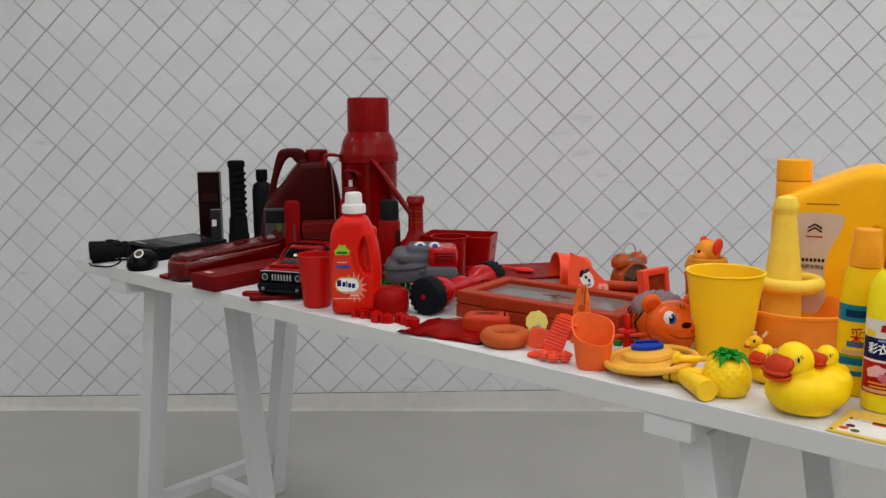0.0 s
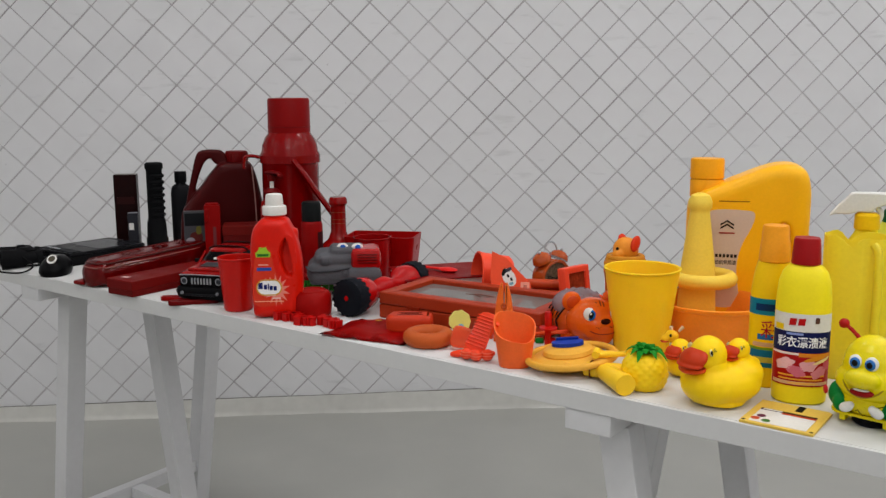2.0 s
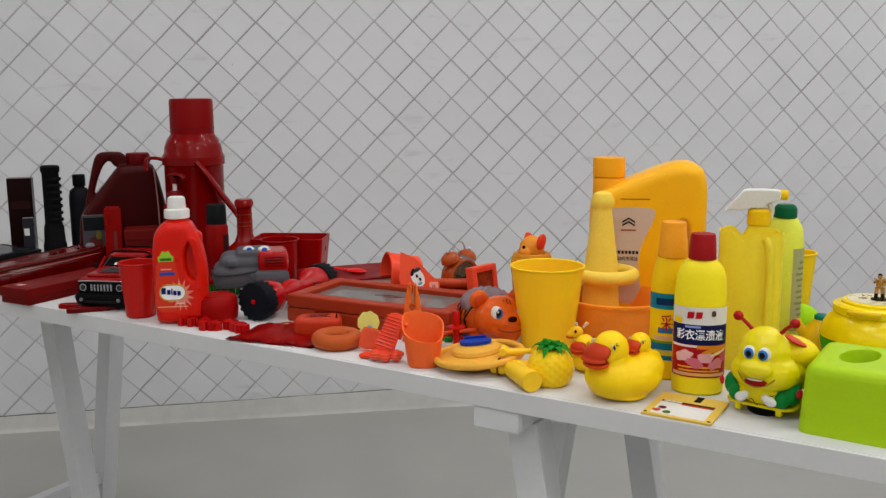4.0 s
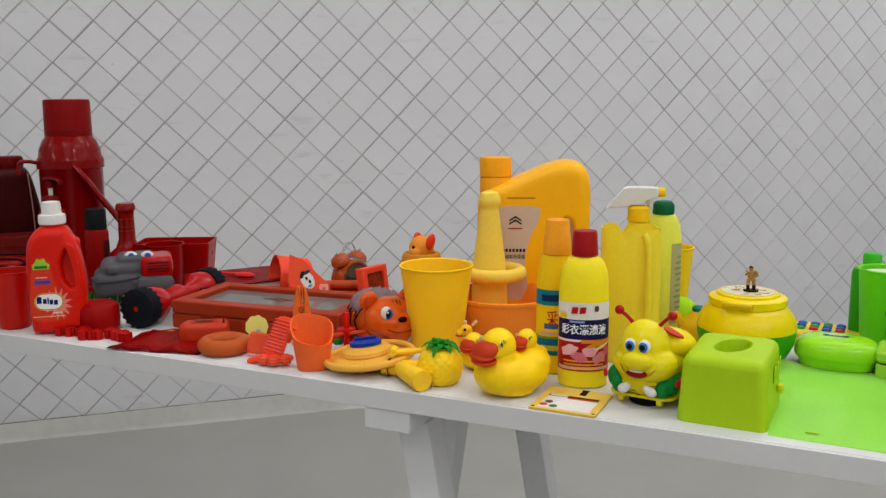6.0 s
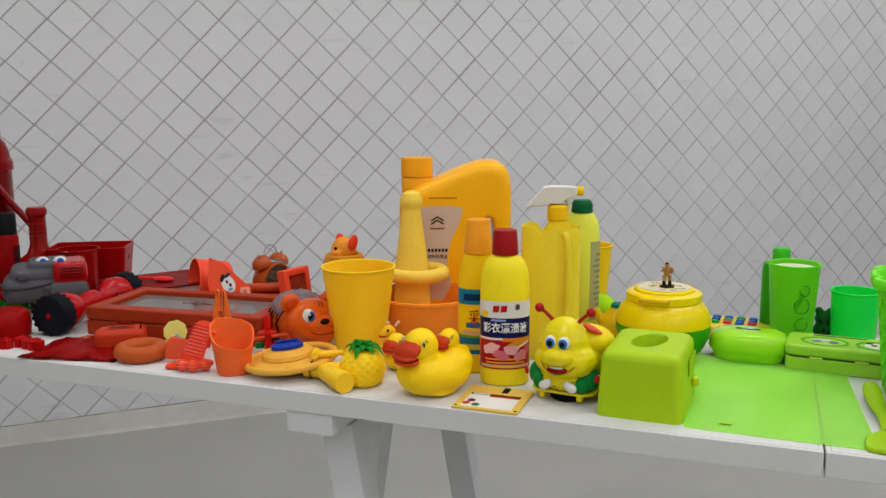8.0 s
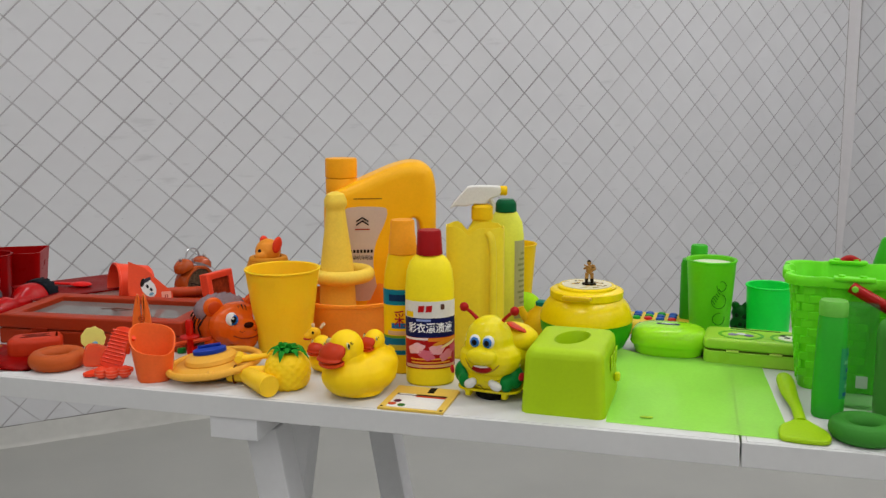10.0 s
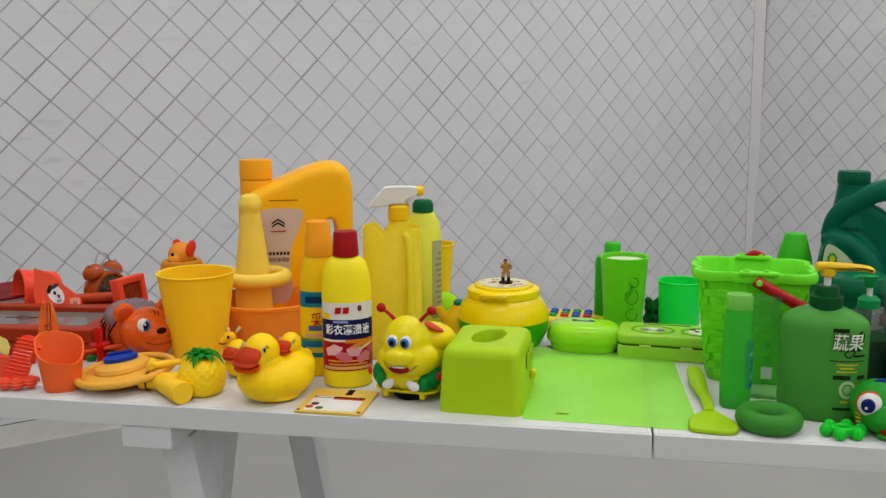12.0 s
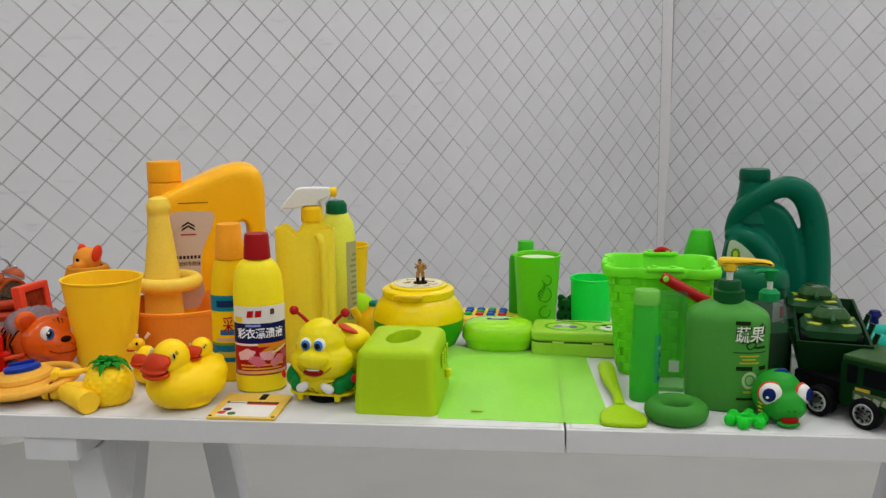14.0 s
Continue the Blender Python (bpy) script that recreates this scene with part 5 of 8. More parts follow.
def clothespin(u, v, rot):
    e = thing("clothespin", "upright orange plastic clothespin", "clothespin", u, v, rot, size=1.32)
    for s in (-1, 1):
        arm = rounded([Vector(p) for p in ((s * 0.001, 0.0), (s * 0.010, 0.004), (s * 0.0115, 0.03), (s * 0.010, 0.05), (s * 0.007, 0.066), (s * 0.004, 0.075), (s * 0.0012, 0.07), (s * 0.0006, 0.05), (s * 0.0008, 0.034), (s * 0.0008, 0.016))], 3)
        part("arm", slab(arm, 0.011, 0.002), plastic("ec7a36", 0.45), e)
    part("spring", torus(0.003, 0.0012, 16, 6, at=(0, -0.0055, 0.046), m=pose(0, 0, 0, 90, 0, 0)), plastic("c05a2a", 0.4), e)
    part("foot", box(0.026, 0.018, 0.006, 0.002), plastic("e56a24", 0.45), e)


clothespin(-0.905, 0.158, 30)


def lolly(u, v, rot):
    e = thing("toy_fan", "pale yellow scalloped disc on an orange hair clip", "hair clip", u, v, rot, size=0.86)
    disc = [Vector(((0.0215 + 0.0006 * math.cos(11 * a)) * math.cos(a), (0.0215 + 0.0012 * math.cos(9 * a)) * math.sin(a))) for a in [2 * math.pi * k / 54 for k in range(54)]]
    part("disc", slab(disc, 0.004, 0.001, m=pose(0, 0, 0.036, -12, 0, 0)), plastic("dcd67a", 0.4), e, "pale yellow disc")
    part("centre", moved(lathe([(0, 0.003), (0.006, 0.002), (0.0065, 0)], 24), pose(0.003, -0.002, 0.026, 78, 0, 0)), plastic("7ab0c8", 0.4), e, "pale blue centre")
    part("clip", box(0.034, 0.02, 0.012, 0.004, (0.008, -0.006, 0.002)), sheer("ea5230", 0.2), e, "orange clip")
    for k in range(5):
        part("bead", ball(0.006, at=(-0.012 + k * 0.0085, -0.012 - (k % 2) * 0.004, 0.006), seg=12), sheer("e8401c", 0.2), e)


lolly(-0.972, 0.124, 30)


def hair_claw(u, v, rot):
    e = thing("hair_claw", "translucent orange-red hair claw with ribs and beads", "hair clip", u, v, rot, size=1.32)
    M = plastic("ea5030", 0.2, soft=0.15)
    wing = pose(-0.005, 0.004, 0.006, -32, 12, -14)
    part("wing", moved(slab(rounded([Vector(p) for p in ((-0.012, 0.0), (0.012, 0.0), (0.013, 0.024), (0.016, 0.045), (-0.008, 0.046), (-0.011, 0.02))], 3), 0.003, 0.001), wing), M, e)
    for k in range(10):
        part("rib", moved(tube([(-0.0115, -0.0022, 0.004 + k * 0.0042), (0.0125, -0.0022, 0.004 + k * 0.0042)], 0.0009, 6, 0), wing), M, e)
    part("jaw", moved(slab(rounded([Vector(p) for p in ((-0.016, 0.0), (0.012, 0.0), (0.014, 0.013), (0.006, 0.022), (-0.012, 0.026), (-0.018, 0.012))], 3), 0.01, 0.003), pose(-0.018, 0.016, 0.004, -14, 0, 10)), sheer("ff9466", 0.55, 0.12), e, "translucent orange block")
    part("base", moved(slab(rounded([Vector(p) for p in ((-0.03, -0.008), (-0.018, 0.006), (0.012, 0.012), (0.022, 0.0), (0.0, -0.012), (-0.024, -0.015))], 3), 0.004, 0.001, flat=True), pose(0, -0.004, 0.001)), M, e)
    for k in range(3):
        b = part("bead", ball(0.0075, 0.0075, 0.007, (-0.008 + k * 0.0125, -0.024 - (k % 2) * 0.004, 0.0075), 14), M, e)
        for q in (-1, 0, 1):
            part("bead_line", torus(0.0073 if q == 0 else 0.0064, 0.0006, 18, 5, at=(-0.008 + k * 0.0125, -0.024 - (k % 2) * 0.004, 0.0075 + q * 0.0032)), plastic("ee7a5c", 0.4), b)


hair_claw(-0.895, 0.062, 22)


def scoop(u, v, rot):
    e = thing("scoop", "orange plastic scoop with a slanted rim standing upright", "scoop", u, v, rot)
    bm, n = bmesh.new(), 40
    rings = []
    for inset, zs in ((0.0, (0.0, 0.003, 0.5, 1.0)), (0.0022, (1.0, 0.5, 0.06))):
        for q in zs:
            ring = []
            for i in range(n):
                a = 2 * math.pi * i / n
                c, s = math.cos(a), math.sin(a)
                k = (abs(c) ** 2.8 + abs(s) ** 2.8) ** (-1 / 2.8)
                top = 0.060 + 0.017 * s * k - 0.006 * c
                z = q * top if q != 0.003 else 0.003
                r = 0.024 + 0.009 * (z / 0.066) - inset - (0.002 if q == 0 else 0)
                ring.append(bm.verts.new((r * k * c, r * 0.86 * k * s, z)))
            rings.append(ring)
    ring_faces(bm, rings)
    bm.faces.new(rings[0])
    bm.faces.new(rings[-1])
    part("cup", bm, plastic("f07438", 0.42, soft=0.15), e)
    part("handle", tube([(-0.027, 0.012, 0.062), (-0.034, 0.02, 0.05), (-0.038, 0.03, 0.035)], 0.004, 8), plastic("ee5420", 0.42, soft=0.2), e)


scoop(-0.816, 0.047, 30)


def pins(u, v, rot):
    e = thing("toy_pins", "cluster of red and orange plastic pins and clips", "toy", u, v, rot, size=1.12)
    M = sheer("e0281c", 0.2, 0.25)
    part("pin", lathe([(0, 0.0), (0.012, 0), (0.012, 0.004), (0.005, 0.007), (0.0045, 0.03), (0.013, 0.032), (0.0135, 0.035), (0.005, 0.037), (0.0055, 0.054), (0.004, 0.058), (0, 0.058)], 20), M, e)
    part("side_clip", box(0.012, 0.04, 0.01, 0.003, (0.006, 0.02, 0.0)), M, e)
    part("stick", tube([(-0.03, 0.02, 0.018), (0.03, 0.028, 0.022)], 0.003, 8, 0), plastic("e25a2a", 0.4), e)
    part("green_bead", box(0.012, 0.008, 0.008, 0.002, (-0.012, 0.01, 0.008)), plastic("1f7a36", 0.4), e, "small green block")


pins(-0.814, 0.146, 30)

# ---------------------------------------------------------------- yellow things
AMBER = plastic("f5ae18", 0.4, amount=0.05)
YELLOW = plastic("fbd034", 0.4, soft=0.1, amount=0.04)
LEMON = plastic("f8e428", 0.4, amount=0.04)


def flying_saucer(u, v, rot):
    e = thing("toy_boat", "mustard yellow plastic toy saucer with a blue cap", "toy boat", u, v, rot)
    M = plastic("e6b048", 0.45)
    m = pose(0, 0, 0.001, 0, -6, 0)
    part("hull", moved(lathe([(0, 0.0), (0.03, 0.0), (0.046, 0.008), (0.054, 0.014), (0.056, 0.018), (0.05, 0.022), (0.038, 0.023)], 44), m), M, e)
    part("rim", torus(0.066, 0.0052, 56, 12, at=(0.002, 0.0, 0.0185), m=m), M, e)
    part("dome", moved(lathe([(0.038, 0.022), (0.039, 0.025), (0.037, 0.030), (0.03, 0.034), (0.02, 0.035), (0, 0.035)], 44), m), M, e)
    part("cap", moved(lathe([(0.018, 0.035), (0.021, 0.0355), (0.021, 0.041), (0.017, 0.043), (0, 0.043)], 36, sx=1.15, sy=0.75), m), plastic("1f3f9c", 0.35), e, "blue cap")
    part("cap_bar", moved(box(0.034, 0.006, 0.004, 0.001, (0, 0.004, 0.0425)), m), plastic("17338a", 0.35), e)
    for a in (0, 90, 180, 270):
        part("strut", moved(tube([(0.05 * math.cos(radians(a)), 0.05 * math.sin(radians(a)), 0.018), (0.066 * math.cos(radians(a)), 0.066 * math.sin(radians(a)), 0.0185)], 0.005, 8, 0), m), M, e)


flying_saucer(-0.74, 0.082, 26)


def wood_peg(u, v, rot, l, r, label, lift=0.0, tip=True):
    e = thing("toy_peg", label, "toy peg", u, v, rot, TOP + lift, "yellow pegs")
    prof = [(0, -l / 2), (r * 0.7, -l / 2), (r * 0.78, -l / 2 + 0.002), (r, l / 2 - 0.004), (r * 0.96, l / 2), (0, l / 2)]
    part("peg", moved(lathe(prof, 26), pose(0, 0, r, 0, 90, 0)), YELLOW, e)
    if tip:
        part("end_knob", moved(lathe([(0, 0), (r * 0.6, 0), (r * 0.55, 0.008), (0, 0.01)], 18), pose(-l / 2 - 0.006, 0, r, 0, 90, 0)), YELLOW, e)
    return e


wood_peg(-0.642, 0.03, -38, 0.066, 0.0155, "plump yellow plastic peg lying on its side")
e = wood_peg(-0.668, 0.062, 12, 0.07, 0.0135, "yellow plastic peg with a brown line", 0, False)
part("brown_line", moved(torus(0.0125, 0.0012, 24, 6), pose(-0.024, 0, 0.0135, 0, 90, 0)), plastic("6a3a12", 0.5), e)
e = thing("toy_tap", "small yellow plastic tap lying on pegs", "toy tap", -0.672, 0.072, 20, TOP + 0.027)
part("spout", tube([(-0.02, 0, 0.006), (0.0, 0, 0.008), (0.018, 0.0, 0.010), (0.028, -0.004, 0.012)], [0.006, 0.005, 0.004, 0.006], 10), YELLOW, e)
part("tee", tube([(-0.018, -0.012, 0.009), (-0.018, 0.012, 0.009)], 0.0055, 10, 0), YELLOW, e)


def pineapple(u, v, rot):
    e = thing("toy_pineapple", "yellow rubber toy pineapple with green leaves", "toy fruit", u, v, rot, size=0.92)
    bm = bmesh.new()
    prof = [(0.0, 0.0), (0.022, 0.0), (0.03, 0.006), (0.0345, 0.02), (0.034, 0.034), (0.029, 0.046), (0.02, 0.054), (0.0, 0.057)]
    lathe(prof, 96, bm=bm, smooth=8)
    for w in bm.verts:
        a, z = math.atan2(w.co.y, w.co.x), w.co.z
        k = 0.0017 * min(abs(math.sin(a * 7 + z * 250)), abs(math.sin(a * 7 - z * 250)))
        r = math.hypot(w.co.x, w.co.y)
        if r > 0.01:
            w.co.x *= 1 + k / r
            w.co.y *= 1 + k / r
    part("fruit", bm, plastic("ffd824", 0.4, soft=0.1), e, sharp=2)
    for k in range(19):
        a = k * 2.4
        t = k / 19
        tip = Vector((math.cos(a), math.sin(a), 0.0)) * (0.037 - 0.026 * t)
        c = Vector((math.cos(a), math.sin(a), 0)) * 0.008
        base, mid, end = c * 0.6 + Vector((0, 0, 0.054)), c * 0.4 + tip * 0.55 + Vector((0, 0, 0.061 + 0.006 * t)), tip + Vector((0, 0, 0.046 + 0.026 * t))
        part("leaf", tube([base, mid, end], [0.005, 0.0056, 0.0006], 6, 3, flat=0.3), plastic("1f8428", 0.45), e)


pineapple(-0.611, 0.06, 0)


def duck(name, label, u, v, rot, s, z=TOP, rides=False):
    """A bath duck, s: its length over 12 cm. It looks along -x, its bill open; one that rides shows head and breast alone."""
    e = thing(name, label, "rubber duck", u, v, rot, z)
    M = plastic("ffd814", 0.4, soft=0.1, amount=0.03)
    S = Matrix.Scale(s, 4)
    body = [((0.054, 0.048, 0.032), (0.008, 0, 0.031)), ((0.038, 0.041, 0.031), (-0.018, 0, 0.031)), ((0.036, 0.044, 0.025), (0.026, 0, 0.043)), ((0.018, 0.028, 0.014), (0.047, 0, 0.045)), ((0.009, 0.014, 0.007), (0.059, 0, 0.051)),
            ((0.024, 0.026, 0.022), (-0.02, 0, 0.056)), ((0.036, 0.038, 0.004), (0.0, 0, 0.005))]
    if rides:
        body = [((0.028, 0.03, 0.03), (-0.012, 0, 0.036)), ((0.02, 0.022, 0.02), (-0.018, 0, 0.055))]
    me = blob(body, "body", M, 0.0022, 9)
    me.transform(S)
    part("body", me, M, e)
    h = blob([((0.0255, 0.025, 0.0265), (-0.022, 0, 0.0715)), ((0.02, 0.022, 0.015), (-0.031, 0, 0.066))], "head", M, 0.002, 5)
    h.transform(S)
    hd = part("head", h, M, e)
    for nm, bl, hue_ in (("upper_beak", [((0.0175, 0.0235, 0.0095), (-0.0475, 0, 0.0705), pose(0, 0, 0, 0, -40, 0)), ((0.013, 0.0235, 0.004), (-0.0535, 0, 0.0625), pose(0, 0, 0, 0, -12, 0))], "bc3c10"),
                         ("lower_beak", [((0.0155, 0.0225, 0.0050), (-0.0495, 0, 0.0562), pose(0, 0, 0, 0, -14, 0)), ((0.009, 0.018, 0.006), (-0.043, 0, 0.0545))], "d85216")):
        BK = plastic(hue_, 0.36, soft=0.1)
        b = blob(bl, nm, BK, 0.0013, 3)
        b.transform(S)
        part(nm, b, BK, hd, "orange-red beak")
    part("mouth", moved(ball(0.0135, 0.0205, 0.004, (-0.0485, 0, 0.0592), 18), S), plastic("7a1808", 0.4), hd, "dark red open mouth")
    for q in (-1, 1):
        w = part("eye", moved(ball(0.0042, 0.002, 0.0052, (-0.0355, q * 0.0203, 0.0805), 16, m=pose(0, 0, 0, q * 14, 0, q * -36)), S), plastic("d8cf9a", 0.2), hd, "small painted eye")
        part("pupil", moved(ball(0.0033, 0.002, 0.0042, (-0.0359, q * 0.0211, 0.0805), 12, m=pose(0, 0, 0, q * 14, 0, q * -36)), S), INK, w)
        for k in range(3):
            part("lash", moved(tube([(-0.0345 + k * 0.001, q * 0.0228, 0.0845 - k * 0.0012), (-0.0325 + k * 0.002, q * 0.0235, 0.087 - k * 0.002)], 0.0005, 4, 0), S), INK, w)
    return e


duck("rubber_duck", "large yellow rubber duck with an orange-red beak", -0.504, 0.058, 62, 0.97)
duck("rubber_duckling", "small yellow rubber duckling riding on a bigger duck", -0.480, 0.088, 64, 0.58, TOP + 0.031, True)
duck("rubber_duckling", "small yellow rubber duckling standing behind a bigger duck", -0.585, 0.15, 70, 0.58, TOP)
e = thing("toy_giraffe", "small yellow toy animal with a red mouth and pale horns", "toy animal", -0.622, 0.192, 24, size=0.64)
M = plastic("f6c428", 0.4, soft=0.1)
part("body", blob([((0.02, 0.02, 0.026), (0, 0, 0.026)), ((0.013, 0.013, 0.022), (0, 0, 0.05)), ((0.017, 0.016, 0.014), (-0.004, -0.004, 0.07)), ((0.011, 0.01, 0.009), (-0.018, -0.008, 0.064))], "body", M), M, e)
part("muzzle", ball(0.01, 0.009, 0.004, (-0.02, -0.009, 0.058), 16), plastic("c03a14", 0.4), e, "red mouth")
part("eye", ball(0.003, 0.003, 0.004, (-0.007, -0.019, 0.074), 12), INK, e)
for s in (-1, 1):
    part("horn", tube([(s * 0.008 + 0.004, 0, 0.08), (s * 0.014 + 0.008, 0, 0.092)], [0.003, 0.0042], 8, 0), plastic("e0c8b0", 0.4), e, "pale horn")

tumbler("tall_cup", "tall amber-yellow tapered plastic beaker", -0.691, 0.228, 0.041, 0.0585, 0.138, plastic("ffd02a", 0.42, soft=0.4, amount=0.04), 0, 0.002, 0.0016)


def chick_nest(u, v, rot):
    e = thing("toy_mouse_bank", "orange toy animal with big pink ears sitting in a basket", "toy animal", u, v, rot)
    M = plastic("e89a34", 0.45)
    part("basket", lathe([(0, 0), (0.03, 0), (0.034, 0.004), (0.037, 0.07), (0.04, 0.085)], 32), plastic("c46a1c", 0.5, bump=0.4, fine=120), e)
    for k in range(5):
        part("coil", torus(0.034 - 0.002 * abs(k - 2), 0.006, 36, 8, at=(0, 0, 0.086 + k * 0.006)), plastic("d0902a", 0.6, bump=0.9, fine=110), e)
    part("head", blob([((0.024, 0.023, 0.024), (0.0, 0, 0.124)), ((0.012, 0.01, 0.01), (-0.012, -0.018, 0.118))], "head", M), M, e)
    for s in (-1, 1):
        part("ear", ball(0.010, 0.005, 0.0155, (0.006 + s * 0.012, -0.004 - s * 0.012, 0.138), m=pose(0, 0, 0, 0, s * 20, 40)), plastic("e24a2a", 0.4), e, "coral ear")
    part("eye", ball(0.003, 0.002, 0.004, (-0.014, -0.0215, 0.128), 10), INK, e)
    part("handle", torus(0.009, 0.0018, 24, 6, at=(0.052, 0.0, 0.092), m=pose(0, 0, 0, 90, 0, 0)), plastic("b5501c", 0.4), e)


chick_nest(-0.816, 0.44, 22)


def ring_toss(u, v):
    e = thing("ring_toss_bowl", "orange translucent plastic bowl", "bowl", u, v, 0)
    M = plastic("f99c36", 0.4, soft=0.25)
    part("bowl", lathe([(0, 0.0), (0.074, 0.0), (0.078, 0.004), (0.090, 0.066), (0.0935, 0.069), (0.094, 0.0735), (0.0905, 0.0745), (0.0875, 0.068), (0.0755, 0.007), (0, 0.006)], 56), M, e)
    c = thing("ring_toss_cone", "pale yellow plastic ring-toss cone with one ring on it", "toy cone", u - 0.037, v + 0.023, 20, TOP + 0.006)
    P = plastic("f2d45c", 0.45)
    part("cone", lathe([(0, 0.0), (0.033, 0.0), (0.033, 0.006), (0.03, 0.09), (0.0275, 0.12), (0.0165, 0.205), (0.0165, 0.212), (0.0195, 0.216), (0.0195, 0.226), (0.015, 0.236), (0.006, 0.24), (0, 0.24)], 44), P, c)
    part("ring", torus(0.046, 0.0112, 48, 16, at=(0.008, -0.004, 0.097), rz=0.012), P, c)


ring_toss(-0.615, 0.345)


def oil_jug(u, v, rot):
    e = thing("oil_jug", "large amber plastic motor-oil jug with a silver label", "jug", u, v, rot)
    M = plastic("fbbe1c", 0.33, amount=0.04)
    out = [Vector(p) for p in ((-0.095, 0.004), (0.0, 0.0), (0.095, 0.004), (0.1, 0.02), (0.101, 0.12), (0.102, 0.21), (0.101, 0.25), (0.093, 0.278), (0.075, 0.29), (0.05, 0.291), (0.02, 0.283), (-0.02, 0.266), (-0.06, 0.249),
                               (-0.082, 0.238), (-0.096, 0.224), (-0.1, 0.205), (-0.1, 0.11), (-0.1, 0.02))]
    hole = [Vector(p) for p in ((0.058, 0.19), (0.05, 0.175), (0.046, 0.13), (0.052, 0.09), (0.062, 0.085), (0.07, 0.1), (0.071, 0.15), (0.068, 0.182))]
    raw = slab(rounded(out, 4), 0.105, 0.022, [rounded(hole, 4)], 5)
    part("body", fused(raw, "body", M, 0.0025, 6), M, e)
    part("neck", lathe([(0.026, 0.222), (0.026, 0.262)], 36), M, e, m=pose(-0.068, 0, 0))
    part("cap", lathe([(0.0275, 0.262), (0.0288, 0.2635), (0.0288, 0.2935), (0.0275, 0.297), (0, 0.298)], 40), AMBER, e, m=pose(-0.068, 0, 0))
    part("cap_ring", lathe([(0.0282, 0.23), (0.0286, 0.232), (0.0286, 0.2595), (0.028, 0.2605)], 40, capped=False), AMBER, e, m=pose(-0.068, 0, 0))
    lab = rounded([Vector(p) for p in ((-0.066, 0.05), (-0.066, 0.12), (-0.064, 0.2), (-0.05, 0.213), (-0.005, 0.213), (0.012, 0.208), (0.008, 0.185), (-0.008, 0.15), (-0.014, 0.11), (-0.008, 0.06), (-0.02, 0.045), (-0.05, 0.044))], 3)
    lb = part("label", slab(lab, 0.001), plastic("cbb4a6", 0.35, amount=0.05), e, "silvery pink label", pose(0, -0.0528, 0))
    D = plastic("2c2320", 0.5)
    for z in (0, 0.006):
        part("chevron", slab([Vector(p) for p in ((-0.011, 0.0), (0.0, 0.007), (0.011, 0.0), (0.011, -0.003), (0.0, 0.004), (-0.011, -0.003))], 0.0008), D, lb, "dark double chevron", pose(-0.032, -0.001, 0.183 + z))
    part("brand_bar", slab(round_rect(0.026, 0.0024, 0.001), 0.0006), plastic("a04438", 0.5), lb, m=pose(-0.032, -0.0009, 0.1735))
    for k in range(7):
        part("print_bar", slab(round_rect(0.0042, 0.0056, 0.0008), 0.0006), D, lb, m=pose(-0.0535 + k * 0.0062, -0.0009, 0.134))
    words("发动机专用油", 0.0088, D, lb, pose(-0.036, -0.0008, 0.122), label="dark printed lettering", width=0.042)
    for k, (w, z) in enumerate(((0.034, 0.098), (0.028, 0.091), (0.03, 0.084))):
        part("print_bar", slab(round_rect(w, 0.003, 0.0005), 0.0006), plastic("96453c", 0.5), lb, m=pose(-0.034, -0.0009, z))
    part("top_print", slab(round_rect(0.05, 0.0016, 0.0005), 0.0006), plastic("8a5c14", 0.5), e, m=pose(-0.022, -0.0528, 0.228))


oil_jug(-0.612, 0.485, 20)


def squeeze_bottle(name, label, u, v, rot, r, shoulder, mat, cap, cap_mat, sy=0.8):
    prof = [(0, 0), (r - 0.004, 0), (r - 0.0005, 0.003), (r, 0.012), (r, shoulder * 0.55), (r * 0.99, shoulder * 0.75), (r * 0.93, shoulder * 0.88), (r * 0.81, shoulder * 0.95), (r * 0.66, shoulder * 0.985), (r * 0.52, shoulder + 0.001), (r * 0.48, shoulder + 0.004)]
    return bottle(name, label, u, v, rot, prof, mat, cap, cap_mat, 1, sy, 2.2)


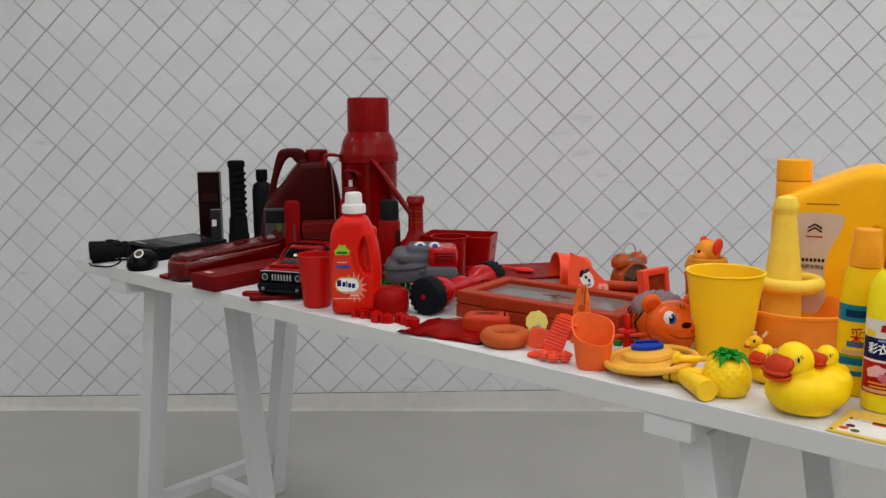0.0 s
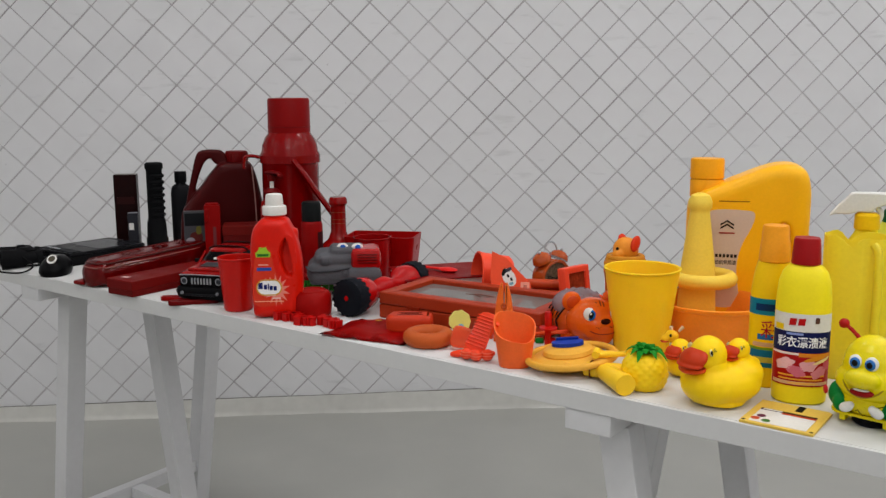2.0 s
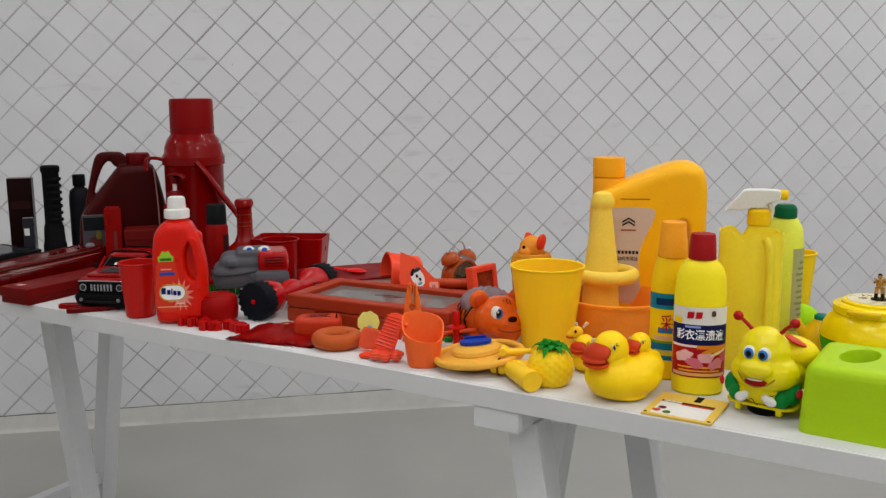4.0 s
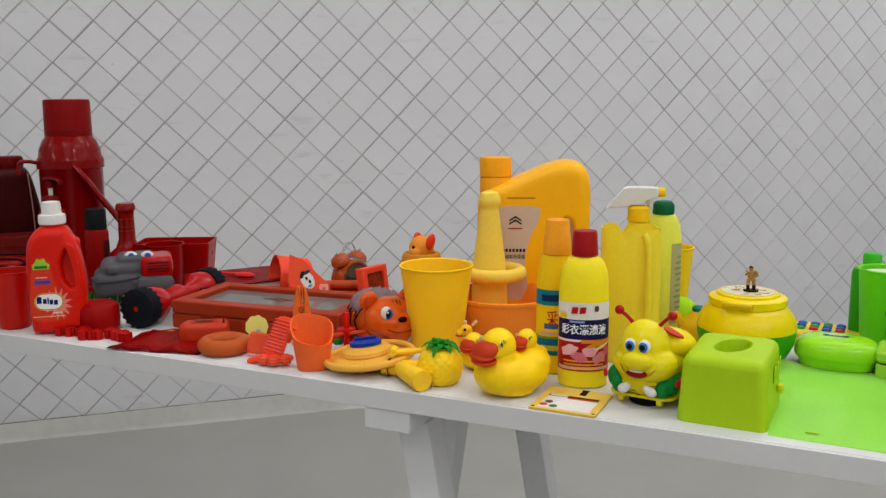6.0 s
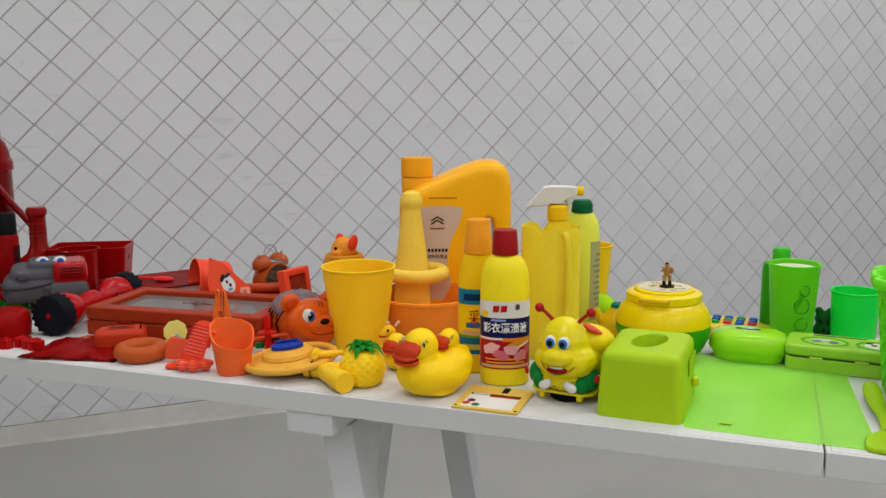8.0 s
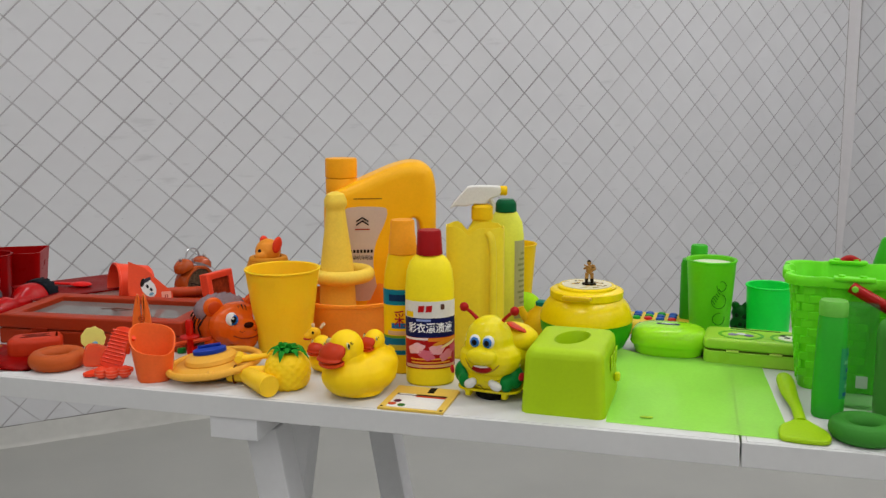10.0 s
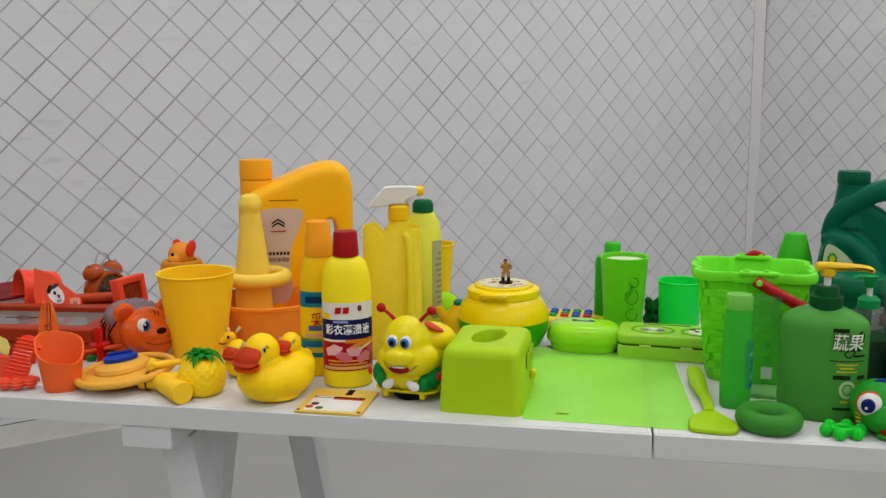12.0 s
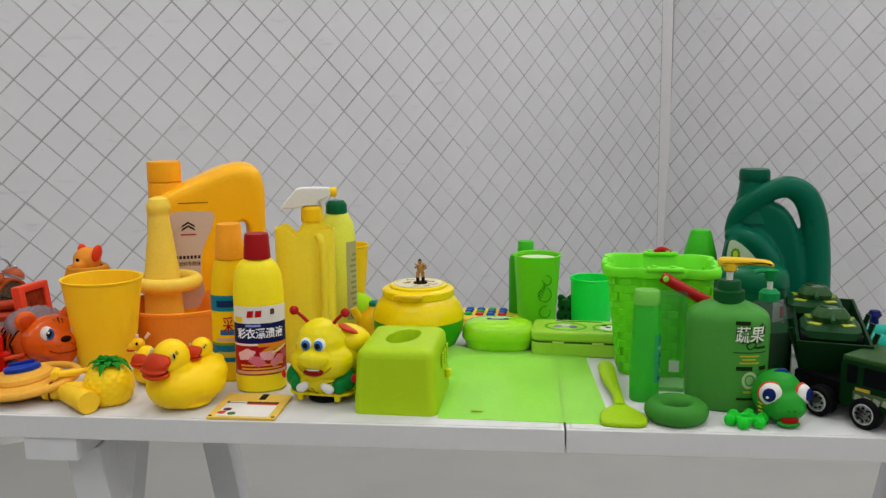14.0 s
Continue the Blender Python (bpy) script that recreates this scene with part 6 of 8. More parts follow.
def bleach_bottles():
    r = 0.0352
    e = squeeze_bottle("bleach_bottle", "yellow colour-bleach bottle with a dark red cap and a printed label", -0.421, 0.134, 17, r, 0.185, LEMON,
                       [(0.0178, 0.1865), (0.0188, 0.1875), (0.0168, 0.2185), (0.0155, 0.2215), (0, 0.222)], plastic("9c141a", 0.4), 0.82)
    kw = dict(sx=1, sy=0.82, square=2.2)
    part("white_label", band(r, 0.1, 0.124, 0, 150, **kw), PAPER, e, "white label band")
    part("blue_label", band(r, 0.072, 0.1, 0, 150, **kw), plastic("161d4c", 0.35), e, "dark blue label band")
    part("red_label", band(r, 0.026, 0.072, 0, 150, **kw), plastic("a8161e", 0.35), e, "red label band")
    for a0, z0, rx, rz, tilt, hue in ((-34, 0.056, 0.013, 0.0075, 0.3, "e8b4ba"), (-10, 0.047, 0.012, 0.007, -0.4, "d07084"), (14, 0.055, 0.011, 0.008, 0.2, "e3a2ac"), (38, 0.046, 0.012, 0.007, 0.5, "d68894"), (58, 0.055, 0.008, 0.006, 0.0, "c85a70")):
        part("pink_print", wrapped_oval(rx, rz, r, 0.82, 2.2, a0, z0, 0.0011, tilt, 0.12), plastic(hue, 0.35), e, "pink shirt print")
    for a0, z0, rx, rz, tilt, hue, lift in ((34, 0.066, 0.019, 0.0032, 0.28, "d8942e", 0.0014), (44, 0.062, 0.014, 0.0022, 0.34, "ecd9a0", 0.0016), (4, 0.0305, 0.02, 0.0016, 0.0, "f0c060", 0.0016)):
        part("swoosh", wrapped_oval(rx, rz, r, 0.82, 2.2, a0, z0, lift, tilt), plastic(hue, 0.35), e)
    part("white_sweep", band(r, 0.0685, 0.0715, -38, 66, t=0.0009, **kw), plastic("e8d8d8", 0.35), e)
    part("orange_sweep", band(r, 0.0665, 0.0715, 34, 80, t=0.001, **kw), plastic("d88a2a", 0.35), e)
    part("yellow_print", band(r, 0.101, 0.109, -52, 24, t=0.0009, **kw), plastic("e8c81c", 0.35), e)
    for x in (-0.0135, -0.0025):
        part("brand_mark", slab([Vector(p) for p in ((-0.0046, -0.0048), (0.004, -0.0042), (0.0052, 0.0048), (-0.0034, 0.0044))], 0.0008), plastic("b4141a", 0.4), e, "red brand shape", pose(x, -0.0288 - 0.0006 * (x > -0.01), 0.1135, 0, 0, -14 if x < -0.01 else -4))
    part("seal_mark", slab(round_rect(0.006, 0.008, 0.002), 0.0008), plastic("5a4038", 0.4), e, "", pose(0.017, -0.0272, 0.116, 0, 0, 28))
    words("彩衣漂渍液", 0.0155, plastic("f2f4fa", 0.4), e, pose(0.0, 0, 0.085), label="white printed lettering", wrap=(0.0362, 0.82, 2.2), width=0.068, bold=0.0002)
    part("small_print", band(r, 0.0955, 0.0985, -16, 34, t=0.0009, **kw), plastic("8fa0d8", 0.4), e)
    for k, (z, a, w) in enumerate(((0.0395, 2, 100), (0.0345, 0, 92))):
        part("yellow_line", band(r, z, z + 0.0022, a, w, t=0.0012, **kw), plastic("e6a83a", 0.4), e)
    part("bottom_line", band(r, 0.028, 0.0325, 0, 130, t=0.0009, **kw), plastic("d6b08c", 0.4), e)
    r = 0.0295
    e = bottle("bleach_bottle", "yellow cleaning bottle with an orange cap and a blue label", -0.474, 0.178, 20,
               [(0, 0), (r - 0.004, 0), (r - 0.0005, 0.003), (r, 0.012), (r, 0.112), (r * 0.985, 0.132), (r * 0.93, 0.15), (r * 0.84, 0.166), (r * 0.74, 0.1775), (r * 0.6, 0.179)], plastic("f6cc06", 0.4, amount=0.04),
               [(0.0205, 0.1785), (0.0213, 0.1795), (0.0195, 0.205), (0.0185, 0.207), (0.0178, 0.2255), (0.0165, 0.2285), (0, 0.229)], plastic("f2a626", 0.45), 1, 0.85, 2.2)
    kw = dict(sx=1, sy=0.85, square=2.2)
    part("teal_label", band(r, 0.105, 0.128, 0, 160, **kw), plastic("1c7f96", 0.35), e, "teal label band")
    part("teal_print", band(r, 0.111, 0.121, -10, 70, t=0.0009, **kw), plastic("16345c", 0.35), e)
    part("teal_label", band(r, 0.03, 0.055, 0, 160, **kw), plastic("1c6f8e", 0.35), e, "teal label band")
    part("teal_print", band(r, 0.037, 0.045, -8, 80, t=0.0009, **kw), plastic("c8b84a", 0.35), e)
    part("green_line", band(r, 0.055, 0.0585, 0, 160, **kw), plastic("7a9a2a", 0.35), e)
    words("彩", 0.027, plastic("b01c3a", 0.4), e, pose(0, 0, 0.083, 0, 0, -6), label="large red and blue printed character", wrap=(0.0305, 0.85, 2.2))
    part("character_foot", band(r, 0.070, 0.078, -14, 46, t=0.0007, **kw), plastic("2c6ea8", 0.35), e)
    part("pink_line", band(r, 0.060, 0.066, -10, 80, t=0.0009, **kw), plastic("d8b090", 0.35), e)


bleach_bottles()


def floppy(u, v, rot):
    e = thing("floppy_disk", "yellow floppy disk with a white paper label", "floppy disk", u, v, rot)
    M = plastic("e2c262", 0.4)
    part("shell", slab([Vector(p) for p in ((-0.045, -0.047), (0.045, -0.047), (0.045, 0.043), (0.041, 0.047), (-0.045, 0.047))], 0.0034, 0.0006, flat=True, steps=2), M, e)
    part("label", box(0.07, 0.05, 0.0004, 0, (0, -0.017, 0.0034)), PAPER, e, "white paper label")
    part("label_head", box(0.07, 0.006, 0.0003, 0, (0, 0.010, 0.0037)), plastic("3a1a18", 0.5), e, "dark red label stripe")
    part("label_stripe", box(0.042, 0.005, 0.0003, 0, (0.014, 0.0045, 0.0037)), plastic("b8401c", 0.5), e)
    part("brand_bar", box(0.024, 0.0035, 0.0003, 0, (-0.02, 0.010, 0.004)), PAPER, e)
    part("slot", box(0.009, 0.022, 0.0004, 0, (0.008, 0.034, 0.0034)), INK, e, "black shutter slot")
    for x, y, h in ((-0.026, -0.018, "5a1c38"), (-0.03, -0.030, "b8481c"), (-0.016, -0.033, "3a6a2a")):
        part("colour_dot", cyl(0.0055, 0.0003, (x, y, 0.0038), seg=18), plastic(h, 0.5), e)
    for x in (-0.041, 0.041):
        part("notch", box(0.004, 0.004, 0.0003, 0, (x, -0.042, 0.0034)), INK, e)


floppy(-0.412, 0.047, -1)


def cut_jug(u, v, rot):
    e = thing("cut_jug", "yellow translucent plastic jug cut open at the top", "jug", u, v, rot)
    M = sheer("fff04e", 0.08, 0.3)
    bm, n, rings = bmesh.new(), 56, []
    for inset, zs in ((0.0, (0, 0.004, 0.05, 0.1, 0.16, 1)), (0.0014, (1, 0.16, 0.05, 0.004))):
        for q in zs:
            ring = []
            for i in range(n):
                a = 2 * math.pi * i / n
                c, s = math.cos(a), math.sin(a)
                k = (abs(c) ** 4 + abs(s) ** 4) ** -0.25
                top = 0.2075 + 0.0008 * math.sin(a * 7) - 0.013 * math.exp(-((c * k + 0.22) / 0.2) ** 2) + 0.0025 * math.exp(-((c * k + 0.65) / 0.2) ** 2) - 0.003 * (c * k > 0.9)
                z = top if q == 1 else q
                w = 0.0455 - inset - (0.003 if q == 0 else 0)
                x = w * k * c
                groove = 0.004 * math.exp(-((x - 0.012) / 0.006) ** 2) if s < 0 and 0.02 < z < 0.19 else 0
                ring.append(bm.verts.new((x, (w * 0.72 - groove) * k * s, z)))
            rings.append(ring)
    ring_faces(bm, rings)
    bm.faces.new(rings[0])
    bm.faces.new(rings[-1])
    part("wall", bm, M, e, sharp=0.9)
    part("ridge", tube([(0.026, -0.0335, 0.01), (0.026, -0.0335, 0.17), (0.018, -0.03, 0.2)], 0.006, 10), M, e)


cut_jug(-0.388, 0.285, 14)


def spray_bottle(u, v, rot):
    e = thing("spray_bottle", "yellow spray bottle with a white trigger head", "spray bottle", u, v, rot)
    part("body", lathe([(0, 0), (0.03, 0), (0.034, 0.004), (0.034, 0.15), (0.03, 0.18), (0.018, 0.2), (0.014, 0.21)], 36, 1, 0.75, 2.3), plastic("f7e42e", 0.38), e)
    part("collar", lathe([(0.017, 0.207), (0.018, 0.208), (0.0175, 0.228), (0.013, 0.232), (0, 0.232)], 28), plastic("eec410", 0.4), e, "yellow collar")
    head = [Vector(p) for p in ((-0.052, 0.225), (-0.05, 0.231), (-0.028, 0.256), (-0.018, 0.262), (0.024, 0.262), (0.03, 0.258), (0.028, 0.246), (0.012, 0.241), (0.006, 0.233), (-0.012, 0.233), (-0.026, 0.229), (-0.044, 0.229))]
    part("head", fused(slab(rounded(head, 2), 0.022, 0.002), "head", PAPER, 0.0012, 3), PAPER, e, "white trigger head")
    part("nozzle", moved(cyl(0.008, 0.013, bevel=0.002, seg=16), pose(0.028, 0, 0.254, 0, 90, 0)), plastic("f0c810", 0.4), e, "yellow nozzle")
    part("trigger", tube([(0.008, 0, 0.244), (0.018, 0, 0.232), (0.016, 0, 0.216)], [0.004, 0.004, 0.0025], 8), PAPER, e)


spray_bottle(-0.393, 0.362, 12)
e = bottle("cleaner_bottle", "pale yellow cleaner bottle with a dark green cap", -0.365, 0.425, 12,
           [(0, 0), (0.028, 0), (0.031, 0.004), (0.031, 0.17), (0.028, 0.195), (0.02, 0.21), (0.0165, 0.214)], plastic("e4e65c", 0.4),
           [(0.0165, 0.212), (0.018, 0.213), (0.018, 0.226), (0.0155, 0.231), (0.0125, 0.2335), (0, 0.234)], plastic("0c5a38", 0.35), sy=0.8)
part("label", band(0.031, 0.03, 0.165, 62, 70, sy=0.8), plastic("a8a878", 0.4), e, "grey-green printed label")
for k in range(12):
    part("print_line", band(0.031, 0.036 + k * 0.0095, 0.040 + k * 0.0095, 58 + (k % 3) * 3, 44 - (k % 4) * 6, sy=0.8, t=0.0009, seg=8), plastic("86885a", 0.5), e)
tumbler("cup", "yellow tapered plastic cup standing behind bottles", -0.362, 0.505, 0.026, 0.037, 0.145, plastic("f0cc14", 0.4))
e = thing("tennis_ball", "fluorescent green tennis ball", "ball", -0.338, 0.468, 0)
part("felt", ball(0.032, at=(0, 0, 0.032)), plastic("a8d81c", 0.85, bump=0.6, fine=700), e)
part("seam", tube([(0.032 * math.cos(a) * math.cos(0.5 * math.sin(2 * a)), 0.032 * math.sin(a) * math.cos(0.5 * math.sin(2 * a)), 0.032 + 0.0322 * math.sin(0.5 * math.sin(2 * a))) for a in [k * math.pi / 12 for k in range(25)]], 0.0012, 6, 1), plastic("dfe8c0", 0.7), e, "pale seam")
e = thing("toy_jug", "small yellow toy jug with a teal stopper", "toy jug", -0.298, 0.40, 10)
part("body", lathe([(0, 0), (0.026, 0), (0.031, 0.01), (0.031, 0.03), (0.024, 0.045), (0.013, 0.054), (0.012, 0.058)], 32), plastic("e8c01c", 0.4), e)
part("stopper", lathe([(0.008, 0.056), (0.0105, 0.058), (0.0105, 0.064), (0.007, 0.0665), (0, 0.067)], 20), plastic("1c7a72", 0.4), e, "teal stopper")
part("spout", tube([(-0.02, -0.004, 0.03), (-0.032, -0.006, 0.046), (-0.036, -0.006, 0.056)], [0.009, 0.007, 0.006], 10), plastic("e8c01c", 0.4), e)


def toy_bee(u, v, rot):
    e = thing("toy_bee", "yellow plastic toy bee with red feelers and green arms", "toy animal", u, v, rot)
    M = plastic("e6d60e", 0.24, coat=0.4, amount=0.06)
    me = blob([((0.04, 0.036, 0.036), (0, 0.0, 0.045)), ((0.036, 0.05, 0.04), (0.01, 0.045, 0.052)), ((0.037, 0.034, 0.02), (0, -0.004, 0.032))], "body", M)
    part("body", me, M, e)
    hd = part("head", blob([((0.034, 0.033, 0.040), (0, -0.010, 0.0755)), ((0.044, 0.033, 0.027), (0.003, -0.014, 0.058)), ((0.0215, 0.013, 0.0125), (0.001, -0.0445, 0.0675))], "head", M), M, e)
    for s in (-1, 1):
        w = part("eye", ball(0.0079, 0.0045, 0.0087, (s * 0.0096, -0.0405, 0.0868), m=pose(0, 0, 0, -12, 0, s * 12)), PAPER, hd, "white eye")
        part("pupil", ball(0.0063, 0.003, 0.0069, (s * 0.0088, -0.0437, 0.0862), 14), plastic("3a78b8", 0.2), w, "blue pupil")
        part("pupil_dark", ball(0.0037, 0.002, 0.0041, (s * 0.0086, -0.0461, 0.0862), 12), INK, w)
        part("feeler", tube([(s * 0.015, -0.006, 0.103), (s * 0.02, -0.008, 0.1105), (s * 0.028, -0.010, 0.1185), (s * 0.035, -0.011, 0.1235)], [0.0034, 0.0026, 0.0024, 0.0024], 8), plastic("a81c1c", 0.4), hd, "dark red feeler")
        part("feeler_tip", ball(0.0064, at=(s * 0.036, -0.0115, 0.1245), seg=16), plastic("a81c1c", 0.4), hd, "dark red ball")
        part("arm", blob([((0.013, 0.014, 0.017), (s * 0.036, -0.012, 0.034)), ((0.010, 0.010, 0.012), (s * 0.029, -0.024, 0.027))], "arm", plastic("137a3a", 0.35), 0.0018, 4), plastic("137a3a", 0.35), e, "green arm")
        part("mitten", blob([((0.009, 0.006, 0.0065), (s * 0.018, -0.0365, 0.026), pose(0, 0, 0, 0, s * 25, 0)), ((0.005, 0.004, 0.005), (s * 0.013, -0.038, 0.030))], "mitten", PAPER, 0.0013, 2), PAPER, e, "white mitten")
        part("foot", box(0.008, 0.012, 0.012, 0.002, (s * 0.026, -0.02, 0.004)), M, e)
        part("flower_print", ball(0.005, 0.002, 0.006, (s * 0.05, -0.021, 0.038), 12, m=pose(0, 0, 0, 0, 0, s * 40)), plastic("c0283a", 0.4), e)
    part("mouth", ball(0.0145, 0.006, 0.0056, (0.002, -0.0452, 0.0505), 18, m=pose(0, 0, 0, 14, 0, 0)), plastic("8c1c1c", 0.3), hd, "dark red open mouth")
    part("teeth", ball(0.010, 0.004, 0.0013, (0.002, -0.0486, 0.0548), 14), PAPER, hd)
    part("lip", tube([(-0.023, -0.039, 0.0605), (-0.014, -0.0455, 0.0505), (0.002, -0.0484, 0.0452), (0.018, -0.0455, 0.0505), (0.027, -0.039, 0.0605)], 0.0011, 6), plastic("a89010", 0.4), hd)
    part("back_shell", ball(0.036, 0.044, 0.026, (0.016, 0.048, 0.068), m=pose(0, 0, 0, -16, 0, 0)), plastic("f0d81a", 0.3), e)
    part("back_stripe", ball(0.017, 0.034, 0.004, (0.025, 0.042, 0.0885), m=pose(0, 0, 0, -14, 22, 0)), plastic("c83a1c", 0.35), e, "red patch on the back")
    # Scuff lines; the last, longest one paints the shade in the chin crease.
    for a, z, l in ((-60, 0.03, 0.5), (20, 0.026, 0.4), (-12, 0.022, 0.3), (62, 0.045, 0.5), (-42, 0.0335, 1.6)):
        pts = [(0.0405 * math.sin(radians(a) + l * k / 4) + 0.001, -0.0365 * math.cos(radians(a) + l * k / 4), z + 0.003 * math.sin(k * 1.3 + a)) for k in range(5)]
        part("scuff", tube(pts, 0.0006, 4, 2), plastic("5c5208", 0.6), e, "dark line for scuffs and the shaded chin crease")
    part("motor", cyl(0.024, 0.014, (0.002, 0.0, 0.0), bevel=0.003), BLACK, e, "black motor base")
    part("stand", slab(round_rect(0.09, 0.075, 0.02), 0.004, 0.001, flat=True, m=pose(0.0, 0.01, 0.012)), M, e)


toy_bee(-0.322, 0.092, -8)


def snack_jar(u, v, rot):
    e = thing("round_lunch_box", "round yellow and green plastic food jar with a printed lid", "jar", u, v, rot)
    G, Y = plastic("3c9a1c", 0.3), plastic("efd40c", 0.22, coat=0.3)
    e.scale = (1, 1, 0.92)
    part("base", lathe([(0, 0), (0.05, 0), (0.058, 0.006), (0.07, 0.03), (0.0735, 0.05), (0.0735, 0.056)], 56, smooth=2), G, e, "green lower half", sharp=1.0)
    part("upper", lathe([(0.0738, 0.0565), (0.0745, 0.058), (0.073, 0.068), (0.0675, 0.082), (0.06, 0.092), (0.056, 0.096)], 56, smooth=2), Y, e, sharp=1.0)
    part("lid", lathe([(0.0565, 0.0955), (0.0585, 0.097), (0.0585, 0.108), (0.055, 0.111), (0.047, 0.112), (0.0465, 0.115), (0.044, 0.117), (0, 0.117)], 56), Y, e)
    part("latch", box(0.046, 0.01, 0.007, 0.002, (-0.016, -0.058, 0.101), m=pose(0, 0, 0, 0, 0, -14)), plastic("d8b408", 0.35), e)
    part("picture", lathe([(0.0395, 0.1172), (0.0395, 0.1178), (0, 0.1178)], 40), plastic("d8d0b0", 0.3), e, "pale printed disc")
    rng = random.Random(4)
    for k in range(16):
        a, q = rng.uniform(0, 6.28), rng.uniform(0.012, 0.034)
        part("print_fleck", box(rng.uniform(0.004, 0.012), 0.003, 0.0004, 0, (q * math.cos(a), q * math.sin(a), 0.1178), m=pose(0, 0, 0, 0, 0, rng.uniform(0, 180))), plastic(("7a6a20", "a8801c", "c8a82a", "5a4a2a")[k % 4], 0.4), e)
    s = thing("toy_soldier", "tiny tan plastic figure standing on a jar lid", "figurine", u + 0.004, v - 0.004, rot, TOP + 0.1178 * 0.92)
    bm = bmesh.new()
    lathe([(0, 0), (0.009, 0), (0.009, 0.002), (0, 0.0022)], 18, sy=0.75, bm=bm)
    for x in (-0.0035, 0.0035):
        tube([(x, 0, 0.001), (x, 0, 0.008), (x * 0.8, 0, 0.015)], [0.0022, 0.0021, 0.0026], 8, 1, bm)
    ball(0.0046, 0.0032, 0.0062, (0, 0, 0.0195), 12, bm)
    ball(0.0028, 0.003, 0.0034, (-0.0006, -0.0005, 0.0285), 12, bm)
    tube([(-0.004, 0, 0.023), (-0.0065, -0.003, 0.021), (-0.003, -0.0055, 0.0245)], 0.0013, 6, 1, bm)
    tube([(0.004, 0, 0.023), (0.0075, -0.001, 0.02), (0.004, -0.0045, 0.021)], 0.0013, 6, 1, bm)
    ball(0.0042, 0.003, 0.0045, (0.004, 0.0015, 0.0215), 10, bm)
    tube([(-0.007, -0.0055, 0.0265), (0.002, -0.006, 0.0225)], 0.0008, 6, 0, bm)
    moved(bm, Matrix.Scale(1.25, 4))
    me = mesh_of(bm, "toy_soldier", plastic("a88048", 0.5, amount=0.8, coarse=160))
    me.materials.append(plastic("241c14", 0.5))
    for f in me.polygons:
        f.material_index = 1 if f.center.z < 0.011 or f.center.z > 0.037 else 0
    s2 = part("toy_soldier", me, None, None)
    s2.matrix_world = s.matrix_world
    tagged(s2, "tiny tan plastic figure standing on a jar lid", "figurine")
    bpy.data.objects.remove(s)


snack_jar(-0.219, 0.352, 6)
# ---------------------------------------------------------------- green things
LIME = plastic("accb1c", 0.42, amount=0.04)
FOREST = plastic("1d5f2c", 0.4, amount=0.08)
PINE = plastic("075a46", 0.3, amount=0.05)


def tissue_box(u, v, rot):
    e = thing("tissue_box", "lime green plastic tissue box with an oval opening", "tissue box", u, v, rot)
    w, d, h = 0.110, 0.143, 0.086
    bm = bmesh.new()
    rings = []
    for z, k in ((0.0, 0.0), (0.004, 0.0), (h - 0.012, 0.004), (h - 0.006, 0.0055), (h - 0.002, 0.009), (h, 0.014)):
        rings.append([bm.verts.new((p.x * (w - 2 * k) / w, p.y * (d - 2 * k) / d, z)) for p in round_rect(w, d, 0.012, 7)])
    ring_faces(bm, rings)
    bm.faces.new(rings[0])
    oval = [(0.0215 * math.cos(k * 0.2094) + 0.006 * math.sin(k * 0.2094), 0.004 + 0.037 * math.sin(k * 0.2094)) for k in range(30)]
    lip = [[bm.verts.new((x * q, (y - 0.004) * q + 0.004, h - dz)) for x, y in oval] for q, dz in ((1.0, 0.0), (0.96, 0.003), (0.96, 0.05))]
    ring_faces(bm, lip)
    bm.faces.new(lip[-1])
    loops = [rings[-1], lip[0]]
    flat_verts = [w for ring in loops for w in ring]
    for tri in tessellate_polygon([[Vector((w.co.x, w.co.y, 0)) for w in ring] for ring in loops]):
        bm.faces.new([flat_verts[k] for k in tri])
    part("shell", bm, LIME, e, sharp=0.8)
    for k in range(3):
        part("side_slot", box(0.0015, 0.014, 0.02, 0.0005, (w / 2 - 0.0012, 0.0 + k * 0.024, 0.045)), LIME, e)
    part("catch", box(0.008, 0.012, 0.012, 0.003, (w / 2 + 0.003, 0.03, 0.022)), plastic("d8d81a", 0.4), e, "small yellow catch")


tissue_box(-0.214, 0.101, -3)


def plastic_sheet(u, v, rot):
    e = thing("plastic_sheet", "translucent bright green plastic sheet lying flat", "plastic sheet", u, v, rot)
    n, m_, bm, grid = 14, 20, bmesh.new(), []
    for i in range(n + 1):
        row = []
        for j in range(m_ + 1):
            x, y = -0.112 + 0.22 * i / n, -0.16 + 0.325 * j / m_ + 0.018 * (1 - i / n) * (1 - j / m_)
            z = 0.0009 + 0.0006 * noise.noise(Vector((x * 16, y * 16, 2.0)))
            back = max(0, (y - 0.10) / 0.067)
            left = max(0, (-x - 0.06) / 0.045)
            z += 0.010 * back * back * left + 0.002 * back
            row.append(bm.verts.new((x, y, z)))
        grid.append(row)
    for i in range(n):
        for j in range(m_):
            bm.faces.new((grid[i][j], grid[i + 1][j], grid[i + 1][j + 1], grid[i][j + 1]))
    part("sheet", bm, sheer("ccff86", 0.42, 0.2), e, sharp=2)
    part("print_mark", slab(round_rect(0.016, 0.005, 0.002), 0.0004, flat=True, m=pose(-0.062, -0.118, 0.0022)), plastic("a8c030", 0.5), e)


plastic_sheet(-0.054, 0.168, 2)


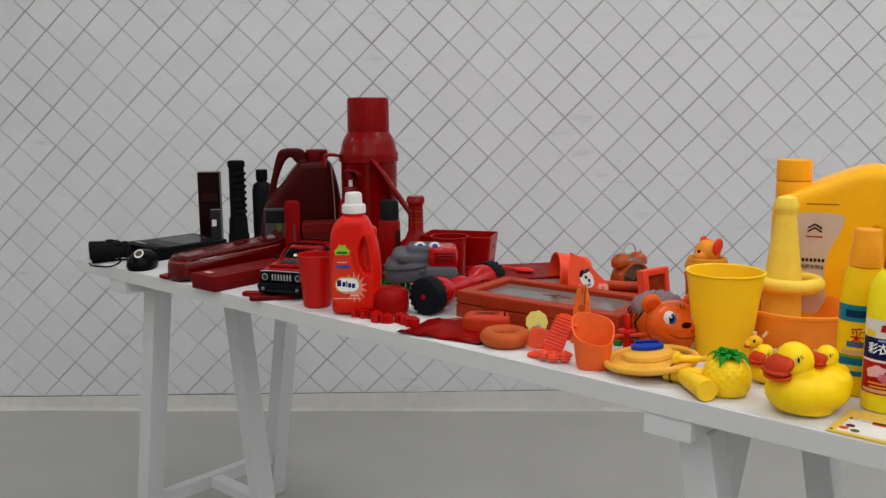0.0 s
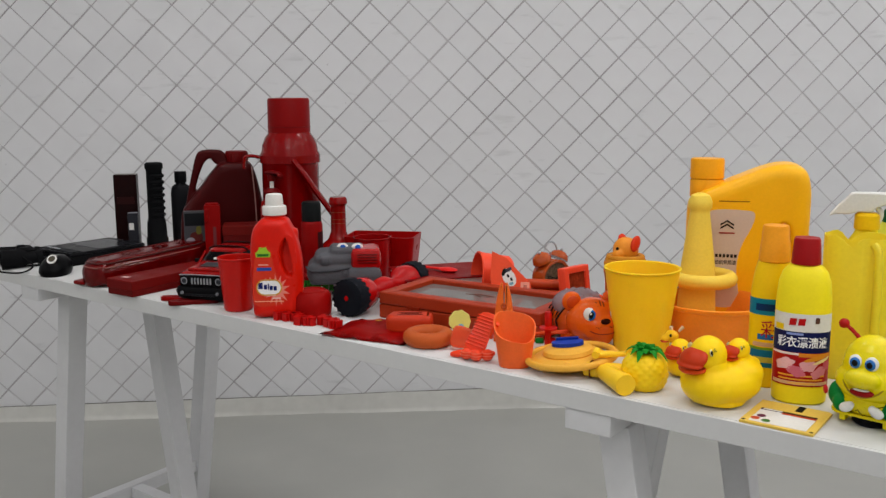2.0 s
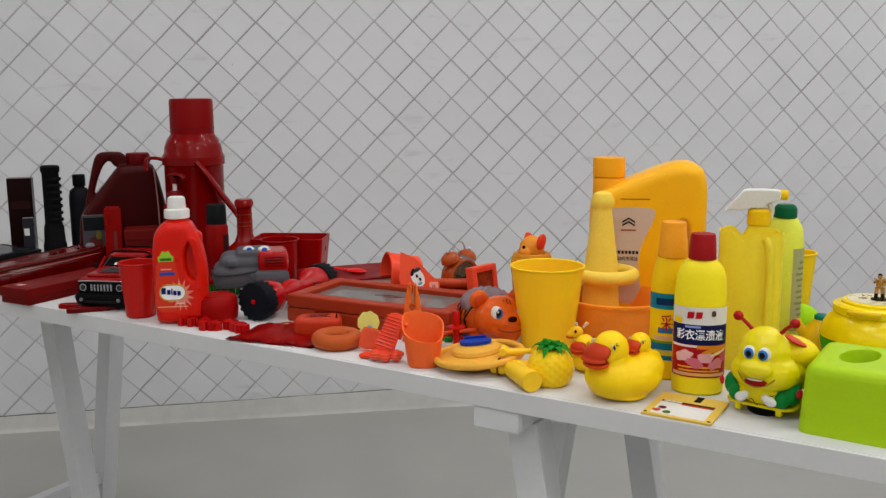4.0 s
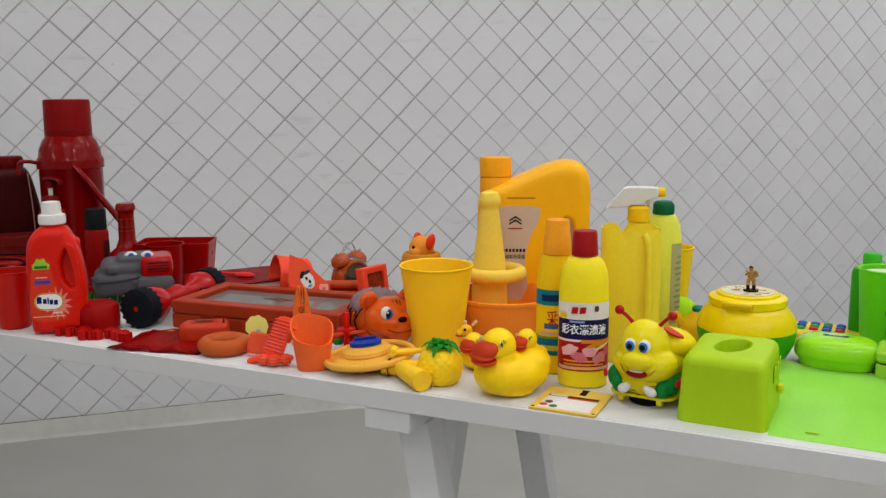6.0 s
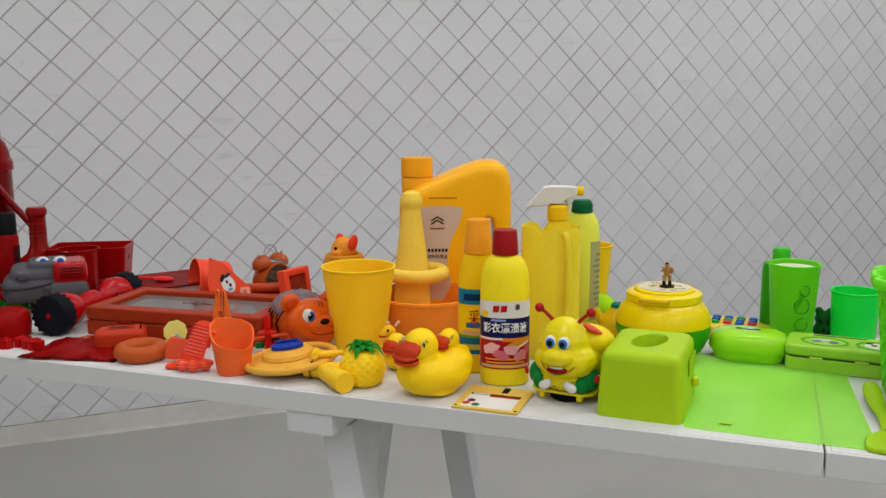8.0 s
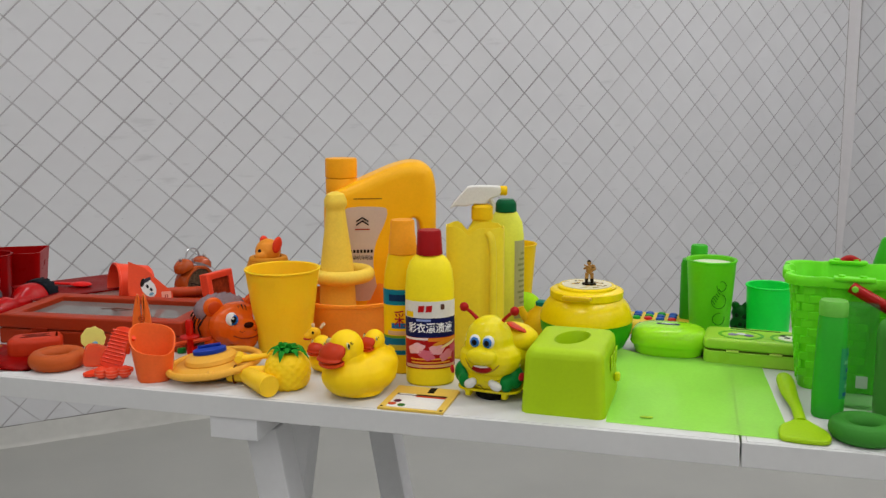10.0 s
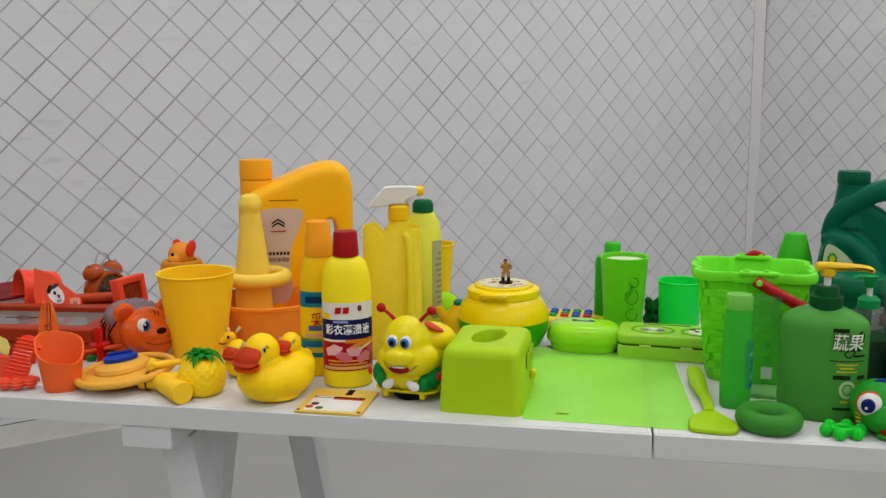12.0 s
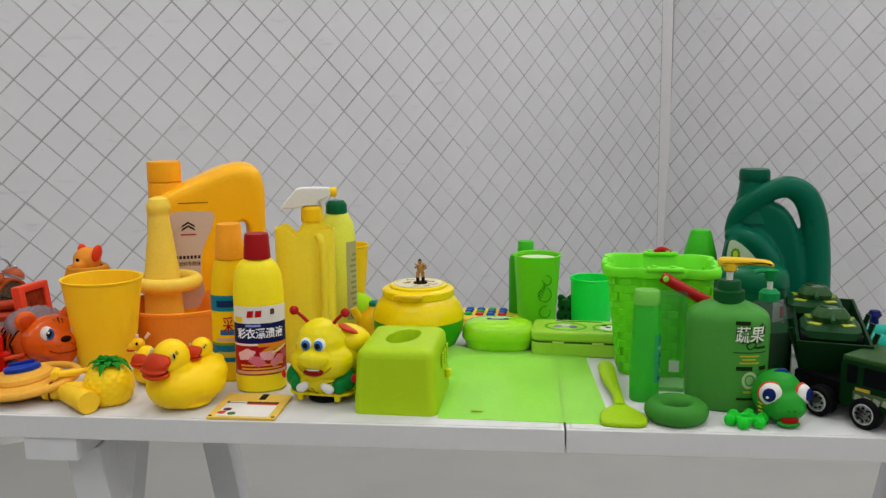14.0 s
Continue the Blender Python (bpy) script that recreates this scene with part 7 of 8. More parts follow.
def remote(u, v, rot):
    e = thing("toy_remote", "yellow toy keypad with coloured buttons", "toy keypad", u, v, rot)
    part("case", slab(rounded([Vector(p) for p in ((-0.055, -0.03), (0.05, -0.036), (0.066, -0.02), (0.066, 0.03), (0.05, 0.045), (-0.055, 0.045))], 3), 0.024, 0.006, flat=True), plastic("e3c84a", 0.4), e)
    cols = ("1c5ab0", "1c5ab0", "2a9a36", "1c5ab0", "1c4a90", "2a9a36", "1c5ab0", "2060b0", "2a9a36", "c82a34", "1c5ab0", "c82a34")
    for k, h in enumerate(cols):
        part("button", lathe([(0.0075, 0.0235), (0.0072, 0.0265), (0.0055, 0.028), (0, 0.028)], 16), plastic(h, 0.4), e, m=pose(-0.036 + (k % 4) * 0.02, 0.03 - (k // 4) * 0.018, 0))


remote(-0.108, 0.488, -4)


def soap_box(u, v, rot):
    e = thing("soap_box", "glossy lime green oval soap box with a dark sticker", "soap box", u, v, rot)
    M = plastic("a2de2c", 0.15, coat=0.4, amount=0.03)
    part("base", loft([(0.0, 0, 0, 0.046, 0.033), (0.004, 0, 0, 0.052, 0.037), (0.018, 0, 0, 0.056, 0.039)], 44, 3.0), M, e)
    part("lid", loft([(0.017, 0, 0, 0.0585, 0.041), (0.021, 0, 0, 0.0605, 0.043), (0.035, 0, 0, 0.058, 0.041), (0.042, 0, 0, 0.052, 0.036), (0.0455, 0, 0, 0.042, 0.028), (0.0465, 0, 0, 0.02, 0.014)], 44, 2.8), M, e, sharp=1.0)
    part("sticker", slab(round_rect(0.036, 0.009, 0.001), 0.0005, flat=True, m=pose(-0.002, 0.002, 0.0464)), plastic("2b2d55", 0.4), e, "dark blue sticker")
    part("sticker_text", slab(round_rect(0.02, 0.0025, 0.0005), 0.0004, flat=True, m=pose(-0.002, 0.002, 0.047)), plastic("c8ccd8", 0.4), e)


soap_box(-0.088, 0.362, -3)


def pencil_tin(u, v, rot):
    e = thing("pencil_box", "pale green metal pencil box with a printed panda face", "pencil box", u, v, rot)
    M = plastic("a4d048", 0.3, amount=0.04)
    w, d = 0.186, 0.08
    part("base", slab(round_rect(w, d, 0.012), 0.022, 0.003, flat=True), M, e)
    lid = part("lid", slab(round_rect(w + 0.002, d + 0.002, 0.0125), 0.017, 0.005, flat=True, m=pose(0, 0, 0.0235)), M, e)
    # Shade in the lid gap, put in as a dark olive strip.
    part("joint", slab(round_rect(w - 0.002, d - 0.002, 0.012), 0.003, 0, flat=True, m=pose(0, 0, 0.0212)), plastic("4a5a1c", 0.5), e, "dark strip painted for the shade in the gap below the lid")
    for x in (-0.05, 0.012):
        part("hinge_tab", box(0.018, 0.002, 0.003, 0.0005, (x, -d / 2 - 0.0012, 0.0215)), plastic("c8d870", 0.4), e)
    z = 0.0406
    def spot(x, y, rx, ry, h, k=0):
        return part("print_shape", slab([Vector((rx * math.cos(q * 0.393), ry * math.sin(q * 0.393))) for q in range(16)], 0.0004, flat=True, m=pose(x, y, z + 0.0003 * k)), plastic(h, 0.4), lid)
    for x, rr in ((-0.04, 0.034), (0.036, 0.034)):
        part("print_ring", slab([Vector((rr * math.cos(q * 0.262), 0.026 * math.sin(q * 0.262))) for q in range(24)], 0.0004, 0, [[Vector((rr * 0.86 * math.cos(q * 0.262), 0.0215 * math.sin(q * 0.262))) for q in range(24)]], flat=True, m=pose(x, -0.006, z)), plastic("5aa82c", 0.4), lid)
    spot(0.036, -0.006, 0.022, 0.016, "e8ecd8")
    for dx, dy, r in ((-0.009, 0.002, 0.0045), (0.009, 0.002, 0.0045), (-0.015, 0.013, 0.005), (0.015, 0.013, 0.005), (0.0, -0.006, 0.0025)):
        spot(0.036 + dx, -0.006 + dy, r, r * 0.85, "1c2018", 1)
    for k, (dx, h) in enumerate(((-0.012, "8a7aa8"), (0.0, "c8c8d0"), (0.012, "7a6a9a"))):
        spot(-0.04 + dx, -0.008 + (k % 2) * 0.006, 0.007, 0.006, h, 1)
    part("print_bar", slab(round_rect(0.075, 0.005, 0.001), 0.0004, flat=True, m=pose(-0.02, 0.029, z)), plastic("3a6a2a", 0.5), lid)


pencil_tin(0.06, 0.346, -6)
bottle("gel_bottle", "green gel bottle with a square shoulder and a round cap", -0.043, 0.512, -2,
       [(0, 0), (0.027, 0), (0.0295, 0.004), (0.0295, 0.118), (0.027, 0.127), (0.015, 0.129), (0.013, 0.131)], plastic("3aa01e", 0.4),
       [(0.0135, 0.129), (0.0145, 0.13), (0.014, 0.15), (0.012, 0.1525), (0, 0.153)], plastic("3fae22", 0.4), sy=0.7, square=3)


def green_tumbler(u, v, rot):
    e = tumbler("tumbler", "lime green frosted tumbler with a drawn flower", u, v, 0.031, 0.0395, 0.139, sheer("8cec30", 0.2, 0.35), rot, 0.003)
    D = plastic("2f7a14", 0.5)
    for z, a0, s in ((0.1, 24, 0.008), (0.075, 20, 0.012), (0.045, 22, 0.010)):
        r = 0.0325 + 0.0085 * z / 0.139
        pts = []
        for k in range(15):
            q = k / 14 * 5.2 + z * 30
            a = radians(a0) + s * math.cos(q) / r
            pts.append(((r + 0.0005) * math.sin(a), -(r + 0.0005) * math.cos(a), z + s * math.sin(q)))
        part("drawn_line", tube(pts, 0.0006, 5, 1), D, e)
    for k in range(6):
        a, z, r = radians(10 + k * 3), 0.07 + k * 0.004, 0.0372
        part("drawn_line", tube([(r * math.sin(a), -r * math.cos(a), z), (r * math.sin(a - 0.12), -r * math.cos(a - 0.12), z + 0.006)], 0.0007, 5, 0), D, e)
    part("liner", lathe([(0.034, 0.132), (0.0, 0.132)], 40, capped=False), plastic("cfd8b8", 0.5), e, "pale paper inside")


green_tumbler(-0.024, 0.455, 0)
tumbler("cup", "bright emerald green plastic cup", 0.073, 0.498, 0.034, 0.037, 0.091, sheer("34f878", 0.25, 0.3), 0, 0.0018)
e = thing("toy_frog", "dark green plastic toy with dark spots", "toy animal", 0.03, 0.515, -4)
part("body", blob([((0.018, 0.014, 0.016), (0, 0, 0.016)), ((0.016, 0.013, 0.013), (0.0, 0, 0.036)), ((0.007, 0.007, 0.007), (-0.009, 0, 0.049)), ((0.007, 0.007, 0.007), (0.009, 0, 0.049))], "body", FOREST), FOREST, e)
for x, z in ((-0.006, 0.034), (0.006, 0.032), (0.0, 0.018), (-0.008, 0.012), (0.009, 0.016)):
    part("spot", ball(0.0035, 0.002, 0.004, (x, -0.0125, z), 10), plastic("12331c", 0.5), e)


def castle_bucket(u, v, rot):
    e = thing("toy_bucket", "bright green sand bucket with moulded bricks and a red handle", "bucket", u, v, rot)
    e.scale = (1.0, 1.0, 0.93)
    M = plastic("7ae030", 0.42, soft=0.1, amount=0.04)
    def plan(k, z):
        loop = []
        for i in range(96):
            a = 2 * math.pi * i / 96
            c, s = math.cos(a), math.sin(a)
            q = (abs(c) ** 5 + abs(s) ** 5) ** -0.2
            side = abs(((a + math.pi / 4) % (math.pi / 2)) - math.pi / 4)
            notch = 0.10 * math.exp(-((side - 0.42) / 0.09) ** 2)
            r = k * q * (1 - notch)
            loop.append((r * c, r * 0.82 * s, z))
        return loop
    bm = bmesh.new()
    rings = [[bm.verts.new(p) for p in plan(k, z)] for k, z in ((0.058, 0.0), (0.060, 0.002), (0.0765, 0.160), (0.085, 0.162), (0.086, 0.166), (0.086, 0.173), (0.084, 0.176), (0.078, 0.176), (0.075, 0.172), (0.0585, 0.004))]
    ring_faces(bm, rings)
    bm.faces.new(rings[0])
    bm.faces.new(rings[-1])
    part("shell", bm, M, e, sharp=0.8)
    rng = random.Random(2)
    brick = mesh_of(box(0.0155, 0.0036, 0.0115, 0.0008), "brick", M)
    for face, turn in enumerate((0, 90, 90)):
        for row in range(12):
            z = 0.008 + row * 0.0128
            k = 0.060 + 0.0165 * z / 0.16
            half, deep = (k, k * 0.82) if face == 0 else (k * 0.82, k)
            for col in range(8):
                t = -0.0595 + col * 0.017 + (0.0085 if row % 2 else 0)
                if 0.3 * half < abs(t) < 0.56 * half or abs(t) > half - 0.008 or rng.random() < 0.06:
                    continue
                d = deep * (1 - abs(t / half) ** 5) ** 0.2 - 0.0006
                at = ((t, -d, z), (-d, t, z), (d, t, z))[face]
                part("brick", brick, M, e, m=pose(*at, 5.5 if face == 0 else 0, 0, turn))
    HR = plastic("a01814", 0.35)
    part("handle", tube([(0.0, -0.073, 0.166), (0.03, -0.083, 0.15), (0.058, -0.088, 0.135), (0.085, -0.085, 0.122)], [0.0085, 0.0085, 0.0085, 0.0075], 12), HR, e, "dark red bail handle")
    part("handle_claw", blob([((0.012, 0.007, 0.009), (0.072, -0.088, 0.132)), ((0.006, 0.006, 0.014), (0.075, -0.088, 0.120)), ((0.014, 0.006, 0.006), (0.085, -0.088, 0.134))], "claw", HR, 0.0016, 3), HR, e)
    part("handle_pivot", lathe([(0, 0.008), (0.004, 0.007), (0.0045, 0)], 14), plastic("8ad84a", 0.4), e, m=pose(0.004, -0.079, 0.165, 90, 0, 0))
    part("far_lug", tube([(-0.004, 0.066, 0.176), (0.006, 0.068, 0.182), (0.018, 0.068, 0.176)], 0.006, 10), HR, e)
    for y in (-0.066, 0.066):
        part("lug_plate", box(0.052, 0.016, 0.006, 0.002, (0.004, y, 0.173)), M, e)
        for x in (-0.012, 0.014):
            part("stud", lathe([(0.005, 0.178), (0.0045, 0.1815), (0, 0.182)], 14), M, e, m=pose(x, y, 0))


castle_bucket(0.152, 0.262, -6)


def tube_bottle(u, v, rot):
    e = thing("lotion_bottle", "slim green translucent lotion bottle with a pale cap", "bottle", u, v, rot, size=0.94)
    part("body", lathe([(0, 0), (0.018, 0), (0.0205, 0.003), (0.0212, 0.03), (0.020, 0.08), (0.0185, 0.136), (0.017, 0.142)], 36, 1, 0.8, 2.6), sheer("58d850", 0.35, 0.3), e)
    part("cap", lathe([(0.0178, 0.1415), (0.0185, 0.143), (0.0185, 0.158), (0.0165, 0.162), (0, 0.1625)], 32, 1, 0.85, 2.4), sheer("9ce070", 0.25, 0.3), e, "pale green cap")
    part("label", band(0.0208, 0.03, 0.10, 62, 60, sy=0.8, square=2.6), plastic("3a9a62", 0.35), e, "blue-green swirling print")
    for k in range(6):
        part("swirl", band(0.0208, 0.034 + k * 0.011, 0.039 + k * 0.011, 58 + (k % 2) * 8, 26, sy=0.8, square=2.6, t=0.001, seg=8), plastic(("2a6a86", "7ac890", "2a8a66")[k % 3], 0.4), e)


tube_bottle(0.112, 0.113, -6)


e = thing("clear_case", "clear plastic upright case with a white sticker", "case", 0.154, 0.156, -8)
part("shell", box(0.04, 0.022, 0.14, 0.003), sheer("d0f2c8", 0.94, 0.08), e)
part("sticker", box(0.014, 0.0006, 0.016, 0, (0.004, -0.0116, 0.03)), plastic("c8d8c4", 0.5), e, "pale sticker")


def spatula(u, v, rot):
    e = thing("spatula", "lime green silicone spatula lying on the table", "spatula", u, v, rot)
    M = plastic("a0c418", 0.45)
    bl = [Vector(p) for p in ((-0.022, 0.0), (0.018, -0.002), (0.029, 0.012), (0.027, 0.034), (0.013, 0.060), (0.007, 0.07), (-0.008, 0.07), (-0.014, 0.062), (-0.027, 0.042), (-0.030, 0.01))]
    part("blade", slab(rounded(bl, 3), 0.007, 0.003, flat=True), M, e, sharp=1.0)
    part("handle", tube([(-0.001, 0.066, 0.005), (-0.003, 0.11, 0.009), (-0.008, 0.15, 0.012), (-0.010, 0.2, 0.014), (-0.010, 0.228, 0.013)], [0.0075, 0.0075, 0.0105, 0.012, 0.009], 14, flat=0.6), M, e)


spatula(0.074, 0.004, -2)
e = thing("grip_ring", "matt green rubber ring", "ring", 0.142, 0.038, 0, size=0.93)
part("ring", torus(0.0295, 0.0138, 48, 18, at=(0, 0, 0.0134)), plastic("428436", 0.5, bump=0.1), e)


def bar(w, h, n=9):
    """A printed bar in the plane x, z, fine enough to be bent round a body."""
    bm = bmesh.new()
    ring_faces(bm, [[bm.verts.new((w * (k / n - 0.5), y, z)) for y, z in ((0, -h / 2), (0, h / 2), (0.0008, h / 2), (0.0008, -h / 2))] for k in range(n + 1)])
    return bm


def veg_wash(u, v, rot):
    e = thing("pump_bottle", "large green pump bottle of fruit wash with a yellow pump", "bottle", u, v, rot, size=0.92)
    M = plastic("4e9040", 0.38, amount=0.05)
    sq, sy, r = 2.5, 0.72, 0.0575
    part("body", lathe([(0, 0), (0.05, 0), (0.0555, 0.004), (0.0575, 0.02), (0.0578, 0.124), (0.0572, 0.131), (0.0545, 0.1375), (0.049, 0.1425), (0.038, 0.1485), (0.026, 0.1535), (0.02, 0.156)], 52, 1, sy, sq), M, e, sharp=0.9)
    part("collar", lathe([(0.02, 0.152), (0.0215, 0.153), (0.0215, 0.169), (0.0165, 0.171), (0.016, 0.181), (0.014, 0.184), (0, 0.184)], 36), plastic("104c26", 0.4), e, "dark green screw collar")
    part("stem", cyl(0.0048, 0.022, (0, 0, 0.184), seg=14), PAPER, e, "white stem")
    Y = plastic("e0bc2c", 0.4)
    part("pump_sleeve", lathe([(0.007, 0.196), (0.0095, 0.198), (0.0105, 0.208)], 20), Y, e)
    part("pump_head", moved(slab(rounded([Vector(p) for p in ((-0.016, 0.0), (-0.0165, 0.008), (-0.010, 0.0115), (0.02, 0.011), (0.05, 0.0085), (0.058, 0.004), (0.056, -0.0005), (0.04, 0.002), (0.012, 0.0), (-0.006, -0.001))], 3), 0.018, 0.005), pose(0, 0, 0.2045, 0, 0, 6)), Y, e, "yellow pump spout")
    D = plastic("1c2e14", 0.5)
    x0, prints = 0.03, []
    prints.append(part("brand_bar", bar(0.02, 0.0055), D, e, "", pose(x0 - 0.01, -0.0006, 0.131)))
    prints.append(words("蔬果", 0.0245, D, e, pose(x0, -0.0010, 0.113), name="lettering_edge", width=0.042, shear=0.1, depth=0.0002, bold=0.0013))
    prints.append(words("蔬果", 0.0245, plastic("dfe8d4", 0.4), e, pose(x0 - 0.0006, -0.0015, 0.1135), label="white lettering with a dark edge", width=0.038, shear=0.1, bold=0.0002))
    prints.append(part("print_bar", bar(0.014, 0.003), D, e, "", pose(x0 + 0.014, -0.0006, 0.096)))
    prints.append(part("flourish", tube([(0.012, 0, 0.026), (0.016, 0, 0.03), (0.014, 0, 0.022), (0.008, 0, 0.0), (0.0, 0, -0.006), (-0.004, 0, 0.0), (0.002, 0, 0.004)], 0.0009, 5, 4), D, e, "dark printed flourish", pose(x0, -0.0006, 0.1)))
    prints.append(part("print_line", bar(0.044, 0.0012), D, e, "", pose(x0, -0.0006, 0.089)))
    for dz, w in ((0.005, 0.026), (-0.005, 0.026), (0.0, 0.018)):
        prints.append(part("gold_line", bar(w, 0.0018), plastic("b8b02a", 0.4), e, "yellow printed line", pose(x0, -0.0008, 0.079 + dz)))
    prints.append(part("print_bar", bar(0.022, 0.006), D, e, "", pose(x0 - 0.006, -0.0006, 0.066)))
    prints.append(part("print_bar", bar(0.009, 0.006), D, e, "", pose(x0 + 0.018, -0.0006, 0.066)))
    prints.append(part("seal", slab([Vector((0.0105 * math.cos(k * 0.26), 0.0125 * math.sin(k * 0.26))) for k in range(24)], 0.0006, 0, [[Vector((0.0068 * math.cos(k * 0.26), 0.0085 * math.sin(k * 0.26))) for k in range(24)]]), plastic("a8c890", 0.4), e, "pale round seal", pose(x0 + 0.002, -0.0006, 0.049)))
    prints.append(part("seal_centre", slab([Vector((0.005 * math.cos(k * 0.52), 0.0062 * math.sin(k * 0.52))) for k in range(12)], 0.0006), plastic("8ab878", 0.4), e, "", pose(x0 + 0.002, -0.0006, 0.049)))
    prints.append(part("print_line", bar(0.02, 0.003), plastic("a8b82a", 0.4), e, "", pose(x0 + 0.004, -0.0006, 0.032)))
    prints.append(part("print_bar", bar(0.026, 0.0035), D, e, "", pose(x0 - 0.002, -0.0006, 0.022)))
    for ob in prints:                                       # the print follows the oval body
        for w in ob.data.vertices:
            x = min(abs(w.co.x + ob.matrix_basis.translation.x), r * 0.99)
            w.co.y -= r * sy * (1 - (x / r) ** sq) ** (1 / sq)


veg_wash(0.216, 0.102, -12)


def bead_star(u, v, rot):
    e = thing("toy_jack", "bright green ring of ribbed plastic beads", "toy", u, v, rot)
    M = plastic("22c838", 0.4)
    for k in range(6):
        a = math.pi * k / 3
        x, y = 0.021 * math.cos(a), 0.017 * math.sin(a)
        b = part("bead", ball(0.0068, 0.0068, 0.0075, (x, y, 0.0075), 18), M, e)
        for q in range(5):
            part("bead_rib", torus(0.0067, 0.0012, 20, 5, at=(x, y, 0.0075), m=pose(0, 0, 0, 90, 0, q * 36)), M, b)
    part("core", torus(0.011, 0.005, 28, 8, sy=0.8, at=(0, 0, 0.008)), M, e)


bead_star(0.226, 0.024, 10)


def toy_fish(u, v, rot):
    e = thing("toy_fish", "green rubber toy fish with bulging eyes and a red mouth", "toy animal", u, v, rot, size=0.87)
    M = plastic("2c9030", 0.4, amount=0.08)
    part("body", blob([((0.036, 0.038, 0.036), (0.0, 0.008, 0.038)), ((0.031, 0.03, 0.025), (0.005, -0.012, 0.028)), ((0.024, 0.012, 0.012), (0.007, -0.031, 0.026))], "body", M), M, e)
    for x, y, z, a, r in ((-0.016, -0.021, 0.046, -8, 0.0165), (0.03, -0.012, 0.044, 48, 0.015)):
        q = part("eye", ball(r, r * 0.7, r * 1.02, (x, y, z), m=pose(0, 0, 0, 0, 0, a)), PAPER, e, "large white eye")
        d = Vector((math.sin(radians(a)), -math.cos(radians(a)), 0))
        part("eye_rim", torus(r * 0.98, 0.0022, 32, 8, at=Vector((x, y, z)) - d * 0.003, m=pose(0, 0, 0, 90, 0, a)), plastic("c8411c", 0.4), q, "orange-red rim")
        part("pupil", ball(r * 0.58, r * 0.3, r * 0.62, Vector((x, y, z)) + d * r * 0.52 + Vector((-0.003 if a < 0 else 0.002, 0, 0.001)), 18, m=pose(0, 0, 0, 0, 0, a)), plastic("14245a", 0.12), q, "dark blue pupil")
        part("glint", ball(r * 0.12, at=Vector((x, y, z)) + d * r * 0.8 + Vector((-0.006, 0, -0.001)), seg=10), PAPER, q)
    part("mouth", ball(0.0125, 0.0055, 0.0065, (0.008, -0.0365, 0.0135), 20), plastic("8e1c12", 0.4), e, "red open mouth")
    part("lower_lip", blob([((0.0165, 0.012, 0.0055), (0.008, -0.030, 0.0065))], "lip", M, 0.0015, 2), M, e)
    for x in (0.004, 0.013):
        part("nostril", ball(0.0015, 0.0012, 0.001, (x, -0.0428, 0.0285), 8), plastic("12401a", 0.5), e)
    part("fin", slab(rounded([Vector(p) for p in ((-0.012, 0.0), (-0.008, 0.012), (0.004, 0.017), (0.012, 0.014), (0.014, 0.0))], 3), 0.006, 0.002, m=pose(0.0, 0.004, 0.060)), plastic("1c3a7a", 0.4), e, "blue top fin")
    for k in range(4):
        part("gill_stripe", tube([(-0.030, -0.008 - k * 0.001, 0.036 - k * 0.006), (-0.026, -0.017, 0.034 - k * 0.005)], 0.0014, 6, 0), plastic("c8b83a", 0.4), e, "yellow gill stripe")


toy_fish(0.269, 0.043, -2)
bottle("bottle_cone", "bright green cone-shaped plastic stopper", 0.262, 0.515, 0,
       [(0, 0), (0.031, 0), (0.032, 0.004), (0.031, 0.1), (0.0285, 0.13), (0.018, 0.17), (0.015, 0.174), (0, 0.1755)], plastic("3fae20", 0.45), None, None, category="stopper")


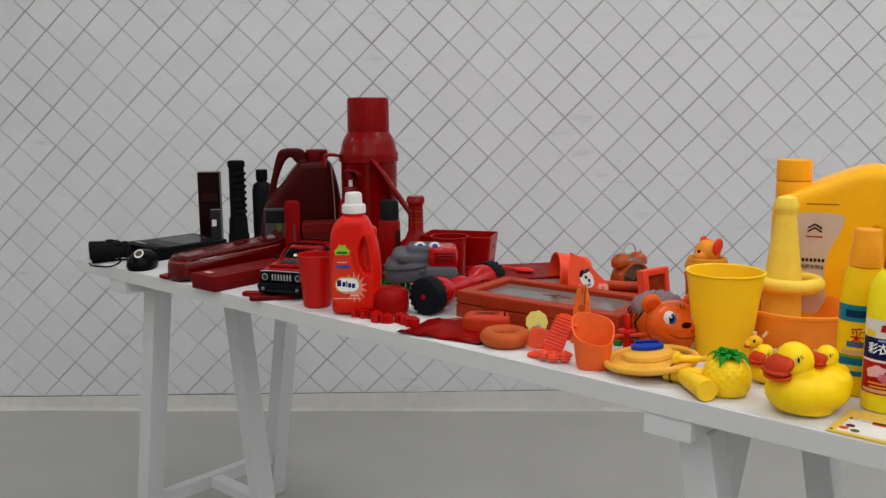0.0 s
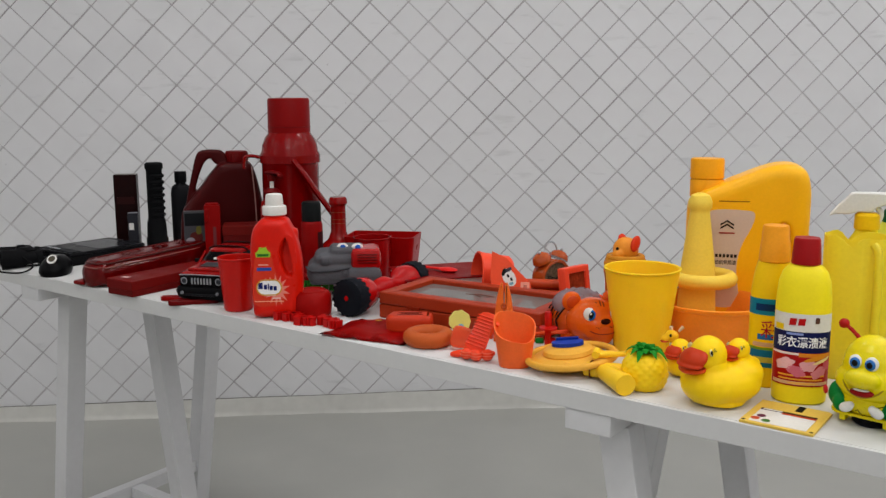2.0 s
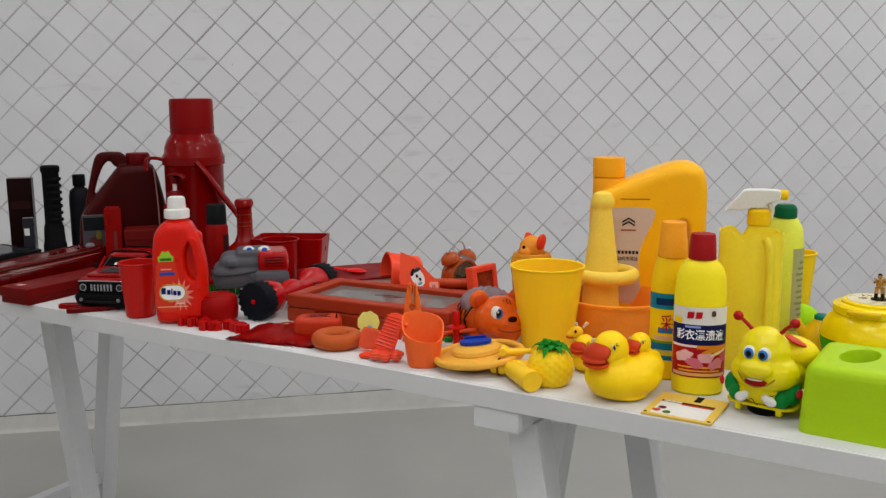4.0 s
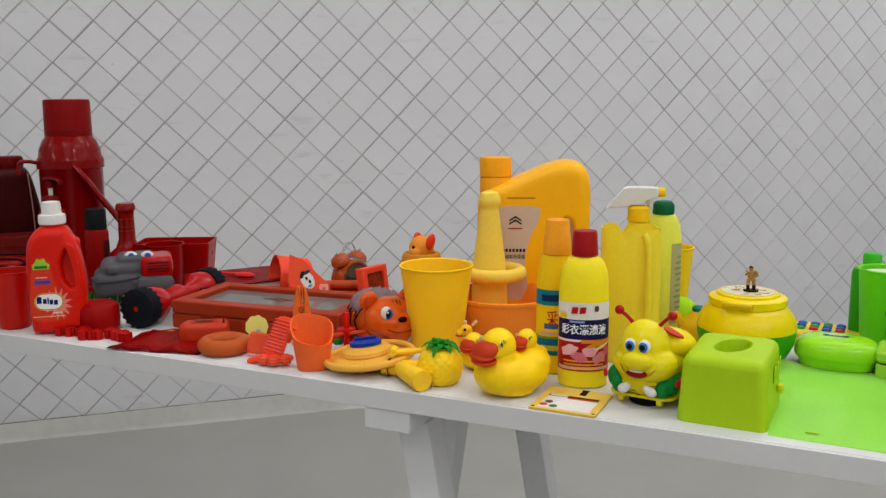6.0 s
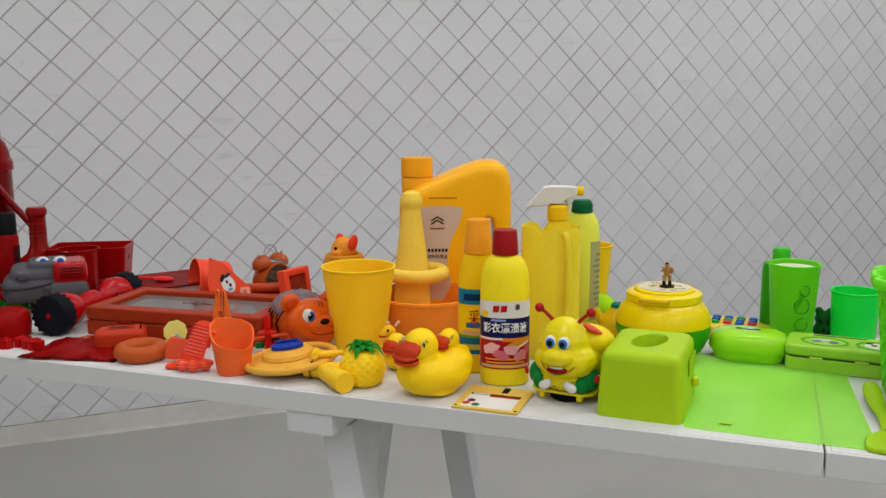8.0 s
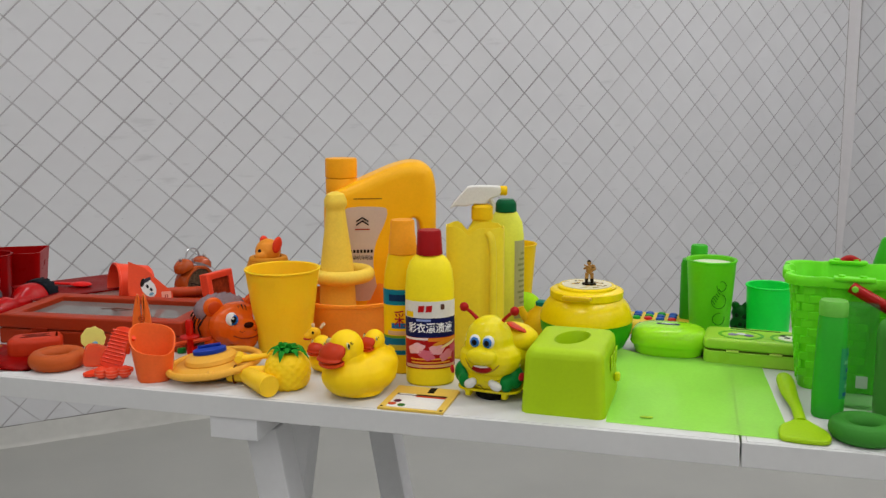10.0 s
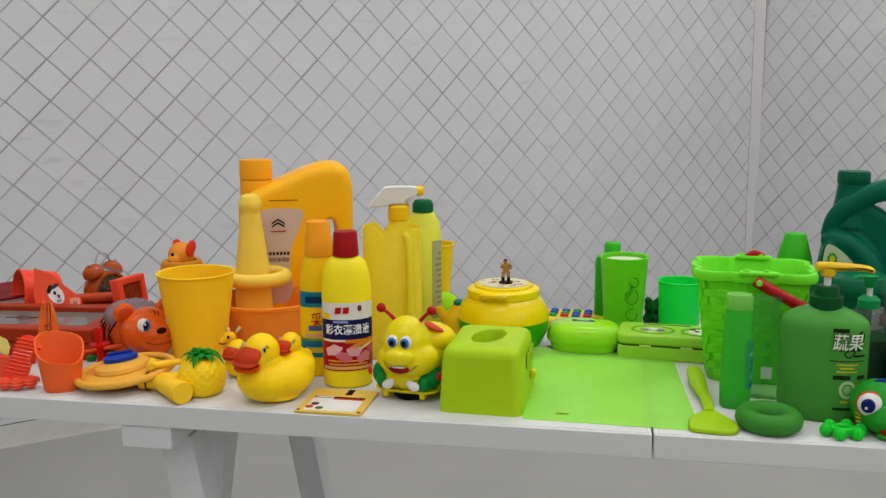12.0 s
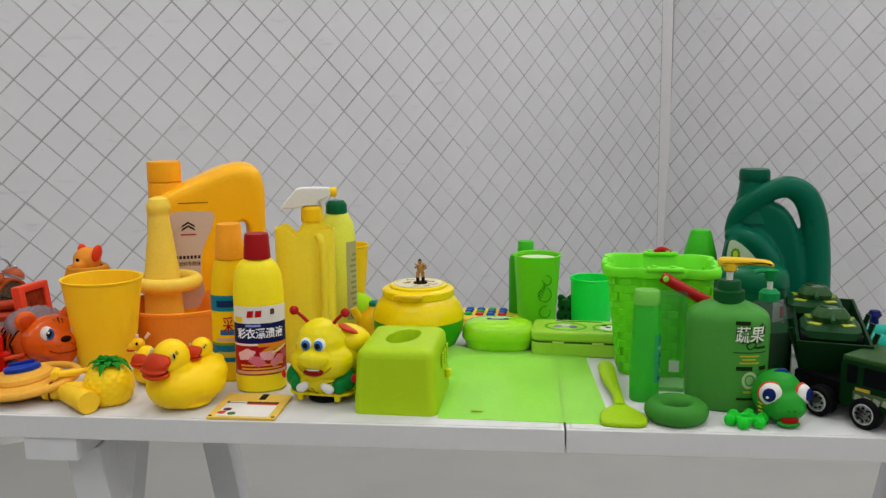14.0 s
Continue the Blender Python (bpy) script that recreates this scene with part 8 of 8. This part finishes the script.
def green_jug(u, v, rot):
    e = thing("oil_jug", "dark green plastic motor-oil jug with a curved handle", "jug", u, v, rot)
    M = PINE
    out = [Vector(p) for p in ((-0.085, 0.004), (0.0, 0.0), (0.07, 0.004), (0.07, 0.03), (0.062, 0.1), (0.05, 0.16), (0.035, 0.198), (0.016, 0.22), (-0.012, 0.23), (-0.045, 0.228),
                               (-0.06, 0.208), (-0.07, 0.178), (-0.08, 0.12), (-0.085, 0.03))]
    raw = slab(rounded(out, 4), 0.044, 0.014, (), 5)
    arch = [(-0.066, -0.01, 0.17), (-0.055, -0.014, 0.203), (-0.032, -0.016, 0.228), (-0.004, -0.016, 0.246), (0.024, -0.012, 0.253), (0.05, -0.006, 0.238), (0.066, 0.0, 0.203), (0.072, 0.0, 0.16), (0.0745, 0.0, 0.11), (0.0745, 0.0, 0.06), (0.073, 0.0, 0.012)]
    tube(arch, [0.012, 0.016, 0.0175, 0.0175, 0.019, 0.0215, 0.0225, 0.0235, 0.025, 0.026, 0.025], 18, 5, raw, 0.95)
    tube([(-0.07, -0.016, 0.163), (-0.05, -0.026, 0.168), (-0.02, -0.03, 0.155), (0.002, -0.036, 0.128), (0.014, -0.036, 0.085), (0.02, -0.034, 0.03)], [0.012, 0.018, 0.019, 0.018, 0.017, 0.014], 14, 4, raw)
    slab(rounded([Vector(p) for p in ((-0.08, 0.01), (0.0, 0.008), (0.02, 0.03), (0.014, 0.09), (-0.004, 0.13), (-0.03, 0.158), (-0.064, 0.168), (-0.076, 0.13))], 4), 0.09, 0.008, (), 3, bm=raw)
    part("body", fused(raw, "body", M, 0.0026, 6), M, e)
    part("neck", lathe([(0.036, 0.19), (0.027, 0.235), (0.0235, 0.264)], 36), M, e, m=pose(-0.031, 0.008, 0))
    part("cap", lathe([(0.0245, 0.26), (0.0258, 0.262), (0.0255, 0.277), (0.0235, 0.281), (0, 0.282)], 40), plastic("075440", 0.35), e, m=pose(-0.031, 0.008, 0))
    lab = rounded([Vector(p) for p in ((-0.072, 0.12), (-0.07, 0.155), (-0.064, 0.164), (-0.05, 0.158), (-0.03, 0.14), (-0.016, 0.118), (-0.03, 0.112), (-0.06, 0.112))], 3)
    lb = part("label", slab(lab, 0.001), plastic("b9c4a4", 0.4), e, "pale green label", pose(0.002, -0.0456, 0))
    part("sun_mark", slab([Vector(((0.0085 if k % 2 else 0.0065) * math.cos(k * 0.3142), (0.0115 if k % 2 else 0.009) * math.sin(k * 0.3142))) for k in range(20)], 0.0006), plastic("3f8a2c", 0.4), lb, "green round flower mark", pose(-0.058, -0.0008, 0.14))
    part("sun_core", slab([Vector((0.0042 * math.cos(k * 0.52), 0.0062 * math.sin(k * 0.52))) for k in range(12)], 0.0006), plastic("c8c83a", 0.4), lb, "", pose(-0.058, -0.0013, 0.14))
    return e


green_jug(0.376, 0.495, -14)
e = thing("lidded_tub", "dark teal green plastic tub with a rounded lid", "tub", 0.322, 0.405, -12)
part("tub", lathe([(0, 0), (0.05, 0), (0.054, 0.004), (0.058, 0.08), (0.058, 0.1)], 44), plastic("095a3a", 0.35), e)
part("lid", lathe([(0.0595, 0.099), (0.061, 0.101), (0.061, 0.11), (0.058, 0.124), (0.05, 0.131), (0.03, 0.134), (0, 0.135)], 44), plastic("0a5e40", 0.3), e)
part("label", band(0.058, 0.05, 0.085, 48, 26), plastic("c8c8c8", 0.4), e, "torn white and red label")
part("label_red", band(0.058, 0.055, 0.075, 56, 12, t=0.001), plastic("b81c24", 0.4), e)


def clear_pump(u, v, rot):
    e = thing("pump_bottle", "clear pump bottle half full of green liquid", "bottle", u, v, rot)
    part("body", lathe([(0, 0), (0.033, 0), (0.0355, 0.004), (0.0355, 0.08), (0.033, 0.097), (0.02, 0.111), (0.0115, 0.116)], 40), sheer("e4ece4", 0.94, 0.05), e)
    part("liquid", lathe([(0, 0.002), (0.0332, 0.002), (0.034, 0.006), (0.034, 0.074), (0, 0.074)], 40), plastic("0a4420", 0.12), e, "dark green liquid")
    G = plastic("1e8a50", 0.4)
    part("collar", lathe([(0.0135, 0.114), (0.0145, 0.115), (0.0145, 0.126), (0.009, 0.131), (0, 0.131)], 28), G, e, "green collar")
    part("stem", cyl(0.004, 0.014, (0, 0, 0.13), seg=12), PAPER, e)
    part("pump_head", lathe([(0.006, 0.143), (0.0075, 0.145), (0.0085, 0.156), (0.010, 0.159), (0, 0.16)], 20), G, e)
    part("spout", tube([(0, 0, 0.156), (-0.014, -0.006, 0.158), (-0.022, -0.009, 0.155)], 0.0035, 8), G, e)


clear_pump(0.303, 0.226, -14)


def dump_truck(u, v, rot):
    e = thing("toy_truck", "dark green plastic toy dump truck with white-rimmed wheels", "toy truck", u, v, rot, size=0.94)
    G, K = plastic("092811", 0.35, amount=0.08), BLACK
    BEDM = pose(-0.0169, 0.0648, 0, 0, 0, -56) @ pose(0, -0.055, 0)      # the tipping bed stands askew
    part("chassis", box(0.07, 0.13, 0.03, 0.003, (0.004, 0.05, 0.022)), K, e)
    cab = part("cab", box(0.092, 0.082, 0.066, 0.007, (0, 0.0, 0.022)), G, e)
    part("roof", box(0.086, 0.07, 0.008, 0.003, (0, 0.004, 0.0845)), plastic("2c4a22", 0.4), cab)
    part("windscreen", box(0.078, 0.003, 0.026, 0.001, (0, -0.0405, 0.056)), plastic("0a0c0e", 0.1), cab, "dark windscreen")
    for s in (-1, 1):
        part("side_window", box(0.003, 0.036, 0.025, 0.001, (s * 0.0455, -0.012, 0.057)), plastic("0a0c0e", 0.1), cab, "dark side window")
        part("side_window", box(0.003, 0.014, 0.025, 0.001, (s * 0.0455, 0.022, 0.057)), plastic("0a0c0e", 0.1), cab, "dark side window")
        part("side_print", box(0.002, 0.05, 0.012, 0.0005, (s * 0.046, -0.006, 0.036)), plastic("4a5a3a", 0.4), cab)
        for k in range(4):
            part("print_bar", box(0.002, 0.009, 0.0075, 0, (s * 0.0466, -0.026 + k * 0.0125, 0.036), m=pose(0, 0, 0, 14, 0, 0)), plastic("8c9480", 0.4), cab)
        part("yellow_flash", box(0.002, 0.02, 0.004, 0, (s * 0.0466, 0.006, 0.049)), plastic("b8a03a", 0.4), cab)
        for y in (0.0, 0.066):
            w = part("wheel", moved(lathe([(0.010, -0.010), (0.0185, -0.010), (0.021, -0.007), (0.021, 0.007), (0.0185, 0.010), (0.010, 0.010)], 28), pose(s * 0.043, y, 0.021, 0, 90, 0)), RUBBER, e)
            part("rim", moved(lathe([(0, 0.0085), (0.004, 0.010), (0.0065, 0.0085), (0.0115, 0.009), (0.013, 0.0108), (0.014, 0.010)], 24), pose(s * 0.043, y, 0.021, 0, 90 * s, 0)), plastic("b4b8b4", 0.35), w, "white wheel rim")
            for k in range(8):
                a = k * math.pi / 4
                part("rim_hole", moved(cyl(0.0019, 0.003, (0.0086 * math.cos(a), 0.0086 * math.sin(a), 0.0078), seg=8), pose(s * 0.043, y, 0.021, 0, 90 * s, 0)), INK, w)
    part("bumper", box(0.096, 0.012, 0.02, 0.003, (0, -0.046, 0.018)), K, e)
    part("bed_frame", moved(box(0.075, 0.27, 0.045, 0.006, (0, 0.21, 0.004)), BEDM), K, e)
    bed = bmesh.new()
    rings = []
    for w, y0, y1, z in ((0.076, 0.068, 0.34, 0.048), (0.098, 0.055, 0.36, 0.09), (0.098, 0.055, 0.36, 0.096), (0.09, 0.060, 0.355, 0.096), (0.072, 0.072, 0.336, 0.053)):
        rings.append([bed.verts.new(p) for p in ((-w / 2, y0, z), (w / 2, y0, z), (w / 2, y1, z), (-w / 2, y1, z))])
    ring_faces(bed, rings)
    bed.faces.new(rings[0])
    bed.faces.new(rings[-1])
    moved(bed, BEDM)
    b = part("bed", bed, G, e, sharp=0.3)
    for s in (-1, 1):
        for y in (0.09, 0.15, 0.21):
            part("bed_rib", moved(tube([(s * 0.0395, y, 0.05), (s * 0.0565, y - 0.002, 0.106)], 0.004, 6, 0), BEDM), G, b)


dump_truck(0.40, 0.0465, 41)


def toy_tank(u, v, rot, z):
    e = thing("toy_tank", "small camouflage-green plastic toy tank riding in a truck bed", "toy tank", u, v, rot, z, "toy tanks", size=0.96)
    C = plastic("2c4a28", 0.4, amount=0.5, coarse=90)
    part("hull", loft([(0.0, 0, 0, 0.034, 0.042), (0.008, 0, 0, 0.041, 0.05), (0.018, 0, 0, 0.040, 0.048), (0.024, 0, 0, 0.034, 0.04)], 24, 6), plastic("183e20", 0.4), e, sharp=0.5)
    t = part("turret", loft([(0.024, 0, 0.004, 0.024, 0.026), (0.032, 0, 0.004, 0.026, 0.028), (0.041, 0, 0.004, 0.019, 0.02), (0.043, 0, 0.004, 0.015, 0.016)], 20, 3), C, e, "mottled green turret", sharp=0.7)
    part("hatch", torus(0.013, 0.002, 22, 6, at=(0, 0.006, 0.043)), plastic("1c3a20", 0.4), t)
    part("gun", tube([(0, -0.018, 0.034), (0, -0.058, 0.035)], [0.0035, 0.0028], 10, 0), plastic("24502c", 0.4), t)
    for s in (-1, 1):
        part("camouflage_patch", box(0.018, 0.012, 0.001, 0, (s * 0.022, -0.026, 0.0238), m=pose(0, 0, 0, 0, 0, s * 24)), plastic("a0a83a", 0.5), e, "yellow-green patch")
        part("camouflage_patch", box(0.008, 0.026, 0.001, 0, (s * 0.028, 0.016, 0.0238), m=pose(0, 0, 0, 0, 0, s * -12)), plastic("7a8a2c", 0.5), e, "yellow-green patch")
        part("track", slab(round_rect(0.094, 0.016, 0.0075), 0.011, 0.002, m=pose(s * 0.036, 0, 0.006, 0, 0, 90)), plastic("121613", 0.6), e, "black track")
    part("pale_patch", box(0.018, 0.012, 0.0008, 0, (0.002, -0.004, 0.0432), m=pose(0, 0, 0, 0, 0, 30)), plastic("8a9a90", 0.5), t)


toy_tank(0.373, 0.175, -15, TOP + 0.075)
toy_tank(0.398, 0.32, -15, TOP + 0.075)
e = thing("grip_ring", "teal rubber ring lying on the table", "ring", 0.545, 0.40, 0)
part("ring", torus(0.036, 0.014, 48, 16, at=(0, 0, 0.0136)), plastic("1a9c8c", 0.45), e)
e = thing("toy_pawn", "small navy blue plastic game pawn", "toy", 0.555, 0.485, 0)
part("knob", lathe([(0, 0), (0.016, 0), (0.016, 0.004), (0.008, 0.012), (0.007, 0.026), (0.012, 0.032), (0.008, 0.04), (0, 0.041)], 22), plastic("141f5a", 0.4), e)
# ---------------------------------------------------------------- wall tiles, laid on the diagonal


def clipped(poly, lo, hi, axis):
    for value, sign in ((lo, 1), (hi, -1)):
        out = []
        for i in range(len(poly)):
            p, q = poly[i - 1], poly[i]
            a, b = (p[axis] - value) * sign, (q[axis] - value) * sign
            if (a >= 0) != (b >= 0):
                t = a / (a - b)
                out.append((p[0] + (q[0] - p[0]) * t, p[1] + (q[1] - p[1]) * t))
            if b >= 0:
                out.append(q)
        poly = out
        if not poly:
            return []
    return poly


def tile_points(cx, cz, shrink, roll):
    hx, hz = DX / 2 - GAP * 1.414 - shrink, DZ / 2 - GAP * 1.414 - shrink
    c, s = math.cos(roll), math.sin(roll)
    return [(cx + c * x - s * z, cz + s * x + c * z) for x, z in ((-hx, 0), (0, -hz), (hx, 0), (0, hz))]


def tile_wall(parent, wall, x0, x1, z0, z1, near, laid):
    """Tiles laid on the diagonal over one wall. near(s, z): tiles that are objects of their own."""
    tile_me = None
    verts, faces = [], []
    rng = random.Random(11)
    start_a, start_b, roll = laid
    cr, sr = math.cos(roll), math.sin(roll)

    def place(s, z, d):
        return wall @ Vector((s, 0.0022 - d, z))

    for i in range(-90, 130):
        for j in range(-90, 130):
            a, b = i + start_a + 0.5, j + start_b + 0.5
            p, q = (a + b) / 2 * DX, (a - b) / 2 * DZ
            cx, cz = cr * p - sr * q, sr * p + cr * q + EYE_Z
            if not (x0 - DX < cx < x1 + DX and z0 - DZ < cz < z1 + DZ):
                continue
            proud = 0.0022 + rng.uniform(-0.0005, 0.0004)
            cx, cz = cx + rng.uniform(-0.0012, 0.0012), cz + rng.uniform(-0.0012, 0.0012)
            if near(cx, cz):
                if tile_me is None:
                    bm = bmesh.new()
                    rows = [[bm.verts.new(place(x, z, d) - place(0, 0, 0)) for x, z in tile_points(0, 0, s, roll)] for s, d in ((0, -0.001), (0, 0.0015), (0.0009, 0.0022))]
                    ring_faces(bm, rows)
                    bm.faces.new(rows[-1])
                    tile_me = mesh_of(bm, "tile", TILE, 0.2)
                part("tile", tile_me, TILE, parent, m=Matrix.Translation(place(cx, cz, proud - 0.0022)))
                continue
            tilt = rng.uniform(-0.0004, 0.0004)
            rings = [clipped(clipped(tile_points(cx, cz, s, roll), x0, x1, 0), z0, z1, 1) for s in (0, 0.0009)]
            if len(rings[0]) < 3 or len(rings[0]) != len(rings[1]):
                continue
            n, k = len(rings[0]), len(verts)
            verts += [place(x, z, 0) for x, z in rings[0]] + [place(x, z, proud - 0.0007) for x, z in rings[0]] + [place(x, z, proud + tilt) for x, z in rings[1]]
            for r in (0, 1):
                faces += [(k + r * n + q, k + r * n + (q + 1) % n, k + (r + 1) * n + (q + 1) % n, k + (r + 1) * n + q) for q in range(n)]
            faces.append(tuple(k + 2 * n + q for q in range(n)))
    me = bpy.data.meshes.new("tiles")
    me.from_pydata(verts, [], faces)
    bm = bmesh.new()
    bm.from_mesh(me)
    tagged(part("tiles", bm, TILE, parent, sharp=0.2), "", "", "", "stuff")


tile_wall(wall_north, NORTH, WEST, CORNER - 0.012, 0.03, CEIL, lambda s, z: -0.37 < s < 1.85 and 0.48 < z < 1.72, LAID[0])
tile_wall(wall_east, EAST, 0.012, 8.2, 0.03, CEIL, lambda s, z: False, LAID[1])
